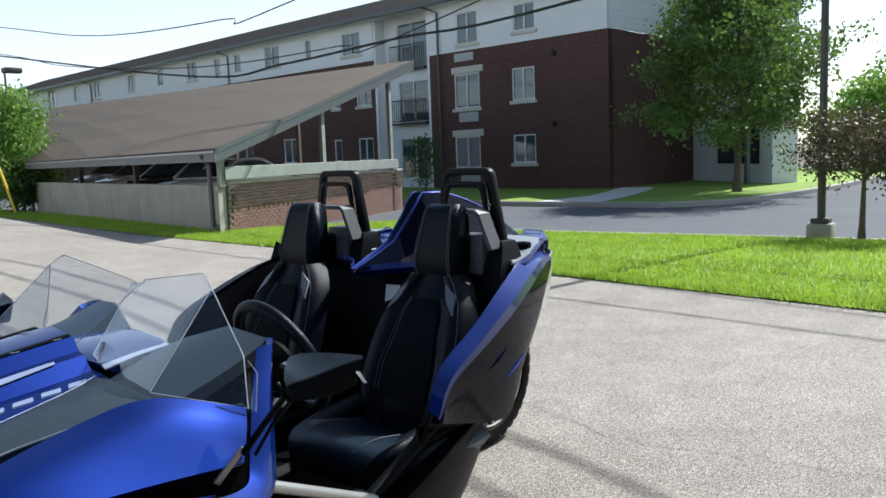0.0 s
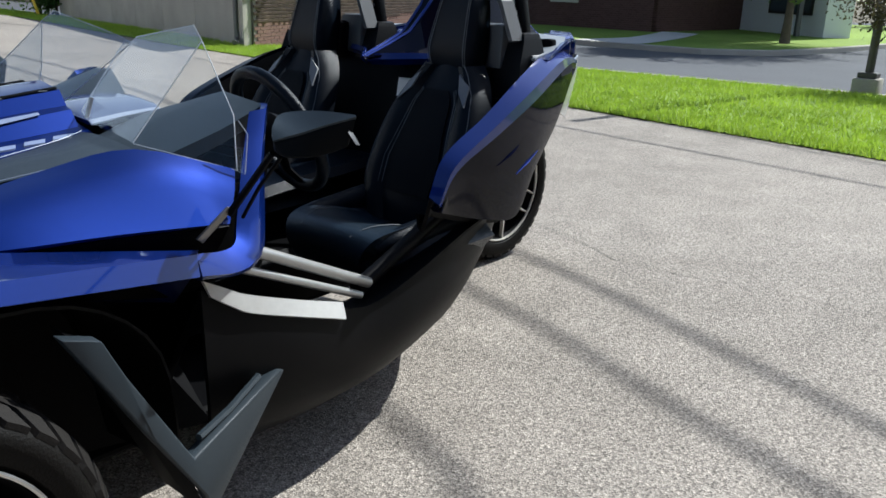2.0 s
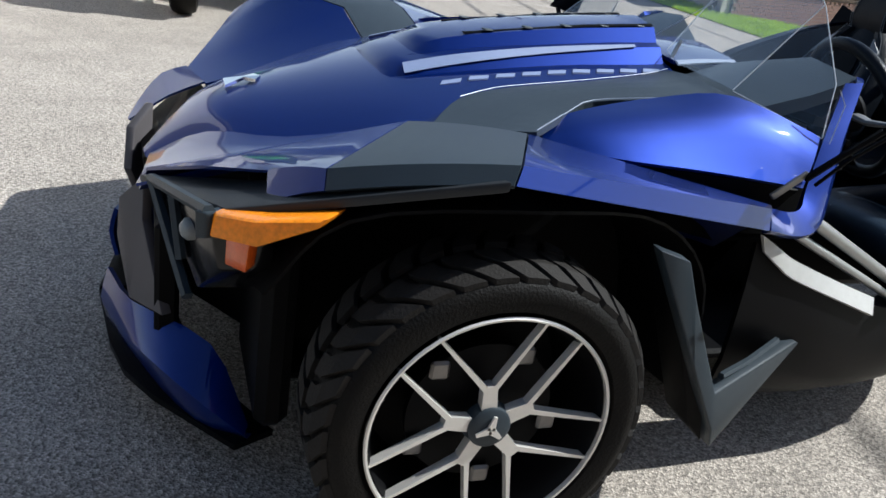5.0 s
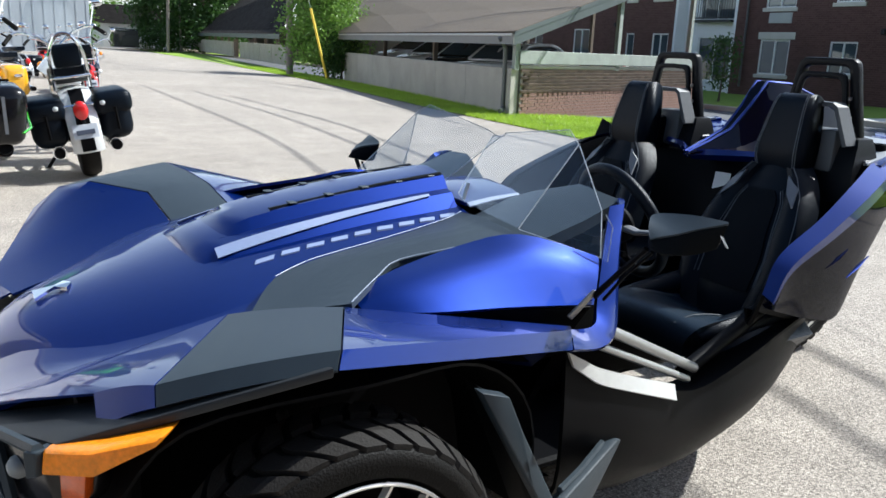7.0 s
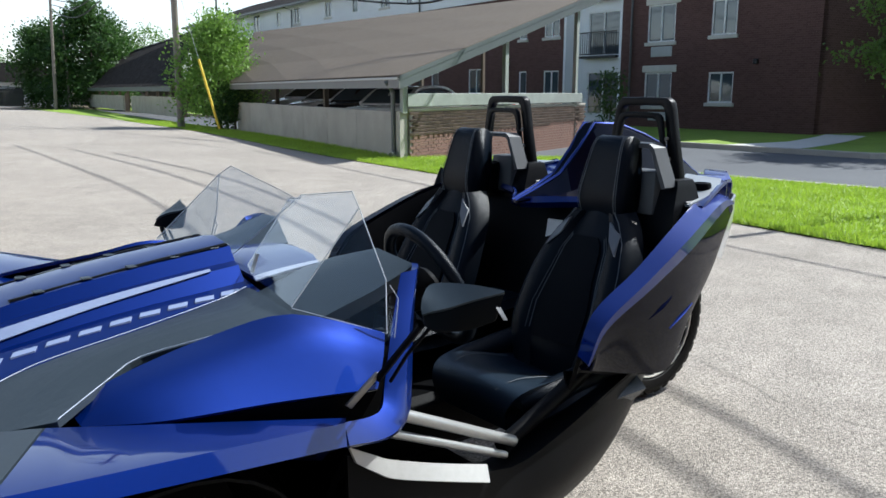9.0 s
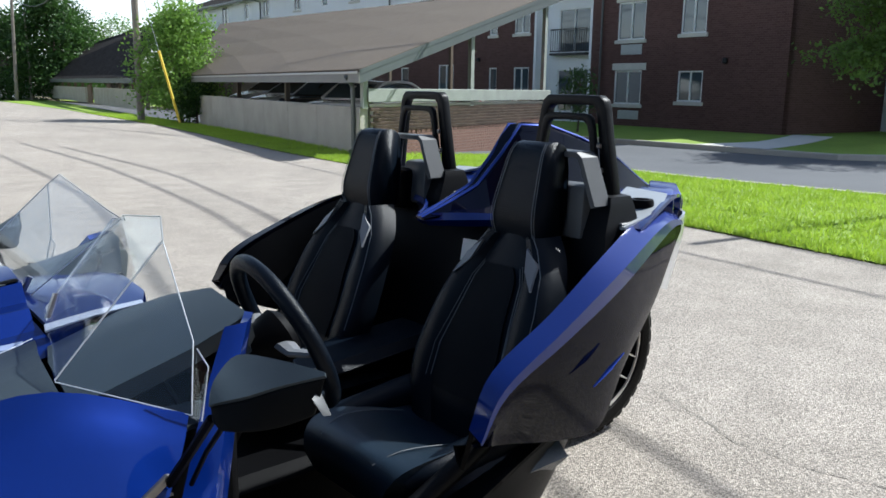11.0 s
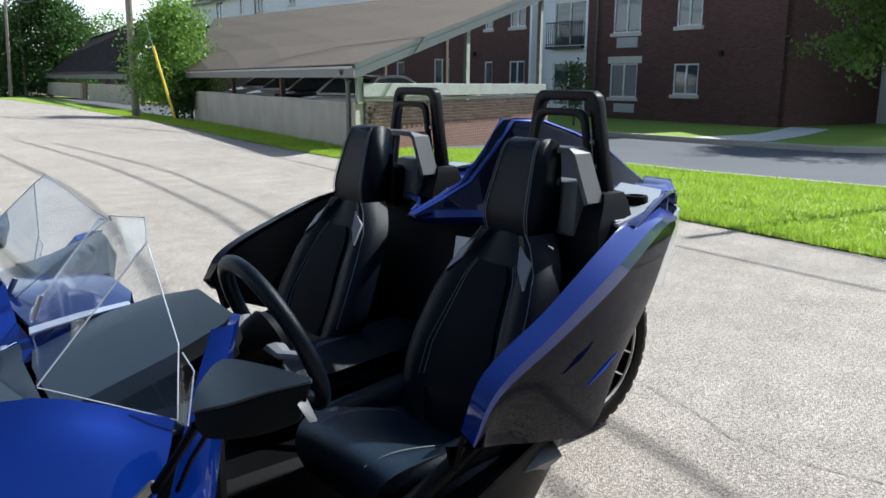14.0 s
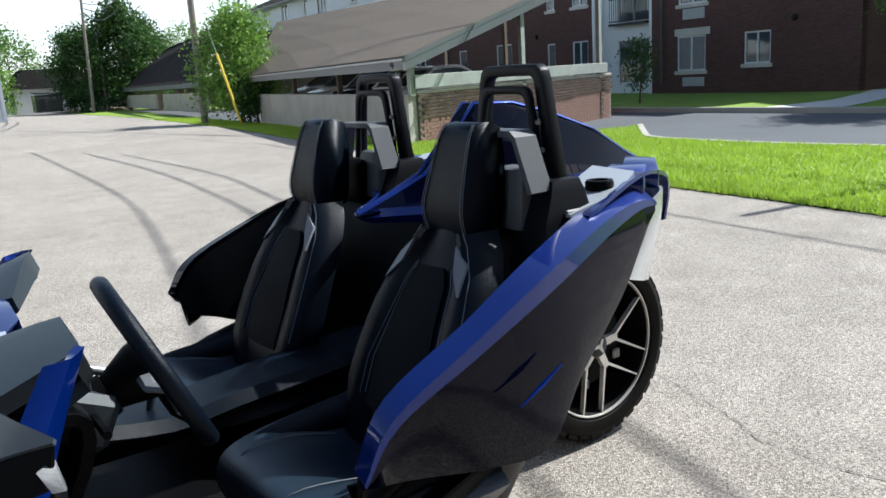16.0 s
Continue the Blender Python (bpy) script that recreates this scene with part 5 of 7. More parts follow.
def back_at(z, k):
    """A point of the backrest's face at a height, k of its half width from the middle."""
    zs = [r[2] for r in SEAT_BACK]
    x, w = (float(np.interp(z, zs, [r[c] for r in SEAT_BACK])) for c in (0, 1))
    return Vector((x + float(np.interp(k, [a[0] for a in ACROSS], [a[1] for a in ACROSS])), k * w, z))


def seat(yc):
    o = Vector((0, yc, 0))
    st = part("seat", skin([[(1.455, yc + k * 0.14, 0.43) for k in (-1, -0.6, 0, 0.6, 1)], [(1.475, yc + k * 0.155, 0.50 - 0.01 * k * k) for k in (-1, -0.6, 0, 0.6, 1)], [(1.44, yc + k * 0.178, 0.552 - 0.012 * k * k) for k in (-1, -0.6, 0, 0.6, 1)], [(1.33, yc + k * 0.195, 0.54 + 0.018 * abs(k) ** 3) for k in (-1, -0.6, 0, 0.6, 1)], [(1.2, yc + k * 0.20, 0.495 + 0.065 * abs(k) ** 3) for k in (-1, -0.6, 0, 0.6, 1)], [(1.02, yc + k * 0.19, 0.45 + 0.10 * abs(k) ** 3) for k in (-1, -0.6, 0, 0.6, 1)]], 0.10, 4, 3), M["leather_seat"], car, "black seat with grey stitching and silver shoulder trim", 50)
    for sg in (-1, 1):
        part("stitching", bar(curve([(1.462, yc + sg * 0.10, 0.535), (1.40, yc + sg * 0.12, 0.556), (1.30, yc + sg * 0.13, 0.544), (1.20, yc + sg * 0.13, 0.516)], 3), 0.0014, 4), M["stitch"], st)
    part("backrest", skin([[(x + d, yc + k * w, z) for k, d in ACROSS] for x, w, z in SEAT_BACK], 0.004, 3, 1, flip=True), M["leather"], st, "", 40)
    for sg in (-1, 1):
        facet = [back_at(z, sg * k) + o + Vector((0.010, 0, 0.005)) for z, k in ((0.935, 0.70), (0.885, 0.66), (0.845, 0.82), (0.90, 0.89))]
        part("shoulder_trim", prism(facet, (-0.02, 0, 0)), M["silver_trim"], st, "silver grey shoulder facet", 40)
        part("cushion_wing", bar(curve([(1.43, yc + sg * 0.165, 0.505), (1.36, yc + sg * 0.18, 0.52), (1.2, yc + sg * 0.185, 0.53), (1.10, yc + sg * 0.18, 0.54)], 3), [0.018, 0.026, 0.032, 0.036, 0.04, 0.042, 0.044, 0.045, 0.045, 0.045], 8), M["leather"], st, "", 60)
        for lines, r in (([(0.60, 0.55), (0.68, 0.55), (0.76, 0.50), (0.85, 0.48), (0.885, 0.42)], 0.0016), ([(0.60, 0.60), (0.68, 0.60), (0.76, 0.55), (0.85, 0.53), (0.89, 0.46)], 0.0012), ([(0.62, 0.90), (0.70, 0.90), (0.80, 0.91), (0.88, 0.92), (0.935, 0.90), (0.965, 0.86)], 0.0016)):
            part("stitching", bar([back_at(z, sg * k) + o + Vector((0.006, 0, 0.002)) for z, k in lines], r, 4), M["stitch"], st)
    part("seat_insert", skin([[back_at(z, k * q) + o + Vector((0.007, 0, 0.002)) for k in (-1, -0.5, 0, 0.5, 1)] for z, q in ((0.58, 0.48), (0.68, 0.48), (0.76, 0.43), (0.85, 0.40), (0.885, 0.30))], 0.006, 3, 2, flip=True), M["leather_panel"], st, "dark mesh insert", 40)
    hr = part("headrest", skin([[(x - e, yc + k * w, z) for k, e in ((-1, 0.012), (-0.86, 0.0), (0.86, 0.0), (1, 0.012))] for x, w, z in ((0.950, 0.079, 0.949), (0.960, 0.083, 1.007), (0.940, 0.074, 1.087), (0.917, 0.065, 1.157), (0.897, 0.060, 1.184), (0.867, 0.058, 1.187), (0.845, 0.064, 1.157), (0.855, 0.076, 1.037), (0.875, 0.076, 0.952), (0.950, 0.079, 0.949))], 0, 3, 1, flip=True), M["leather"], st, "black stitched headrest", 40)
    bmh = bmesh.new()
    bmh.from_mesh(hr.data)
    bmesh.ops.remove_doubles(bmh, verts=bmh.verts, dist=1e-4)
    bmesh.ops.holes_fill(bmh, edges=[e for e in bmh.edges if len(e.link_faces) == 1])
    bmesh.ops.recalc_face_normals(bmh, faces=bmh.faces)
    bmh.to_mesh(hr.data)
    bmh.free()
    for sg in (-1, 1):
        for inset, r in ((0.80, 0.0016), (0.90, 0.0011)):
            part("stitching", bar(curve([(0.952, yc + sg * 0.079 * inset, 0.952), (0.962, yc + sg * 0.083 * inset, 1.007), (0.942, yc + sg * 0.074 * inset, 1.087), (0.919, yc + sg * 0.065 * inset, 1.157), (0.900, yc + sg * 0.060 * inset, 1.186)], 3), r, 4), M["stitch"], hr)
    return st


seat(0.48)
seat(-0.20)
part("seat_tub", skin([[(0.72, YC + k * 0.60, 1.0 - 0.05 * (abs(k) < 0.8)) for k in (-1, -0.7, 0, 0.7, 1)], [(0.82, YC + k * 0.58, 0.80) for k in (-1, -0.7, 0, 0.7, 1)], [(0.92, YC + k * 0.50, 0.5) for k in (-1, -0.7, 0, 0.7, 1)], [(1.0, YC + k * 0.36, 0.2) for k in (-1, -0.7, 0, 0.7, 1)]], 0.02, 2, 1), M["black"], car, "", 40)
part("console", skin([[(x, YC + k * w, z - 0.02 * (abs(k) > 0.9)) for k in (-1, -0.8, 0, 0.8, 1)] for x, w, z in ((0.9, 0.085, 0.60), (1.1, 0.09, 0.585), (1.35, 0.085, 0.565), (1.5, 0.08, 0.55), (1.75, 0.09, 0.60))], 0.02, 3, 1), M["leather"], car, "padded black centre console", 40)
part("gear_lever", bar([(1.52, YC, 0.56), (1.50, YC, 0.64), (1.495, YC, 0.67)], [0.01, 0.01, 0.022], 10), M["grey"], car, "", 50)
part("label", prism([(0.83, 0.145, 0.80), (0.82, 0.205, 0.80), (0.805, 0.205, 0.885), (0.815, 0.145, 0.885)], (0.004, 0.002, 0)), M["label"], car, "white paper label")

# sides of the tub
TUB = [[(1.407, 0.821, 0.678), (1.411, 0.853, 0.666), (1.407, 0.852, 0.66), (1.4, 0.827, 0.645)],
       [(1.33, 0.802, 0.771), (1.345, 0.848, 0.755), (1.305, 0.838, 0.708), (1.265, 0.786, 0.6)],
       [(1.15, 0.79, 0.855), (1.17, 0.84, 0.837), (1.12, 0.828, 0.74), (1.09, 0.767, 0.55)],
       [(0.945, 0.75, 0.938), (0.95, 0.807, 0.92), (0.91, 0.795, 0.77), (0.9, 0.735, 0.52)],
       [(0.7, 0.665, 0.99), (0.7, 0.725, 0.972), (0.7, 0.735, 0.84), (0.765, 0.7, 0.635)],
       [(0.52, 0.6, 0.998), (0.52, 0.65, 0.975), (0.52, 0.66, 0.9), (0.575, 0.655, 0.775)],
       [(0.4, 0.555, 0.985), (0.405, 0.605, 0.955), (0.41, 0.61, 0.935), (0.45, 0.615, 0.9)]]
# sides wear the blue's shaded copy, as they face away from the sun
both("tub_side", lambda: skin(TUB, 0.012, 5, 1), M["blue_shaded"], "blue gloss tub side in a shade-dark tone below its rim", 22)
def rim_rows():
    rows = []
    for r in TUB:
        a, b, c = Vector(r[0]), Vector(r[1]), Vector(r[2])
        rows.append([a + Vector((0, -0.004, 0.004)), b + Vector((0.002, 0.005, 0.004)), b.lerp(c, 0.22) + Vector((0, 0.006, 0))])
    return skin(rows, 0.004, 5, 1)


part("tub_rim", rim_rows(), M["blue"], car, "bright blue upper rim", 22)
# far rim takes the shade-dark copy of the blue too
part("tub_rim", mirrored(rim_rows(), YC), M["blue_shaded"], car, "far upper rim in the shade-dark blue", 22)
both("tub_lining", lambda: skin([[(p[0][0] - 0.01, p[0][1] - 0.012, p[0][2] - 0.004), (p[0][0] - 0.02, p[0][1] - 0.05, p[0][2] - 0.10), (p[3][0] - 0.01, p[3][1] - 0.06, p[3][2] - 0.02)] for p in TUB], 0.01, 3, 2, flip=True), M["black"], "", 40)
both("tub_accent", lambda: bar([(1.075, 0.848, 0.697), (1.015, 0.842, 0.722), (0.955, 0.834, 0.745)], [0.002, 0.006, 0.002], 6, flat=0.3), M["blue"])
# tail deck and spine
YR = 0.135
part("tail_deck", skin([[(x, YR + k * w, z - 0.045 * (1 - abs(k)) + 0.0) for k in (-1, -0.6, -0.25, 0, 0.25, 0.6, 1)] for x, w, z in ((0.745, 0.575, 0.985), (0.690, 0.56, 1.0), (0.460, 0.475, 1.035), (0.220, 0.352, 1.0), (0.110, 0.28, 0.93), (0.090, 0.25, 0.84))], 0.01, 3, 1), M["blue"], car, "blue tail deck", 40)
SP = [(0.977, 0.02, 0.96, 0.008, 0.963), (0.872, 0.05, 0.97, 0.013, 1.0), (0.772, 0.075, 0.955, 0.017, 1.04), (0.682, 0.09, 0.96, 0.022, 1.125), (0.607, 0.1, 0.965, 0.028, 1.212), (0.472, 0.115, 0.975, 0.03, 1.206), (0.322, 0.12, 0.975, 0.03, 1.165), (0.152, 0.11, 0.965, 0.028, 1.105), (0.012, 0.085, 0.945, 0.024, 1.025), (-0.108, 0.05, 0.925, 0.018, 0.965)]
# shade on the spine's flanks is in its colour; edges keep the blue
part("spine", skin([[(x, YR - w, z0), (x, YR - w * 0.62, z0 + (z1 - z0) * 0.22), (x, YR - w1 * 1.2, z0 + (z1 - z0) * 0.93), (x, YR - w1 * 0.8, z1), (x, YR + w1 * 0.8, z1), (x, YR + w1 * 1.2, z0 + (z1 - z0) * 0.93), (x, YR + w * 0.62, z0 + (z1 - z0) * 0.22), (x, YR + w, z0)] for x, w, z0, w1, z1 in SP], 0.006, 2, 1), M["blue_shaded"], car, "blue spine between the roll hoops, sides coloured as in shade", 25)
for sg in (-1, 1):
    part("spine_edge", bar([(x, YR + sg * w1 * 0.85, z1 - 0.001) for x, w, z0, w1, z1 in SP], 0.006, 6), M["blue"], car, "", 60)
both("deck_lip", lambda: skin([[(0.961, YR, 0.972), (0.964, YR, 0.950), (0.941, YR, 0.935)], [(0.886, YR + 0.07, 0.975), (0.891, YR + 0.075, 0.955), (0.871, YR + 0.075, 0.935)], [(0.806, YR + 0.18, 0.977), (0.811, YR + 0.18, 0.960), (0.791, YR + 0.18, 0.940)], [(0.786, YR + 0.36, 0.982), (0.791, YR + 0.36, 0.965), (0.776, YR + 0.36, 0.950)]], 0.008, 3, 1), M["blue"], "blue lip ahead of the spine", 40)
both("tail_panel", lambda: skin([[(0.61, 0.44, 1), (0.61, 0.64, 1.012)], [(0.42, 0.39, 1.025), (0.42, 0.55, 1.036)], [(0.27, 0.34, 1.012), (0.27, 0.465, 1.014)]], 0.010, 3, 2), M["blue"], "", 40)
both("tail_vent", lambda: skin([[(0.77, 0.58, 0.985), (0.77, 0.68, 0.988)], [(0.61, 0.52, 1.022), (0.61, 0.665, 1.014)], [(0.47, 0.46, 1.046), (0.47, 0.595, 1.04)]], 0.008, 2, 2), M["deck_grey"], "silver grey textured panel on the tail", 40)
both("tail_lamp", lambda: skin([[(0.408, 0.604, 0.962), (0.445, 0.616, 0.90), (0.55, 0.645, 0.795)], [(0.34, 0.575, 0.972), (0.365, 0.585, 0.89), (0.45, 0.605, 0.765)], [(0.27, 0.515, 0.972), (0.28, 0.52, 0.90), (0.37, 0.555, 0.745)]], 0.008, 4, 3), M["lamp_cover"], "pale ribbed tail lamp cover", 40)
both("tail_wedge", lambda: prism([(0.39, 0.48, 1.03), (0.31, 0.54, 1.02), (0.25, 0.48, 1.045), (0.29, 0.41, 1.05)], (0, 0, -0.05), 0.006), M["blue"], "", 30)
both("tail_wedge", lambda: prism([(0.51, 0.52, 1.03), (0.44, 0.6, 1.022), (0.37, 0.55, 1.045), (0.42, 0.47, 1.045)], (0, 0, -0.05), 0.006), M["blue"], "", 30)
bm = bmesh.new()
revolve(bm, [(0.0, 0.006), (0.018, 0.006), (0.020, 0.014), (0.030, 0.014), (0.033, 0.008), (0.033, -0.02)], (0.6, 0.605, 1.022), (0, 0, 1), 24)
bmesh.ops.recalc_face_normals(bm, faces=bm.faces)
part("filler_cap", bm, M["black"], car, "black fuel filler cap", 30)


# roll hoops and their feet
def arch_frame(outer, inner, x0, x1):
    """A flat arch between two lines of (y, z), as deep as x0 to x1, with rounded edges."""
    bm = bmesh.new()
    a, b = ([[bm.verts.new((x, y, z)) for y, z in side] for x in (x0, x1)] for side in (outer, inner))
    n = len(outer)
    for i in range(n - 1):
        bm.faces.new((a[0][i], a[0][i + 1], b[0][i + 1], b[0][i]))
        bm.faces.new((a[1][i], b[1][i], b[1][i + 1], a[1][i + 1]))
        bm.faces.new((a[0][i], a[1][i], a[1][i + 1], a[0][i + 1]))
        bm.faces.new((b[0][i], b[0][i + 1], b[1][i + 1], b[1][i]))
    for i in (0, n - 1):
        bm.faces.new((a[0][i], b[0][i], b[1][i], a[1][i]))
    bmesh.ops.recalc_face_normals(bm, faces=bm.faces)
    bmesh.ops.bevel(bm, geom=[e for e in bm.edges if e.calc_face_angle(0) > 0.6], offset=0.006, segments=2, profile=0.5, affect="EDGES")
    return bm


def hoop(yc, x0):
    out = [(-0.165, 0.96), (-0.125, 1.20), (-0.112, 1.27), (-0.104, 1.292), (-0.088, 1.305), (0.0, 1.306), (0.082, 1.304), (0.098, 1.293), (0.105, 1.27), (0.117, 1.20), (0.165, 0.96)]
    inn = [(-0.135, 0.96), (-0.100, 1.20), (-0.091, 1.25), (-0.086, 1.270), (-0.074, 1.279), (0.0, 1.280), (0.064, 1.279), (0.074, 1.270), (0.078, 1.25), (0.086, 1.20), (0.115, 0.96)]
    h = part("roll_hoop", arch_frame([(yc + y, z) for y, z in out], [(yc + y, z) for y, z in inn], x0 - 0.018, x0 + 0.014), M["hoop"], car, "tall black roll hoop with inner frame", 35)
    low = [(y * 0.80, z - 0.045 * (z - 0.96) / 0.34) for y, z in out]
    lin = [(y * 0.80 + (0.016 if y < 0 else -0.016 if y > 0 else 0), z - 0.045 * (z - 0.96) / 0.34 - (0.018 if z > 1.26 else 0.004)) for y, z in out]
    part("inner_frame", arch_frame([(yc + y, z) for y, z in low], [(yc + y, z) for y, z in lin], x0 + 0.016, x0 + 0.034), M["hoop"], h, "", 35)
    part("hoop_foot", skin([[(x0 + a, yc + b, z), (x0 + a2, yc + b, z), (x0 + a2, yc + b2, z), (x0 + a, yc + b2, z), (x0 + a, yc + b, z)] for a, a2, b, b2, z in ((-0.06, 0.10, 0.075, 0.195, 0.86), (-0.05, 0.085, 0.09, 0.180, 0.97), (-0.035, 0.055, 0.105, 0.168, 1.035), (-0.03, 0.045, 0.108, 0.160, 1.055), (-0.02, 0.03, 0.115, 0.15, 1.058))], 0.004, 1, 1, flip=True), M["hoop"], h, "", 30)
    part("foot_band", block((x0 - 0.045, yc + 0.150, 0.985), (x0 + 0.03, yc + 0.186, 0.995), bevel=0.003), M["fairing_grey"], h, "", 35)
    for z in (1.06, 1.12, 1.18):
        y = yc + 0.095 + (1.2 - z) * 0.16
        part("bolt", block((x0 + 0.018, y - 0.006, z - 0.006), (x0 + 0.028, y + 0.006, z + 0.006), bevel=0.002), M["disc"], h)
    # moulded fairing inside the hoop: an arched strap over a grey block
    fair = part("fairing", skin([[(x, yc + d, z) for x in (x0 + 0.045, x0 + 0.075, x0 + 0.10, x0 + 0.105)] for d, z in ((-0.13, 1.04), (-0.108, 1.10), (-0.092, 1.15), (-0.075, 1.168), (0.095, 1.168), (0.113, 1.155), (0.135, 1.10), (0.16, 1.04))], 0.014, 1, 1), M["fairing_grey"], car, "grey moulded headrest fairing", 30)
    part("fairing_block", prism([(x0 + 0.10, yc - 0.01, 0.95), (x0 + 0.10, yc + 0.115, 0.95), (x0 + 0.085, yc + 0.11, 1.085), (x0 + 0.085, yc, 1.085)], (-0.07, 0, 0), 0.012), M["fairing_grey"], fair, "", 30)
    part("fairing_front", block((x0 + 0.04, yc - 0.12, 0.93), (x0 + 0.12, yc + 0.05, 1.06), bevel=0.02, seg=2), M["black"], fair, "", 30)
    return h


hoop(0.485, 0.74)
hoop(-0.222, 0.665)

# lower hull, sill and frame tubes
HULL = [[(2.06, 0.79, 0.60), (2.07, 0.81, 0.45), (2.06, 0.79, 0.27), (2.05, 0.70, 0.16)],
        [(1.93, 0.80, 0.545), (1.93, 0.815, 0.43), (1.93, 0.79, 0.25), (1.93, 0.70, 0.155)],
        [(1.8, 0.80, 0.495), (1.8, 0.815, 0.38), (1.8, 0.78, 0.22), (1.8, 0.68, 0.15)],
        [(1.6, 0.785, 0.43), (1.6, 0.80, 0.33), (1.6, 0.75, 0.20), (1.6, 0.64, 0.15)],
        [(1.42, 0.775, 0.46), (1.4, 0.79, 0.34), (1.4, 0.71, 0.20), (1.4, 0.58, 0.15)],
        [(1.18, 0.75, 0.525), (1.15, 0.735, 0.37), (1.12, 0.63, 0.22), (1.1, 0.46, 0.16)],
        [(0.92, 0.68, 0.555), (0.9, 0.62, 0.40), (0.88, 0.49, 0.24), (0.88, 0.30, 0.17)],
        [(0.66, 0.52, 0.58), (0.68, 0.45, 0.42), (0.7, 0.32, 0.26), (0.72, 0.15, 0.18)],
        [(0.55, 0.30, 0.58), (0.58, 0.25, 0.42), (0.6, 0.16, 0.28), (0.64, 0.06, 0.2)]]
both("hull", lambda: skin(HULL, 0.012, 4, 3), M["hull"], "black moulded lower hull", 50)
both("hull_ledge", lambda: skin([[(p[0][0], p[0][1], p[0][2]), (p[0][0], p[0][1] - 0.10, p[0][2] - 0.02), (p[0][0], p[0][1] - 0.16, p[0][2] - 0.16)] for p in HULL[2:8]], 0.008, 3, 2, flip=True), M["black"], "", 50)
both("sill_strip", lambda: skin([[(2.06, 0.80, 0.622), (2.047, 0.806, 0.586)], [(2.006, 0.803, 0.592), (2.0, 0.813, 0.553)], [(1.957, 0.803, 0.566), (1.955, 0.816, 0.527)], [(1.82, 0.80, 0.515), (1.82, 0.818, 0.479)], [(1.678, 0.79, 0.466), (1.688, 0.812, 0.432)]], 0.008, 4, 2), M["sill"], "bright aluminium sill strip", 40)
both("frame_tube", lambda: bar([(1.945, 0.772, 0.66), (1.538, 0.732, 0.464)], 0.014, 12), M["tube"], "satin grey frame tube", 60)
both("frame_tube", lambda: bar([(1.975, 0.77, 0.625), (1.585, 0.752, 0.448)], 0.010, 12), M["tube"], "", 60)
both("frame_strut", lambda: bar([(1.56, 0.71, 0.445), (1.34, 0.70, 0.53), (1.10, 0.66, 0.60)], 0.022, 10), M["hull"], "", 60)
both("spring", lambda: bar([(1.12 + 0.012 * math.cos(k * 1.0), 0.66 + 0.02 * math.sin(k * 1.0), 0.45 + k * 0.0028) for k in range(60)], 0.005, 5), M["red"], "", 60)

# grey V-shaped fin behind the front wheel
both("side_fin", lambda: prism([(2.407, 0.948, 0.653), (2.35, 0.962, 0.638), (2.315, 0.965, 0.56), (2.20, 0.957, 0.352), (1.90, 0.825, 0.378), (1.878, 0.815, 0.368), (2.155, 0.94, 0.205), (2.18, 0.952, 0.262), (2.275, 0.957, 0.42)], (0.0, -0.035, 0.0), 0.004), M["grey"], "grey V-shaped fin behind the front wheel", 30)
both("fin_brace", lambda: bar([(2.17, 0.925, 0.37), (2.07, 0.88, 0.372), (1.96, 0.83, 0.388)], 0.008, 6), M["grey"], "", 40)
both("fin_leaf", lambda: prism([(2.385, 0.935, 0.645), (2.335, 0.935, 0.61), (2.215, 0.935, 0.355), (2.165, 0.925, 0.21), (2.195, 0.91, 0.24), (2.285, 0.92, 0.44)], (0.0, -0.09, 0.0), 0.004), M["black"], "", 40)
part("chassis", block((0.72, YC - 0.20, 0.20), (2.2, YC + 0.20, 0.40), bevel=0.03), M["black"], car)
both("suspension_arm", lambda: bar([(2.70, 0.35, 0.30), (2.667, 0.80, 0.24)], 0.018, 8), M["tube"], "", 60)
both("suspension_arm", lambda: bar([(2.60, 0.35, 0.45), (2.667, 0.78, 0.42)], 0.015, 8), M["tube"], "", 60)


# wheels
def tyre_mesh(c, r, rr, w, blocks):
    bm = bmesh.new()
    h = w / 2
    prof = [(rr, -h * 0.80), (rr + 0.012, -h * 0.98), ((r + rr) / 2, -h * 1.06), (r - 0.022, -h * 0.99), (r - 0.014, -h * 0.88), (r - 0.008, -h * 0.55), (r - 0.006, 0), (r - 0.008, h * 0.55), (r - 0.014, h * 0.88), (r - 0.022, h * 0.99), ((r + rr) / 2, h * 1.06), (rr + 0.012, h * 0.98), (rr, h * 0.80)]
    revolve(bm, prof, c, (0, 1, 0), 72)
    bmesh.ops.recalc_face_normals(bm, faces=bm.faces)
    return bm


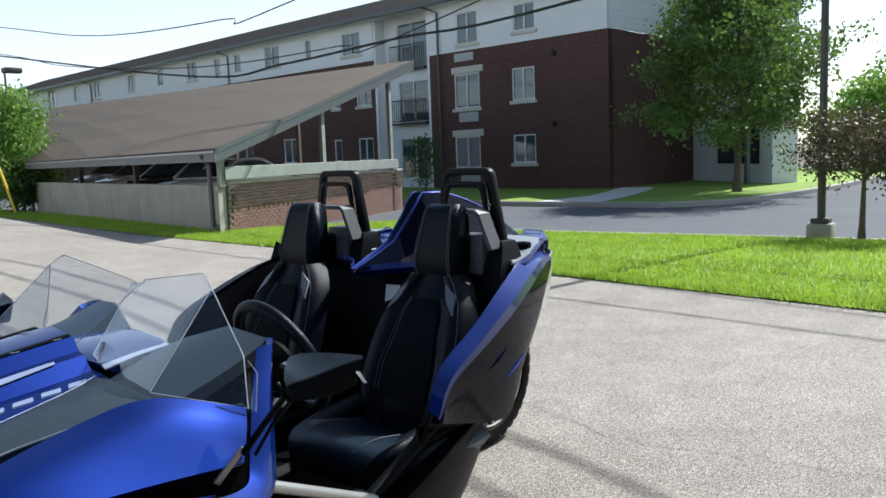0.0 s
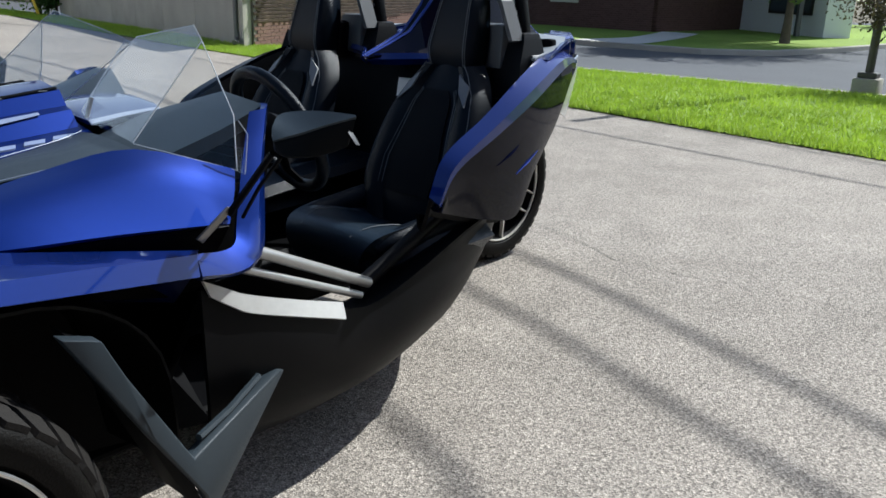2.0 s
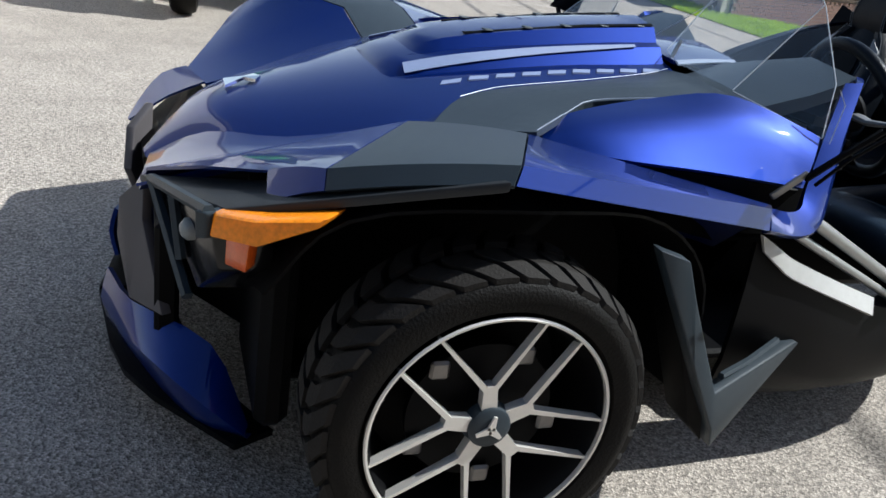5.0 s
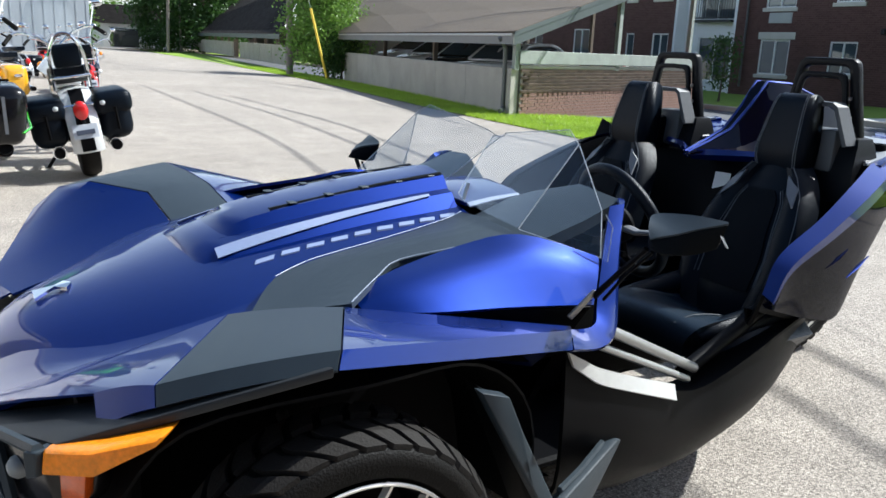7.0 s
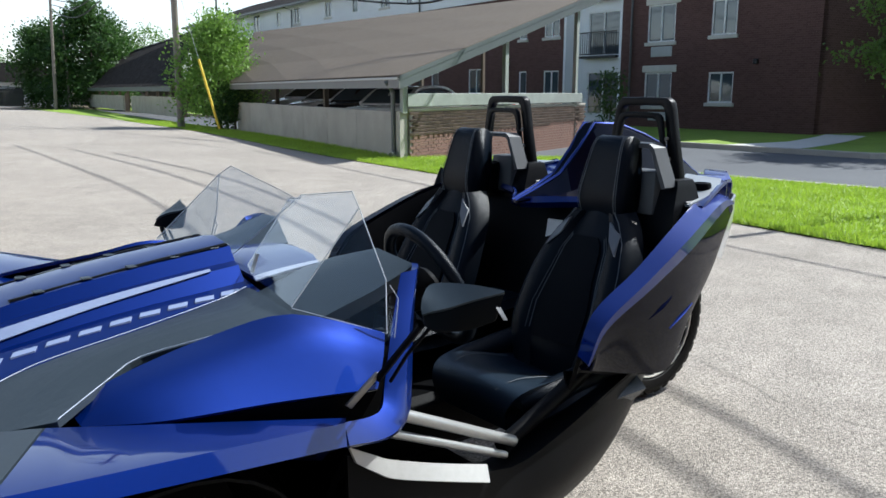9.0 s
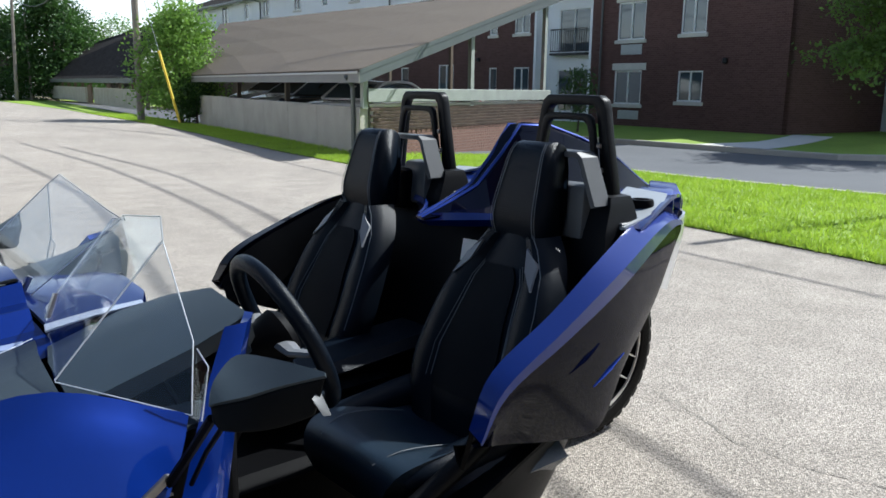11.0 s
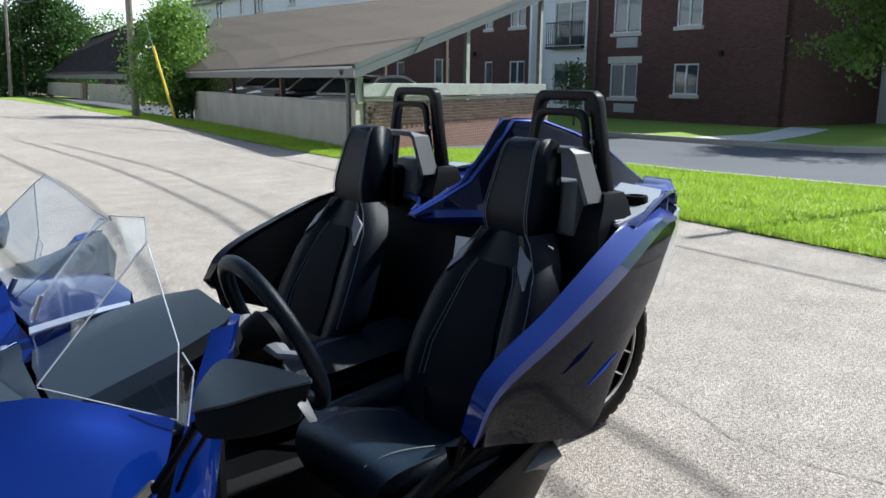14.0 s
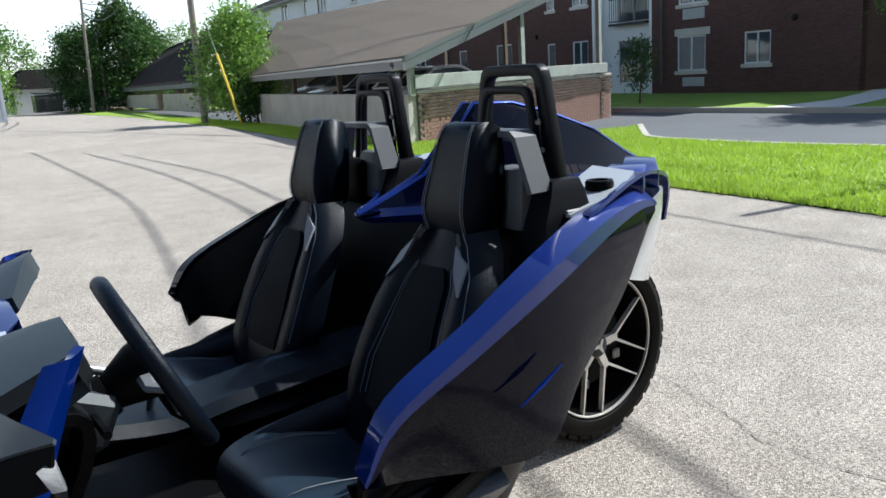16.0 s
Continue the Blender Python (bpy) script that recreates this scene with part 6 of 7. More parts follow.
def tread_mesh(c, r, w, n, lean):
    """Slanted tread blocks round the tyre."""
    bm = bmesh.new()
    h = w / 2
    for k in range(n):
        for sg in (-1, 1):
            rows = []
            for i in range(4):
                u = i / 3
                y = sg * h * (0.12 + 0.83 * u)
                a0 = 2 * math.pi * (k + (0.5 if sg > 0 else 0)) / n + lean * u * u
                a1 = a0 + 2 * math.pi / n * 0.72
                rad = r + 0.009 - (0.016 * max(0, u - 0.66) * 3)
                rows.append([(c[0] + math.cos(a) * rr_, c[1] + y, c[2] + math.sin(a) * rr_) for a in (a0, (a0 + a1) / 2, a1) for rr_ in (rad,)])
            vs = [[bm.verts.new(p) for p in row] for row in rows]
            lo = [[bm.verts.new((c[0] + (p.co.x - c[0]) * 0.965, p.co.y, c[2] + (p.co.z - c[2]) * 0.965)) for p in row] for row in vs]
            for i in range(3):
                for j in range(2):
                    bm.faces.new((vs[i][j], vs[i][j + 1], vs[i + 1][j + 1], vs[i + 1][j]))
                for g in (0, 2):
                    bm.faces.new((vs[i][g], vs[i + 1][g], lo[i + 1][g], lo[i][g]))
            for i in (0, 3):
                for j in range(2):
                    bm.faces.new((vs[i][j], lo[i][j], lo[i][j + 1], vs[i][j + 1]))
    bmesh.ops.recalc_face_normals(bm, faces=bm.faces)
    return bm


def road_wheel(c, r, rr, w, out, face, turn):
    """out is +1 where the wheel's face looks to the near side."""
    c = Vector(c)
    wh = part("wheel", tyre_mesh(c, r, rr, w, 0), M["rubber"], car, "black tyre on machined five-spoke alloy wheel", 40)
    part("tread", tread_mesh(c, r, w, 34, 0.22), M["tread"], wh, "", 30)
    bm = bmesh.new()
    h = w / 2 * 0.8
    revolve(bm, [(rr + 0.003, face + 0.003), (rr, face + 0.006), (rr - 0.004, face + 0.005), (rr - 0.005, face - 0.006)], c, (0, out, 0), 72)
    bmesh.ops.recalc_face_normals(bm, faces=bm.faces)
    rim = part("rim", bm, M["alloy"], wh, "machined alloy rim lip", 40)
    bm = bmesh.new()
    revolve(bm, [(rr - 0.007, face - 0.002), (rr - 0.018, face - 0.03), (rr - 0.035, -h), (0.10, -h), (0.0, -h)], c, (0, out, 0), 60)
    bmesh.ops.recalc_face_normals(bm, faces=bm.faces)
    part("barrel", bm, M["rim_black"], wh, "", 40)
    bm = bmesh.new()
    revolve(bm, [(0.0, face - 0.06), (rr * 0.62, face - 0.06), (rr * 0.62, face - 0.075), (0.0, face - 0.075)], c, (0, out, 0), 40)
    bmesh.ops.recalc_face_normals(bm, faces=bm.faces)
    part("brake_disc", bm, M["rim_black"], wh, "", 30)
    for k in range(5):
        a = radians(turn + 72 * k + 36)
        q = c + Vector((math.cos(a) * rr * 0.60, out * (face - 0.05), math.sin(a) * rr * 0.60))
        part("caliper_bolt", block((q.x - 0.018, q.y - 0.006, q.z - 0.018), (q.x + 0.018, q.y + 0.006, q.z + 0.018), bevel=0.005), M["disc"], wh)
    for k in range(5):
        a = radians(turn + 72 * k)
        d, n = Vector((math.cos(a), 0, math.sin(a))), Vector((-math.sin(a), 0, math.cos(a)))
        o = Vector((0, out, 0))

        hubp, node = c + d * 0.03, c + d * (rr * 0.36)
        lift = lambda p: p + o * (face - 0.014 * (1 - (p - c).length / rr))
        stem = [hubp + n * 0.015, node + n * 0.013 - d * 0.006, node + d * 0.006 + n * 0.006, node + d * 0.006 - n * 0.006, node - n * 0.013 - d * 0.006, hubp - n * 0.015]
        sp = part("spoke", prism([lift(p) for p in stem], o * -0.02), M["alloy"], rim, "", 30)
        for sg in (1, -1):
            e = c + (d * math.cos(radians(25)) + n * sg * math.sin(radians(25))) * (rr - 0.005)
            ad = (e - node).normalized()
            an = o.cross(ad).normalized()
            st_ = node - d * 0.008 + n * sg * 0.004
            part("arm", prism([lift(p) for p in (st_ + an * 0.0052, e + an * 0.0027, e - an * 0.0027, st_ - an * 0.0052)], o * -0.018), M["alloy"], sp, "", 30)
    bm = bmesh.new()
    revolve(bm, [(0.0, face - 0.004), (0.034, face - 0.004), (0.040, face - 0.008), (0.045, face - 0.03)], c, (0, out, 0), 30)
    bmesh.ops.recalc_face_normals(bm, faces=bm.faces)
    part("centre_cap", bm, M["grey"], wh, "grey centre cap with bright three-armed mark", 40)
    for k in range(3):
        a = radians(turn + 18 + 120 * k)
        d, n = Vector((math.cos(a), 0, math.sin(a))), Vector((-math.sin(a), 0, math.cos(a)))
        o = Vector((0, out, 0))
        part("cap_mark", prism([c + n * 0.008 + o * (face - 0.003), c + d * 0.028 + n * 0.003 + o * (face - 0.003), c + d * 0.028 - n * 0.003 + o * (face - 0.003), c - n * 0.008 + o * (face - 0.003)], o * 0.004), M["alloy"], wh)
    return wh


road_wheel((2.676, 0.885, 0.318), 0.307, 0.226, 0.19, 1, 0.09, 82)
road_wheel((2.60, -0.82, 0.318), 0.307, 0.226, 0.19, -1, 0.09, 60)
road_wheel((0.015, -0.065, 0.343), 0.335, 0.25, 0.24, 1, 0.11, 100)
part("swing_arm", bar([(0.62, -0.20, 0.30), (0.3, -0.20, 0.31), (0.0, -0.19, 0.345)], 0.035, 8), M["black"], car, "", 60)


# ---- trees and shrubs ----
def leaf_mesh(name, centres, spread, count, size, mat, parent, seed, droop=0.2, label=""):
    """Many small folded leaves scattered round the twig ends."""
    rng = np.random.default_rng(seed)
    c = np.array(centres, float)
    pick = rng.integers(0, len(c), count)
    p = c[pick] + rng.normal(0, 1, (count, 3)) * np.array([spread, spread, spread * 0.75])
    d = rng.normal(0, 1, (count, 3))
    d[:, 2] -= droop
    d /= np.linalg.norm(d, axis=1)[:, None]
    s = np.cross(d, rng.normal(0, 1, (count, 3)))
    s /= np.linalg.norm(s, axis=1)[:, None]
    ln = size * rng.uniform(0.6, 1.3, count)[:, None]
    v = np.stack([p, p + d * ln * 0.5 + s * ln * 0.28, p + d * ln, p + d * ln * 0.5 - s * ln * 0.28], 1).reshape(-1, 3)
    f = np.arange(count * 4).reshape(-1, 4)
    me = bpy.data.meshes.new(name)
    me.from_pydata(v.tolist(), [], f.tolist())
    me.materials.append(mat)
    ob = new(name, me)
    if parent is not None:
        ob.parent = parent
        ob.matrix_parent_inverse = parent.matrix_world.inverted()
    if label:
        ob["label"] = label
    return ob


def tree(at, height, crown_w, crown_lo, trunk_r, mat, label, seed, leaves, size, limbs=16, shape=1.0, spread=0.35, name="tree", lean=0.0, twigs=5, wide=0.55):
    rng = random.Random(seed)
    at = Vector(at)
    tr = thing(name, at, label, name.replace("_", " "))
    top = at + Vector((lean, lean * 0.4, height * 0.92))
    mid = at.lerp(top, 0.5) + Vector((rng.uniform(-1, 1), rng.uniform(-1, 1), 0)) * height * 0.02
    line = curve([at - Vector((0, 0, 0.1)), mid, top], 5)
    bm = bmesh.new()
    tube(bm, line, [trunk_r * (1.25 if i == 0 else 1 - 0.88 * i / (len(line) - 1)) for i in range(len(line))], 9)
    ends = [top]
    lb = bmesh.new()
    for k in range(limbs):
        t = crown_lo / height + (0.97 - crown_lo / height) * ((k + rng.random()) / limbs)
        p = at.lerp(top, min(t * 1.02, 1) * 0.95) if t < 1 else top
        a = k * 2.4 + rng.uniform(-0.5, 0.5)
        rel = (t - crown_lo / height) / (1 - crown_lo / height)
        reach = crown_w * (wide + (1 - wide) * math.sin(math.pi * min(1, rel ** shape * 0.9 + 0.18))) * rng.uniform(0.6, 1.05) * (1 - 0.55 * max(0, rel - 0.55))
        q = p + Vector((math.cos(a) * reach, math.sin(a) * reach, rng.uniform(0.05, 0.35) * reach))
        m_ = p.lerp(q, 0.5) + Vector((0, 0, 0.12 * reach))
        ln = curve([p, m_, q], 3)
        r0 = trunk_r * 0.38 * (1 - 0.6 * rel)
        tube(lb, ln, [r0 * (1 - 0.85 * i / (len(ln) - 1)) for i in range(len(ln))], 5)
        ends += [q, m_.lerp(q, 0.5), m_]
        for j in range(twigs):
            e = m_.lerp(q, rng.uniform(0.1, 1)) + Vector((rng.gauss(0, 1), rng.gauss(0, 1), rng.gauss(0, 0.6))) * reach * 0.24
            tube(lb, [m_.lerp(q, rng.uniform(0.1, 0.8)), e], [r0 * 0.22, r0 * 0.06], 4)
            ends.append(e)
    part("trunk", bm, M["bark"], tr, "", 60)
    part("branchwork", lb, M["bark"], tr, "", 60)
    leaf_mesh("crown", ends, spread, leaves, size, M[mat], tr, seed)
    return tr


tree((-22.5, -6.25, -0.1), 7.8, 2.9, 1.7, 0.13, "leaf_mid", "broad honey locust with feathery green leaves on the building lawn", 3, 30000, 0.15, 40, 1.0, 0.26, twigs=7)
tree((-10.12, -0.35, 0.0), 1.75, 1.20, 0.75, 0.05, "leaf_purple", "small round bronze-leaved tree with bare lower branches", 5, 9000, 0.06, 26, 0.8, 0.10, name="ornamental_tree", wide=0.8)
tree((-19.4, -16.3, -0.1), 2.3, 0.55, 0.6, 0.04, "leaf_dark", "small thin tree beside the brick wall", 8, 1200, 0.11, 12, 1.0, 0.16)
tree((-10.0, -27.3, 0.0), 4.3, 1.35, 0.5, 0.08, "leaf_light", "tall bright green shrub against the concrete wall", 11, 12000, 0.14, 34, 1.0, 0.32, name="shrub", wide=0.75)
tree((-10.3, -26.6, 0.0), 1.6, 0.75, 0.1, 0.05, "leaf_dark", "dark ivy shrub at the foot of the wall", 12, 3500, 0.12, 16, 1.0, 0.2, name="shrub", wide=0.9)
far_trees = [(-18.2, -72, 9.6, 3.6, 0.4, "leaf_dark", 16000), (-15.5, -76, 7.6, 2.8, 0.5, "leaf_dark", 11000), (-21.5, -78, 8.0, 3.0, 0.8, "leaf_dark", 9000), (-12, -92, 9, 4.0, 1.0, "leaf", 4200), (-6, -96, 10, 4.4, 1.0, "leaf", 4200), (1, -94, 9, 4, 1.0, "leaf_light", 4200), (8, -98, 10, 4.5, 1.0, "leaf", 4200), (15, -95, 9, 4.2, 1.0, "leaf", 4200), (-9, -84, 5.0, 2.4, 0.4, "leaf_light", 3200), (-27, -96, 9.5, 4, 1.0, "leaf", 4200), (-34, -104, 10, 4.5, 1.0, "leaf", 4200),
             (-47, 4, 8.5, 3.6, 1.2, "leaf_light", 4200), (-52, 10, 8, 3.5, 1.0, "leaf", 4200), (-44, 14, 7.5, 3.2, 1.0, "leaf_light", 4200), (-56, 0, 8.0, 3.6, 1.0, "leaf_light", 4200), (-40, 20, 8, 3.5, 1.0, "leaf", 4200), (-38, 0.5, 3.0, 1.6, 0.3, "leaf_light", 2400), (-44.3, -6.4, 5.0, 2.6, 0.6, "leaf_light", 4200), (-56, -6.8, 7.5, 3.2, 0.8, "leaf_light", 4200), (-60, -3.0, 8.5, 3.6, 0.8, "leaf_light", 4200)]
for k, (x, y, h, w, lo, mt, n) in enumerate(far_trees):
    tagged(tree((x, y, -0.3), h, w, lo, 0.16, mt, "leafy green tree in the distance", 40 + k, n, 0.30, 20, 1.0, 0.55), group="distant trees")


# ---- grass blades on the lawn, nearest the road ----
def blades(name, region, count, h, seed, label, parent_z=0.012):
    rng = np.random.default_rng(seed)
    pts = []
    while len(pts) < count:
        y = rng.uniform(region[0], region[1])
        u = rng.random() ** region[2]
        x0, x1 = edge_x(y) + 0.03, (back_x(y) if y > -10.95 else wall_x(y)) + 0.02
        pts.append((x0 + (x1 - x0) * u - 0.05 * rng.random(), y))
    p = np.array(pts)
    z = np.array([dip(x, y) for x, y in p]) + parent_z
    a = rng.uniform(0, 2 * np.pi, count)
    ln = h * rng.uniform(0.5, 1.5, count)
    w = 0.006 * rng.uniform(0.7, 1.6, count) * (h / 0.05)
    lean = rng.normal(0, 0.5, (count, 2)) * ln[:, None]
    s = np.stack([np.cos(a), np.sin(a)], 1) * w[:, None]
    v = np.zeros((count, 3, 3))
    v[:, 0, :2], v[:, 1, :2], v[:, 2, :2] = p - s, p + s, p + lean
    v[:, 0, 2] = v[:, 1, 2] = z - 0.005
    v[:, 2, 2] = z + ln
    me = bpy.data.meshes.new(name)
    me.from_pydata(v.reshape(-1, 3).tolist(), [], np.arange(count * 3).reshape(-1, 3).tolist())
    me.materials.append(M["blade"])
    return tagged(new(name, me), label, "grass", kind="stuff")


M["blade"] = leaf_material("grass blades", (0.33, 0.45, 0.045), (0.17, 0.27, 0.025))
blades("grass", (-11, 5, 1.5), 90000, 0.05, 21, "short bright green grass blades of the lawn")
blades("verge_grass", (-40, -11, 1.0), 26000, 0.06, 22, "short green grass blades along the wall")


# ---- poles and cables ----
def pole(at, top, r0, r1, mat, label, name="utility_pole"):
    p = thing(name, at, label, name.replace("_", " "))
    part("shaft", bar([Vector(at) - Vector((0, 0, 0.3)), Vector(at).lerp(Vector(top), 0.5), top], [r0, (r0 + r1) / 2, r1], 14), M[mat], p, "", 60)
    return p


up = pole((-9.0, -28.6, 0), (-9.0, -28.6, 8.6), 0.14, 0.10, "pole_wood", "grey weathered timber utility pole in the verge")
part("crossarm", block((-9.08, -29.6, 8.0), (-8.92, -27.6, 8.12), bevel=0.01), M["pole_wood"], up)
pole((-14.6, -70.0, 0), (-14.9, -70.0, 9.0), 0.14, 0.10, "pole_wood", "distant grey utility pole leaning slightly")
pole((-16.2, -72.0, 0), (-16.2, -72.0, 7.0), 0.10, 0.08, "pole_wood", "distant thin utility pole")
guy = thing("guy_wire", (-9.35, -26.9, 0), "steel guy wire with a yellow plastic guard", "guy wire")
g0, g1 = Vector((-8.35, -24.7, 0)), Vector((-8.95, -28.4, 6.3))
g0 = Vector((-9.05, -25.2, 0))
g1 = Vector((-8.3, -27.2, 6.2))
gd = (g1 - g0).normalized()
part("wire", bar([g0, g1], 0.008, 6), M["steel"], guy)
part("guard", bar([g0, g0 + gd * 2.55], 0.045, 10), M["yellow_guard"], guy, "yellow plastic guard", 60)
lp = pole((-10.3, -0.95, 0.0), (-10.25, -0.93, 6.5), 0.062, 0.05, "pole_steel", "dark brown steel lamp post on a concrete foot", "lamp_post")
part("foot", block((-10.48, -1.13, -0.2), (-10.12, -0.77, 0.10), bevel=0.03, seg=2), M["concrete"], lp, "concrete foot", 40)
part("base_plate", block((-10.43, -1.08, 0.101), (-10.17, -0.82, 0.18), bevel=0.015), M["pole_steel"], lp)
al = pole((-15.2, -38.9, 0), (-15.2, -38.9, 6.1), 0.06, 0.05, "pole_steel", "tall area light behind the carport", "area_light")
part("head", block((-15.9, -39.05, 6.05), (-15.1, -38.5, 6.3), bevel=0.05, seg=2), M["pole_steel"], al, "", 40)


def cable(pts, r, label):
    ob = tagged(link_mesh("overhead_cable", bar(curve(pts, 6), r, 6), M["cable"]), label, "cable")
    return ob


cable([(-10, -47, 8.4), (-10, -28.0, 5.4), (-10, -16.3, 3.64), (-10, -12.8, 3.62), (-10, -9.2, 3.80), (-10, -4.4, 4.02), (-10, 14, 6.0)], 0.028, "thick black overhead cable sagging along the road")
cable([(-10, -47, 8.6), (-10, -27.8, 5.45), (-10, -22.8, 4.52), (-10, -16.2, 3.87), (-10, -10.9, 3.83), (-10, -8.0, 4.06), (-10, 14, 9.0)], 0.014, "thin black overhead cable along the road")
cable([(-10, -47, 9.6), (-10, -27.7, 6.34), (-10, -21, 5.24), (-10, -14.9, 4.93), (-10, -11.9, 5.07), (-10, 12, 8.5)], 0.016, "black overhead cable above the carport")
for dz in (0.0, 0.5, 0.9):
    cable([(-9.0, -28.6, 7.6 + dz), (-11.2, -48, 5.6 + dz * 1.1), (-14.8, -70, 7.6 + dz)], 0.03, "overhead cable between the far poles")
# cables high over the road, whose shadows lie across it
for line in ([(-1.5, -20.0), (-0.85, -10.8), (-0.5, -7.6), (0.05, -4.8), (0.52, -2.8), (1.41, 0.72), (1.66, 1.38), (2.7, 5.0)], [(-2.2, -17.5), (-1.94, -11.6), (-1.45, -7.4), (-0.94, -4.7), (0.44, 0.25), (0.61, 0.82), (0.85, 1.53), (1.9, 5.0)], [(-2.6, -16.0), (-2.4, -10.3), (-1.96, -7.4), (-1.5, -5.1), (-0.13, 0.0), (0.10, 0.77), (0.48, 1.82), (1.5, 5.0)]):
    lift = SUN_DIR * (7.6 / SUN_DIR.z)
    cable([Vector((x, y, 0)) + lift for x, y in line], 0.021, "black overhead cable high above the road")


# ---- second carport, sheds and yard at the end of the road ----
def yard_carport():
    o = thing("carport", (-13.5, -45, 0), "far carport with grey brown shingle roof above a concrete wall", "carport")
    a, b = Vector((-12.7, -38.5, 0)), Vector((-20.6, -90, 0))
    d = (b - a).normalized()
    n = Vector((d.y, -d.x, 0))
    if n.x > 0:
        n = -n
    L = (b - a).length
    q = [a + n * -0.3 + Vector((0, 0, 1.55)), b + n * -0.3 + Vector((0, 0, 1.55)), Vector((-27.0, -95, 5.0)), Vector((-17.2, -46, 5.0))]
    bm = prism(q, (0, 0, -0.12))
    with_uv(bm, d, n, a)
    part("roof", bm, M["shingle"], o, "grey brown asphalt shingles")
    part("fascia", prism([q[0] - n * 0.02, q[1] - n * 0.02, q[1] - n * 0.02 - Vector((0, 0, 0.25)), q[0] - n * 0.02 - Vector((0, 0, 0.25))], n * 0.03), M["trim"], o)
    k = 0
    s = 0.0
    while s < L - 3:
        if 13.0 < s < 16.5:
            s += 1.6
            continue
        p = a + d * s
        part("wall_panel", prism([p, p + d * 3.3, p + d * 3.3 + Vector((0, 0, 1.0)), p + Vector((0, 0, 1.0))], n * 0.18), M["concrete"], o, "concrete wall panel")
        part("post", prism([p + n * 0.3, p + n * 0.3 + d * 0.16, p + n * 0.3 + d * 0.16 + Vector((0, 0, 1.8)), p + n * 0.3 + Vector((0, 0, 1.8))], n * 0.16), M["timber"], o)
        s += 3.36
    p = a + d * 14.2
    gate = part("gate", prism([p, p + d * 1.5, p + d * 1.5 + Vector((0, 0, 1.15)), p + Vector((0, 0, 1.15))], n * 0.06), M["gate_brown"], o, "brown boarded gate")
    part("back", prism([a + n * 7, b + n * 7, b + n * 7 + Vector((0, 0, 1.5)), a + n * 7 + Vector((0, 0, 3.4))], n * 0.1), M["timber"], o)


yard_carport()


def ribbed_shed(name, a, b, z, depth, mat, label, ribs, doors=()):
    """A sheet metal building along a line, with upstanding ribs."""
    a, b = Vector((*a, -0.05)), Vector((*b, -0.05))
    d = (b - a).normalized()
    n = Vector((d.y, -d.x, 0)) * depth
    sh = thing(name, a, label, "metal building")
    part("wall", prism([a, b, b + Vector((0, 0, z)), a + Vector((0, 0, z))], n), M[mat], sh)
    L = (b - a).length
    k = 0.15
    o = n.normalized() * -0.025
    while k < L:
        p = a + d * k
        part("rib", prism([p, p + d * 0.05, p + d * 0.05 + Vector((0, 0, z)), p + Vector((0, 0, z))], o), M[mat], sh)
        k += ribs
    for s in doors:
        p = a + d * s + o * 1.3
        part("door_trim", prism([p, p + d * 0.16, p + d * 0.16 + Vector((0, 0, z)), p + Vector((0, 0, z))], o * 0.5), M["red_paint"], sh, "dull red door trim")
    part("roof", prism([a + Vector((0, 0, z)) - n * 0.02, b + Vector((0, 0, z)) - n * 0.02, b + n + Vector((0, 0, z + 1.0)), a + n + Vector((0, 0, z + 1.0))], (0, 0, 0.12)), M["shed_grey"], sh)


ribbed_shed("white_shed", (3.2, -36.0), (6.4, -3.0), 4.2, 9.0, "shed_white", "white ribbed metal building behind parked motorcycles", 0.75, (8.0, 12.5))
ribbed_shed("grey_shed", (-5.6, -52.0), (6.0, -50.0), 5.0, 12.0, "shed_grey", "grey ribbed metal building at the end of the yard", 0.6)
far_house = thing("far_house", (-15, -86, 0), "low distant house with shingle roof beyond the yard", "house")
part("wall", block((-19, -90, -0.2), (-11, -84, 2.2)), M["siding"], far_house)
part("roof", prism([(-19.5, -83.6, 2.1), (-10.5, -83.6, 2.1), (-12.5, -87, 4.0), (-17.5, -87, 4.0)], (0, -3.5, 0)), M["shingle"], far_house)
dump = thing("waste_container", (-11.8, -74, 0), "dark blue steel waste container at the end of the road", "waste container")
part("body", block((-13.0, -75, 0.05), (-10.9, -73.4, 1.5), bevel=0.04), M["dark_paint"], dump)
part("lid", prism([(-13.05, -75.05, 1.5), (-10.85, -75.05, 1.7), (-10.85, -73.35, 1.55), (-13.05, -73.35, 1.5)], (0, 0, 0.06)), M["dark_paint"], dump)


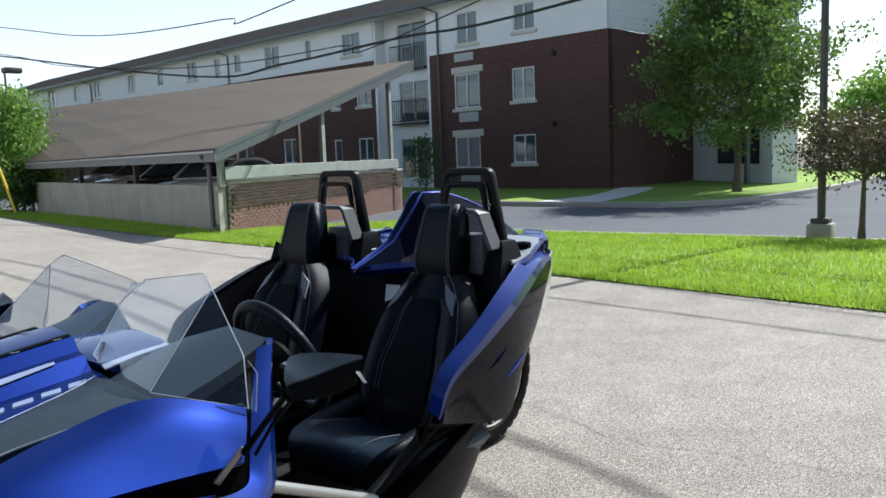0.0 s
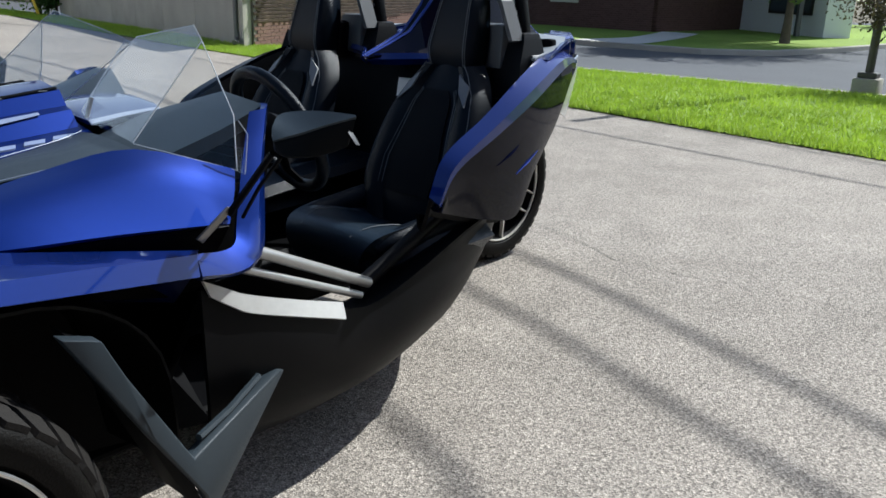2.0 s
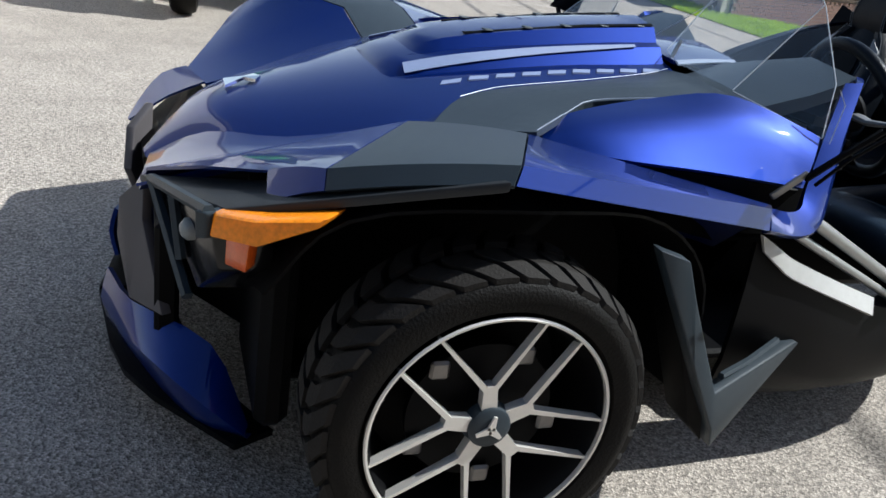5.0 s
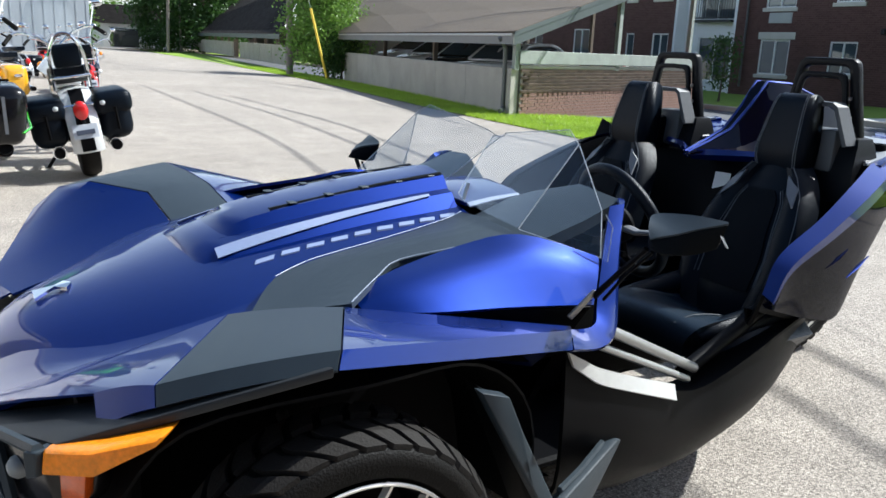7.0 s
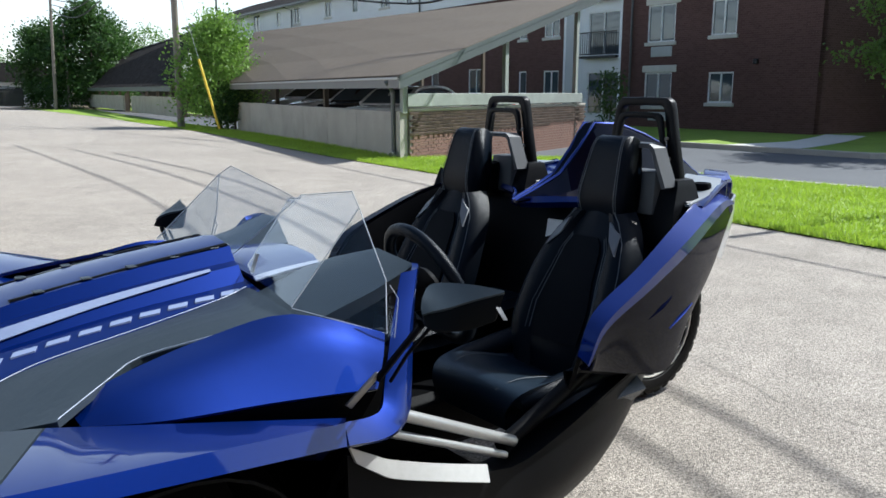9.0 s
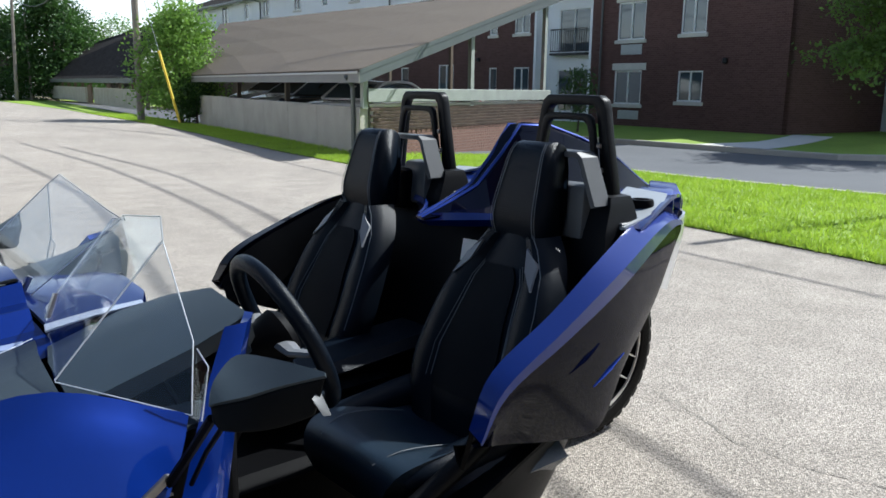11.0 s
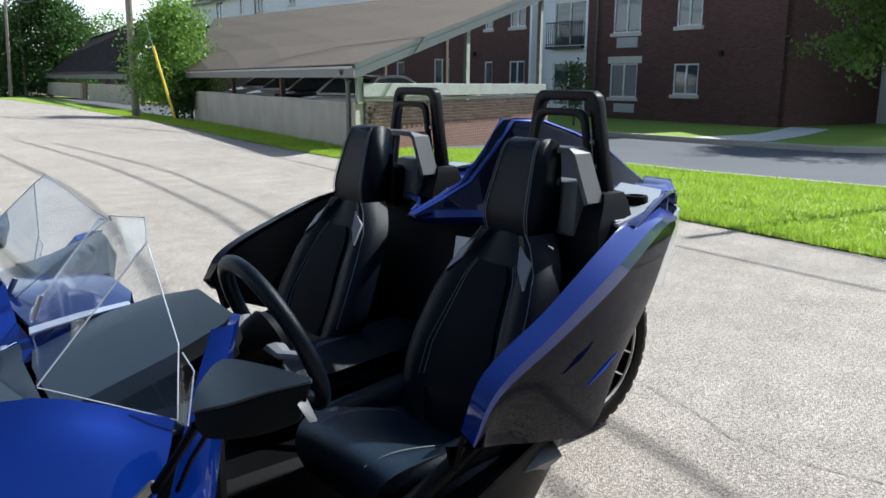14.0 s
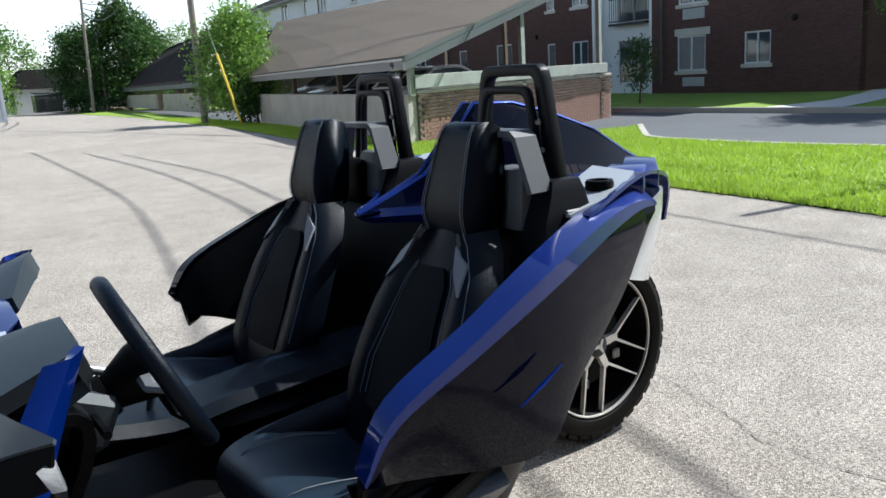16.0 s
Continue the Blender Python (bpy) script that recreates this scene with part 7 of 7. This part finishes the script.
# ---- parked cars under the carport ----
def parked_car(m, paint, label):
    c = thing("parked_car", m.translation, label, "car", "cars under the carport")

    def prof(pts, w, mat, name, lab="", inset=0.0, parent=None):
        bm = skin([[(x, w * k * (1 - tp * 0.0), z - 0.05 * abs(k) ** 3 * (1 if z > 0.7 else 0)) for k in (-1, -0.92, -0.5, 0, 0.5, 0.92, 1)] for x, z, tp in pts], 0.02, 3, 1)
        bmesh.ops.transform(bm, matrix=m, verts=bm.verts)
        return part(name, bm, M[mat], parent or c, lab, 40)
    body = bmesh.new()
    outline = [(-2.2, 0.35), (-2.25, 0.65), (-2.15, 0.90), (-1.6, 0.97), (-1.15, 1.0), (1.0, 0.98), (1.6, 0.88), (2.1, 0.72), (2.22, 0.5), (2.15, 0.3)]
    b2 = prism([(x, -0.88, z) for x, z in outline], (0, 1.76, 0), 0.05)
    bmesh.ops.transform(b2, matrix=m, verts=b2.verts)
    part("body", b2, M[paint], c, "", 40)
    cab = skin([[(-1.75, k * 0.70, 0.97) for k in (-1, -0.9, 0, 0.9, 1)], [(-1.15, k * 0.62, 1.36 - 0.04 * abs(k)) for k in (-1, -0.9, 0, 0.9, 1)], [(-0.5, k * 0.60, 1.44 - 0.04 * abs(k)) for k in (-1, -0.9, 0, 0.9, 1)], [(0.25, k * 0.60, 1.41 - 0.04 * abs(k)) for k in (-1, -0.9, 0, 0.9, 1)], [(1.15, k * 0.70, 0.97) for k in (-1, -0.9, 0, 0.9, 1)]], 0.02, 4, 1)
    bmesh.ops.transform(cab, matrix=m, verts=cab.verts)
    part("roof", cab, M[paint], c, "", 40)
    for sg in (-1, 1):
        w = prism([(-1.55, sg * 0.71, 0.99), (-1.1, sg * 0.63, 1.30), (-0.5, sg * 0.61, 1.36), (0.2, sg * 0.61, 1.33), (0.95, sg * 0.71, 0.99)], (0, sg * 0.012, 0.0))
        bmesh.ops.transform(w, matrix=m, verts=w.verts)
        part("side_window", w, M["window"], c)
        # white bar along the roof edge stands in for the backlight gleaming there
        tr = bar(curve([(-1.70, sg * 0.72, 1.0), (-1.12, sg * 0.635, 1.335), (-0.5, sg * 0.615, 1.405), (0.25, sg * 0.615, 1.37), (1.05, sg * 0.72, 1.0)], 4), 0.04, 6)
        bmesh.ops.transform(tr, matrix=m, verts=tr.verts)
        part("roof_glint", tr, M["white_paint"], c)
    for z0, (xa, za), (xb, zb) in ((0, (0.38, 1.37), (1.12, 1.0)), (1, (-1.22, 1.33), (-1.72, 1.0))):
        w = prism([(xa, -0.56, za + 0.015), (xa, 0.56, za + 0.015), (xb, 0.62, zb + 0.015), (xb, -0.62, zb + 0.015)], (0.012 if z0 == 0 else -0.012, 0, 0.008))
        bmesh.ops.transform(w, matrix=m, verts=w.verts)
        part("windscreen", w, M["window"], c)
    for x in (-1.35, 1.35):
        for y in (-0.80, 0.80):
            w = bmesh.new()
            revolve(w, [(0.0, -0.1), (0.30, -0.1), (0.325, -0.07), (0.325, 0.07), (0.30, 0.1), (0.0, 0.1)], (x, y, 0.32), (0, 1, 0), 20)
            bmesh.ops.remove_doubles(w, verts=w.verts, dist=1e-5)
            bmesh.ops.recalc_face_normals(w, faces=w.faces)
            bmesh.ops.transform(w, matrix=m, verts=w.verts)
            part("wheel", w, M["rubber"], c, "", 40)
    return c


ang = math.atan2(CB.y, CB.x)
for s, b, paint, lab, fz in ((12.6, 3.2, "silver_paint", "silver saloon car parked under the carport", 0.12), (9.6, 3.0, "white_paint", "white saloon car parked under the carport", 0.06), (6.2, 3.4, "dark_paint", "dark saloon car parked under the carport", 0.06), (3.2, 3.1, "white_paint", "white car parked nose to the concrete wall", 0.02), (1.2, 6.4, "red_paint", "red car parked behind the brick wall", -0.24)):
    p = skew(s, b, fz)
    parked_car(Matrix.Translation(p) @ Matrix.Rotation(ang + (math.pi if s > 7 else 0), 4, "Z"), paint, lab)


# ---- motorcycles ----
def motorbike(at, head, lean, style, label, group="motorcycles beside the shed"):
    """A bike at the contact of its rear wheel, facing the angle head (degrees from +x), leaning on its stand."""
    m = Matrix.Translation(at) @ Matrix.Rotation(radians(head), 4, "Z") @ Matrix.Rotation(radians(-lean), 4, "X") @ Matrix.Scale(style.get("size", 1.0), 4)
    bike = thing("motorcycle", at, label, "motorcycle", group)

    def put(name, bm, mat, lab="", smooth=45, parent=None):
        bmesh.ops.transform(bm, matrix=m, verts=bm.verts)
        return part(name, bm, M[mat], parent or bike, lab, smooth)
    tour = style["kind"] == "tourer"
    wb = 1.50 if tour else 1.65
    for x, r, w in ((0.0, 0.315, 0.19 if tour else 0.16), (wb, 0.30 if tour else 0.33, 0.12)):
        bm = bmesh.new()
        revolve(bm, [(r - 0.11, -w * 0.35), (r - 0.06, -w * 0.5), (r - 0.02, -w * 0.42), (r, -w * 0.15), (r, w * 0.15), (r - 0.02, w * 0.42), (r - 0.06, w * 0.5), (r - 0.11, w * 0.35)], (x, 0, r), (0, 1, 0), 36)
        bmesh.ops.recalc_face_normals(bm, faces=bm.faces)
        wh = put("wheel", bm, "rubber")
        bm = bmesh.new()
        revolve(bm, [(r - 0.105, -w * 0.34), (r - 0.125, 0), (r - 0.105, w * 0.34)], (x, 0, r), (0, 1, 0), 36)
        put("rim", bm, "chrome" if not tour else "rim_black", parent=wh)
        for k in range(8):
            a = math.pi * k / 4
            put("spoke", bar([(x + math.cos(a) * 0.03, 0, r + math.sin(a) * 0.03), (x + math.cos(a) * (r - 0.115), 0, r + math.sin(a) * (r - 0.115))], 0.010, 5), "chrome" if not tour else "rim_black", parent=wh)
        bm = bmesh.new()
        revolve(bm, [(0, -0.07), (0.05, -0.07), (0.05, 0.07), (0, 0.07)], (x, 0, r), (0, 1, 0), 14)
        bmesh.ops.recalc_face_normals(bm, faces=bm.faces)
        put("hub", bm, "steel", parent=wh)
    paint = style["paint"]
    put("frame", bar([(0.0, 0.10, 0.32), (0.5, 0.14, 0.38), (1.0, 0.10, 0.30), (1.2, 0.03, 0.75)], 0.022, 8), "black")
    put("frame", bar([(0.0, -0.10, 0.32), (0.5, -0.14, 0.38), (1.0, -0.10, 0.30), (1.2, -0.03, 0.75)], 0.022, 8), "black")
    eng = put("engine", block((0.55, -0.17, 0.22), (0.98, 0.17, 0.52), bevel=0.05, seg=2), "black" if tour else "steel")
    for k in range(6):
        for x0, sl in ((0.70, -0.10), (0.86, 0.10)):
            z = 0.50 + k * 0.035
            put("fin", block((x0 + sl * k * 0.1 - 0.075, -0.10, z), (x0 + sl * k * 0.1 + 0.075, 0.10, z + 0.02), bevel=0.004), "steel", parent=eng)
    put("tank", skin([[(0.62, k * 0.12, 0.74) for k in (-1, -0.6, 0, 0.6, 1)], [(0.72, k * 0.17, 0.80 + 0.06 * (1 - k * k)) for k in (-1, -0.6, 0, 0.6, 1)], [(0.95, k * 0.16, 0.82 + 0.10 * (1 - k * k)) for k in (-1, -0.6, 0, 0.6, 1)], [(1.15, k * 0.10, 0.82 + 0.08 * (1 - k * k)) for k in (-1, -0.6, 0, 0.6, 1)], [(1.22, k * 0.05, 0.80) for k in (-1, -0.6, 0, 0.6, 1)]], 0.06, 3, 2), paint)
    put("seat", skin([[(-0.10, k * 0.11, 0.80) for k in (-1, 0, 1)], [(0.08, k * 0.15, 0.80) for k in (-1, 0, 1)], [(0.28, k * 0.15, 0.74) for k in (-1, 0, 1)], [(0.50, k * 0.15, 0.73) for k in (-1, 0, 1)], [(0.66, k * 0.10, 0.78) for k in (-1, 0, 1)]], 0.08, 3, 3), "leather")
    # fork, lamp, bars
    top = Vector((wb - 0.42, 0, 0.98))
    for sg in (-1, 1):
        put("fork_leg", bar([(wb, sg * 0.09, 0.32), (wb - 0.38, sg * 0.09, 0.95)], 0.026, 10), "chrome" if not tour else "black")
        hb = curve([top + Vector((0, sg * 0.02, 0.03)), top + Vector((0.02, sg * 0.16, 0.14)), top + Vector((-0.08, sg * 0.32, 0.18)), top + Vector((-0.22, sg * 0.42, 0.10))], 4)
        h = put("handlebar", bar(hb, 0.013, 8), "chrome")
        put("grip", bar([hb[-4], hb[-1]], 0.019, 8), "rubber", parent=h)
        put("lever", bar([hb[-4] + Vector((0.03, 0, 0)), hb[-1] + Vector((0.06, 0, 0))], 0.006, 5), "steel", parent=h)
        mi = put("mirror", bar([hb[-5], hb[-5] + Vector((0.02, sg * 0.06, 0.17))], 0.006, 5), "chrome")
        b = bmesh.new()
        bmesh.ops.create_uvsphere(b, u_segments=12, v_segments=8, radius=0.06)
        bmesh.ops.scale(b, vec=(0.3, 1.0, 0.65), verts=b.verts)
        bmesh.ops.translate(b, vec=hb[-5] + Vector((0.02, sg * 0.09, 0.20)), verts=b.verts)
        put("mirror_head", b, "chrome", parent=mi)
        bm = bmesh.new()
        bmesh.ops.create_uvsphere(bm, u_segments=12, v_segments=8, radius=0.035)
        bmesh.ops.translate(bm, vec=(wb - 0.30, sg * 0.16, 0.86), verts=bm.verts)
        put("front_indicator", bm, "amber")
        # rear indicators on stalks
        ri = put("rear_indicator", bar([(-0.30, sg * 0.03, 0.60), (-0.32, sg * 0.16, 0.60)], 0.012, 6), "chrome")
        bm = bmesh.new()
        bmesh.ops.create_uvsphere(bm, u_segments=12, v_segments=8, radius=0.036)
        bmesh.ops.translate(bm, vec=(-0.33, sg * 0.17, 0.60), verts=bm.verts)
        put("indicator_lens", bm, "label", parent=ri)
    bm = bmesh.new()
    revolve(bm, [(0.0, 0.05), (0.07, 0.04), (0.085, 0.0), (0.08, -0.06), (0.03, -0.13), (0.0, -0.13)], (wb - 0.28, 0, 0.90), (1, 0, 0), 20)
    bmesh.ops.remove_doubles(bm, verts=bm.verts, dist=1e-5)
    bmesh.ops.recalc_face_normals(bm, faces=bm.faces)
    put("headlamp", bm, "chrome")
    # mudguards

    def guard(xc, r, a0, a1, w, mat, nm, lab=""):
        rows = []
        for k in range(9):
            a = radians(a0 + (a1 - a0) * k / 8)
            rows.append([(xc + math.cos(a) * (r - 0.03 * abs(j) ** 2), j * w, r * 0 + zc_ + math.sin(a) * (r - 0.03 * abs(j) ** 2)) for j in (-1, -0.6, 0, 0.6, 1)])
        return put(nm, skin(rows, 0.008, 2, 2), mat, lab)
    zc_ = 0.33
    guard(wb, 0.375, 40, 160, 0.075, paint, "front_mudguard")
    zc_ = 0.315
    if not tour:
        fend = guard(0.0, 0.42, 60, 190, 0.115, paint, "rear_mudguard")
        put("fender_stripe", skin([[(math.cos(radians(a)) * 0.424, j * 0.05, 0.315 + math.sin(radians(a)) * 0.424) for j in (-1, 0, 1)] for a in (110, 130, 150, 170, 188)], 0.008, 2, 1), "black", parent=fend)
    else:
        guard(0.05, 0.40, 70, 150, 0.10, "black", "rear_mudguard")
        put("tail", skin([[(0.30, k * 0.14, 0.82) for k in (-1, -0.7, 0, 0.7, 1)], [(0.05, k * 0.20, 0.86 + 0.08 * (1 - k * k)) for k in (-1, -0.7, 0, 0.7, 1)], [(-0.22, k * 0.20, 0.90 + 0.10 * (1 - k * k)) for k in (-1, -0.7, 0, 0.7, 1)], [(-0.36, k * 0.17, 0.89 + 0.06 * (1 - k * k)) for k in (-1, -0.7, 0, 0.7, 1)], [(-0.38, k * 0.16, 0.84) for k in (-1, -0.7, 0, 0.7, 1)]], 0.05, 3, 2), paint, style.get("tail_label", ""))
        put("tail_underside", block((-0.34, -0.15, 0.72), (0.20, 0.15, 0.85), bevel=0.03), "black")
        put("fairing", skin([[(wb - 0.15, k * 0.10, 0.72) for k in (-1, -0.5, 0, 0.5, 1)], [(wb - 0.22, k * 0.26, 0.86) for k in (-1, -0.5, 0, 0.5, 1)], [(wb - 0.32, k * 0.27, 1.05) for k in (-1, -0.5, 0, 0.5, 1)], [(wb - 0.45, k * 0.19, 1.22) for k in (-1, -0.5, 0, 0.5, 1)]], 0.012, 3, 2), "dark_paint")
        put("windscreen", skin([[(wb - 0.40, k * 0.20, 1.15) for k in (-1, 0, 1)], [(wb - 0.55, k * 0.17, 1.30 + 0.03 * (1 - k * k)) for k in (-1, 0, 1)]], 0.006, 3, 3), "screen")
    # tail lamp and plate with bars for its characters
    bm = bmesh.new()
    bmesh.ops.create_uvsphere(bm, u_segments=16, v_segments=10, radius=0.06)
    bmesh.ops.scale(bm, vec=(0.45, 0.9, 1.2) if not tour else (0.3, 0.8, 0.3), verts=bm.verts)
    bmesh.ops.translate(bm, vec=(-0.435 if not tour else -0.36, 0, 0.57 if not tour else 0.90), verts=bm.verts)
    tl = put("tail_lamp", bm, "red", "red oval tail lamp")
    zp = 0.36 if not tour else 0.60
    pl = put("number_plate", prism([(-0.455, -0.09, zp), (-0.455, 0.09, zp), (-0.43, 0.09, zp + 0.105), (-0.43, -0.09, zp + 0.105)], (-0.006, 0, 0)), "plate", "pale number plate")
    put("plate_bar", prism([(-0.458, -0.065, zp + 0.03), (-0.458, 0.065, zp + 0.03), (-0.449, 0.065, zp + 0.065), (-0.449, -0.065, zp + 0.065)], (-0.006, 0, 0)), "print", parent=pl)
    put("plate_holder", bar([(-0.30, 0, 0.60), (-0.43, 0, zp + 0.06)], 0.02, 6), "black")
    for sg in style.get("pipes", (-1, 1)):
        ex = put("exhaust", bar(curve([(0.85, sg * 0.13, 0.26), (0.5, sg * 0.18, 0.22), (0.1, sg * 0.20, 0.26), (-0.28, sg * 0.21, 0.34 if tour else 0.26)], 3), [0.022, 0.022, 0.024, 0.026, 0.03, 0.036, 0.045, 0.05, 0.052, 0.052][:10], 12), "chrome" if not tour else "black_gloss")
        if tour:
            put("exhaust", bar([(0.2, sg * 0.19, 0.30), (-0.26, sg * 0.20, 0.43)], [0.03, 0.05], 12), "black_gloss")
        put("exhaust_tip", bar([(-0.27, sg * 0.21, 0.34 if tour else 0.26), (-0.33, sg * 0.21, 0.355 if tour else 0.26)], 0.040, 12), "black", parent=ex)
    put("side_stand", bar([(0.55, 0.12, 0.26), (0.45, 0.34, 0.02)], 0.014, 6), "black")
    bags = style.get("bags")
    for sg in (-1, 1):
        if bags == "hard":
            bg = put("pannier", skin([[(0.23, sg * 0.15, z0) if k < 0 else (0.23, sg * 0.30, z0) for k in (-1, 1)] for z0 in (0.5, 0.75)], 0.01, 1, 1), "black")
            bm = block((-0.42, 0.12 if sg > 0 else -0.37, 0.37), (0.22, 0.37 if sg > 0 else -0.12, 0.74), bevel=0.08, seg=3)
            for v in bm.verts:
                if v.co.z < 0.58:
                    v.co.y *= 0.92
            put("pannier_case", bm, "black_gloss", "gloss black hard pannier", 40, bg)
            put("pannier_stripe", prism([(-0.424, sg * 0.22, 0.45), (-0.424, sg * 0.24, 0.45), (-0.424, sg * 0.24, 0.68), (-0.424, sg * 0.22, 0.68)], (-0.003, 0, 0)), "silver_trim", parent=bg)
            put("pannier_stripe", bar([(-0.40, sg * 0.32, 0.45), (-0.30, sg * 0.372, 0.47), (0.1, sg * 0.374, 0.55)], 0.008, 5), "green_paint", parent=bg)
        elif bags == "soft":
            bm = block((-0.34, 0.11 if sg > 0 else -0.37, 0.30), (0.24, 0.37 if sg > 0 else -0.11, 0.66), bevel=0.09, seg=3)
            bg = put("saddlebag", bm, "leather", "black leather saddlebag", 50)
            put("flap", block((-0.36, 0.10 if sg > 0 else -0.39, 0.50), (0.26, 0.39 if sg > 0 else -0.10, 0.68), bevel=0.06, seg=3), "leather", parent=bg)
            put("strap", bar([(-0.365, sg * 0.25, 0.56), (-0.355, sg * 0.25, 0.38)], 0.012, 5), "black", parent=bg)
        elif bags == "paint":
            bm = block((-0.50, 0.18 if sg > 0 else -0.50, 0.36), (0.25, 0.50 if sg > 0 else -0.18, 0.78), bevel=0.08, seg=3)
            bg = put("pannier", bm, paint, "glossy painted pannier", 45)
            put("latch", block((-0.515, sg * 0.36 - 0.05, 0.62), (-0.495, sg * 0.36 + 0.05, 0.66), bevel=0.004), "chrome", parent=bg)
    if style.get("trunk"):
        tk = put("top_box", block((-0.62, -0.28, 0.86), (-0.12, 0.28, 1.22), bevel=0.09, seg=3), paint, "rounded painted top box", 45)
        put("badge", block((-0.63, -0.07, 1.0), (-0.618, 0.07, 1.06)), "red", parent=tk)
    if style.get("sissy"):
        sb = curve([(-0.10, -0.13, 0.72), (-0.22, -0.12, 0.98), (-0.26, -0.05, 1.12), (-0.26, 0.05, 1.12), (-0.22, 0.12, 0.98), (-0.10, 0.13, 0.72)], 4)
        put("backrest_hoop", bar(sb, 0.014, 8), "chrome")
        put("backrest_pad", block((-0.24, -0.10, 0.88), (-0.16, 0.10, 1.06), bevel=0.03, seg=2), "leather")
        put("rack", bar([(-0.12, -0.14, 0.80), (-0.36, -0.12, 0.82), (-0.36, 0.12, 0.82), (-0.12, 0.14, 0.80)], 0.012, 8), "chrome")
    if style.get("screen"):
        put("windscreen", skin([[(wb - 0.40, k * 0.22, 1.02) for k in (-1, -0.5, 0, 0.5, 1)], [(wb - 0.50, k * 0.24, 1.25) for k in (-1, -0.5, 0, 0.5, 1)], [(wb - 0.58, k * 0.16, 1.42) for k in (-1, -0.5, 0, 0.5, 1)]], 0.004, 3, 2), "shield")
    if style.get("valance"):
        for sg in (-1, 1):
            arc = [(wb + math.cos(radians(a)) * 0.40, sg * 0.085, 0.33 + math.sin(radians(a)) * 0.40) for a in range(-15, 200, 12)]
            put("mudguard_side", prism(arc, (0, sg * 0.01, 0)), paint)
        put("marker_lamp", block((wb - 0.30, -0.11, 0.62), (wb - 0.12, -0.095, 0.68), bevel=0.005), "black")
    if style.get("guard"):
        for sg in (-1, 1):
            put("crash_bar", bar(curve([(1.05, sg * 0.05, 0.30), (1.10, sg * 0.34, 0.36), (1.14, sg * 0.36, 0.60), (1.12, sg * 0.08, 0.74)], 4), 0.014, 8), "chrome")
    return bike


motorbike((3.0, -5.05, 0), -92, 2, dict(kind="tourer", paint="green_paint", bags="hard", size=1.17), "green and black sports tourer with hard panniers, rear towards the roadster")
motorbike((2.0, -5.85, 0), -95, 9, dict(kind="cruiser", paint="white_paint", bags="soft", sissy=True, screen=True, size=1.12), "white cruiser with black leather saddlebags and chrome backrest")
motorbike((6.35, -5.15, 0), -152, 4, dict(kind="cruiser", paint="yellow_paint", bags="paint", trunk=True, screen=True, guard=True, valance=True), "golden yellow touring motorcycle with panniers and top box")
cruiser = motorbike((4.5, -11.9, 0), 96, 4, dict(kind="cruiser", paint="dark_paint", guard=True, pipes=(-1,)), "black and chrome cruiser parked facing the road")
silver = motorbike((3.55, -10.6, 0), -85, 4, dict(kind="cruiser", paint="silver_paint", bags="soft", screen=True, guard=True), "silver and chrome cruiser with windscreen")
gold = motorbike((2.55, -10.8, 0), -80, 4, dict(kind="cruiser", paint="yellow_paint", bags="paint", screen=True), "yellow cruiser with painted panniers")
redb = motorbike((1.55, -10.4, 0), -95, 4, dict(kind="cruiser", paint="red_paint", sissy=True), "red and chrome cruiser with backrest")
black2 = motorbike((0.25, -17.6, 0), 88, 4, dict(kind="cruiser", paint="dark_paint", screen=True), "black cruiser facing the road at the end of the row")
for src, x, y, h in ((silver, 3.0, -14.5, 10), (cruiser, 1.9, -14.0, -170), (redb, 0.75, -13.6, 5), (gold, 2.6, -18.5, 0), (silver, 1.3, -19.0, 12), (cruiser, 3.9, -17.0, 185), (black2, 3.4, -21.5, 5), (redb, 0.4, -22.5, -6), (cruiser, 1.9, -24.0, 178)):
    copy_thing(src, Matrix.Translation((x, y, 0)) @ Matrix.Rotation(radians(h), 4, "Z"))


# ---- bricks of the end wall ----
def lay_bricks():
    me = brick_mesh()
    rest = bmesh.new()
    rng = random.Random(4)
    rot = Matrix(((CB.x, CW.x, 0, 0), (CB.y, CW.y, 0, 0), (0, 0, 1, 0), (0, 0, 0, 1)))
    n = 0
    for c in range(20):
        z = WT - 0.068 - c * 0.068
        off = 0.1 if c % 2 else 0.0
        for k in range(46):
            b = 0.27 + k * 0.2 - off
            if b < 0.25 or b + 0.19 > BL:
                continue
            pier = b > BL - 0.65 or b < 0.62
            m = Matrix.Translation(skew(-0.05 - (0.05 if pier else 0) - rng.uniform(0, 0.004), b, z)) @ rot
            if c < 8 and n < 300:
                ob = new("brick", me)
                ob.parent = brick_wall
                ob.matrix_parent_inverse = brick_wall.matrix_world.inverted()
                ob.matrix_basis = m
                n += 1
            else:
                box(rest, (0, 0, 0), (0.19, 0.03, 0.058), m)
    tagged(part("bricks", rest, M["brick"], brick_wall), kind="stuff")
    for b0, b1 in ((0.26, 0.63), (BL - 0.66, BL - 0.01)):
        part("pier_core", skew_box(-0.075, 0.0, b0, b1, -0.7, WT - 0.012), M["mortar"], brick_wall)


lay_bricks()
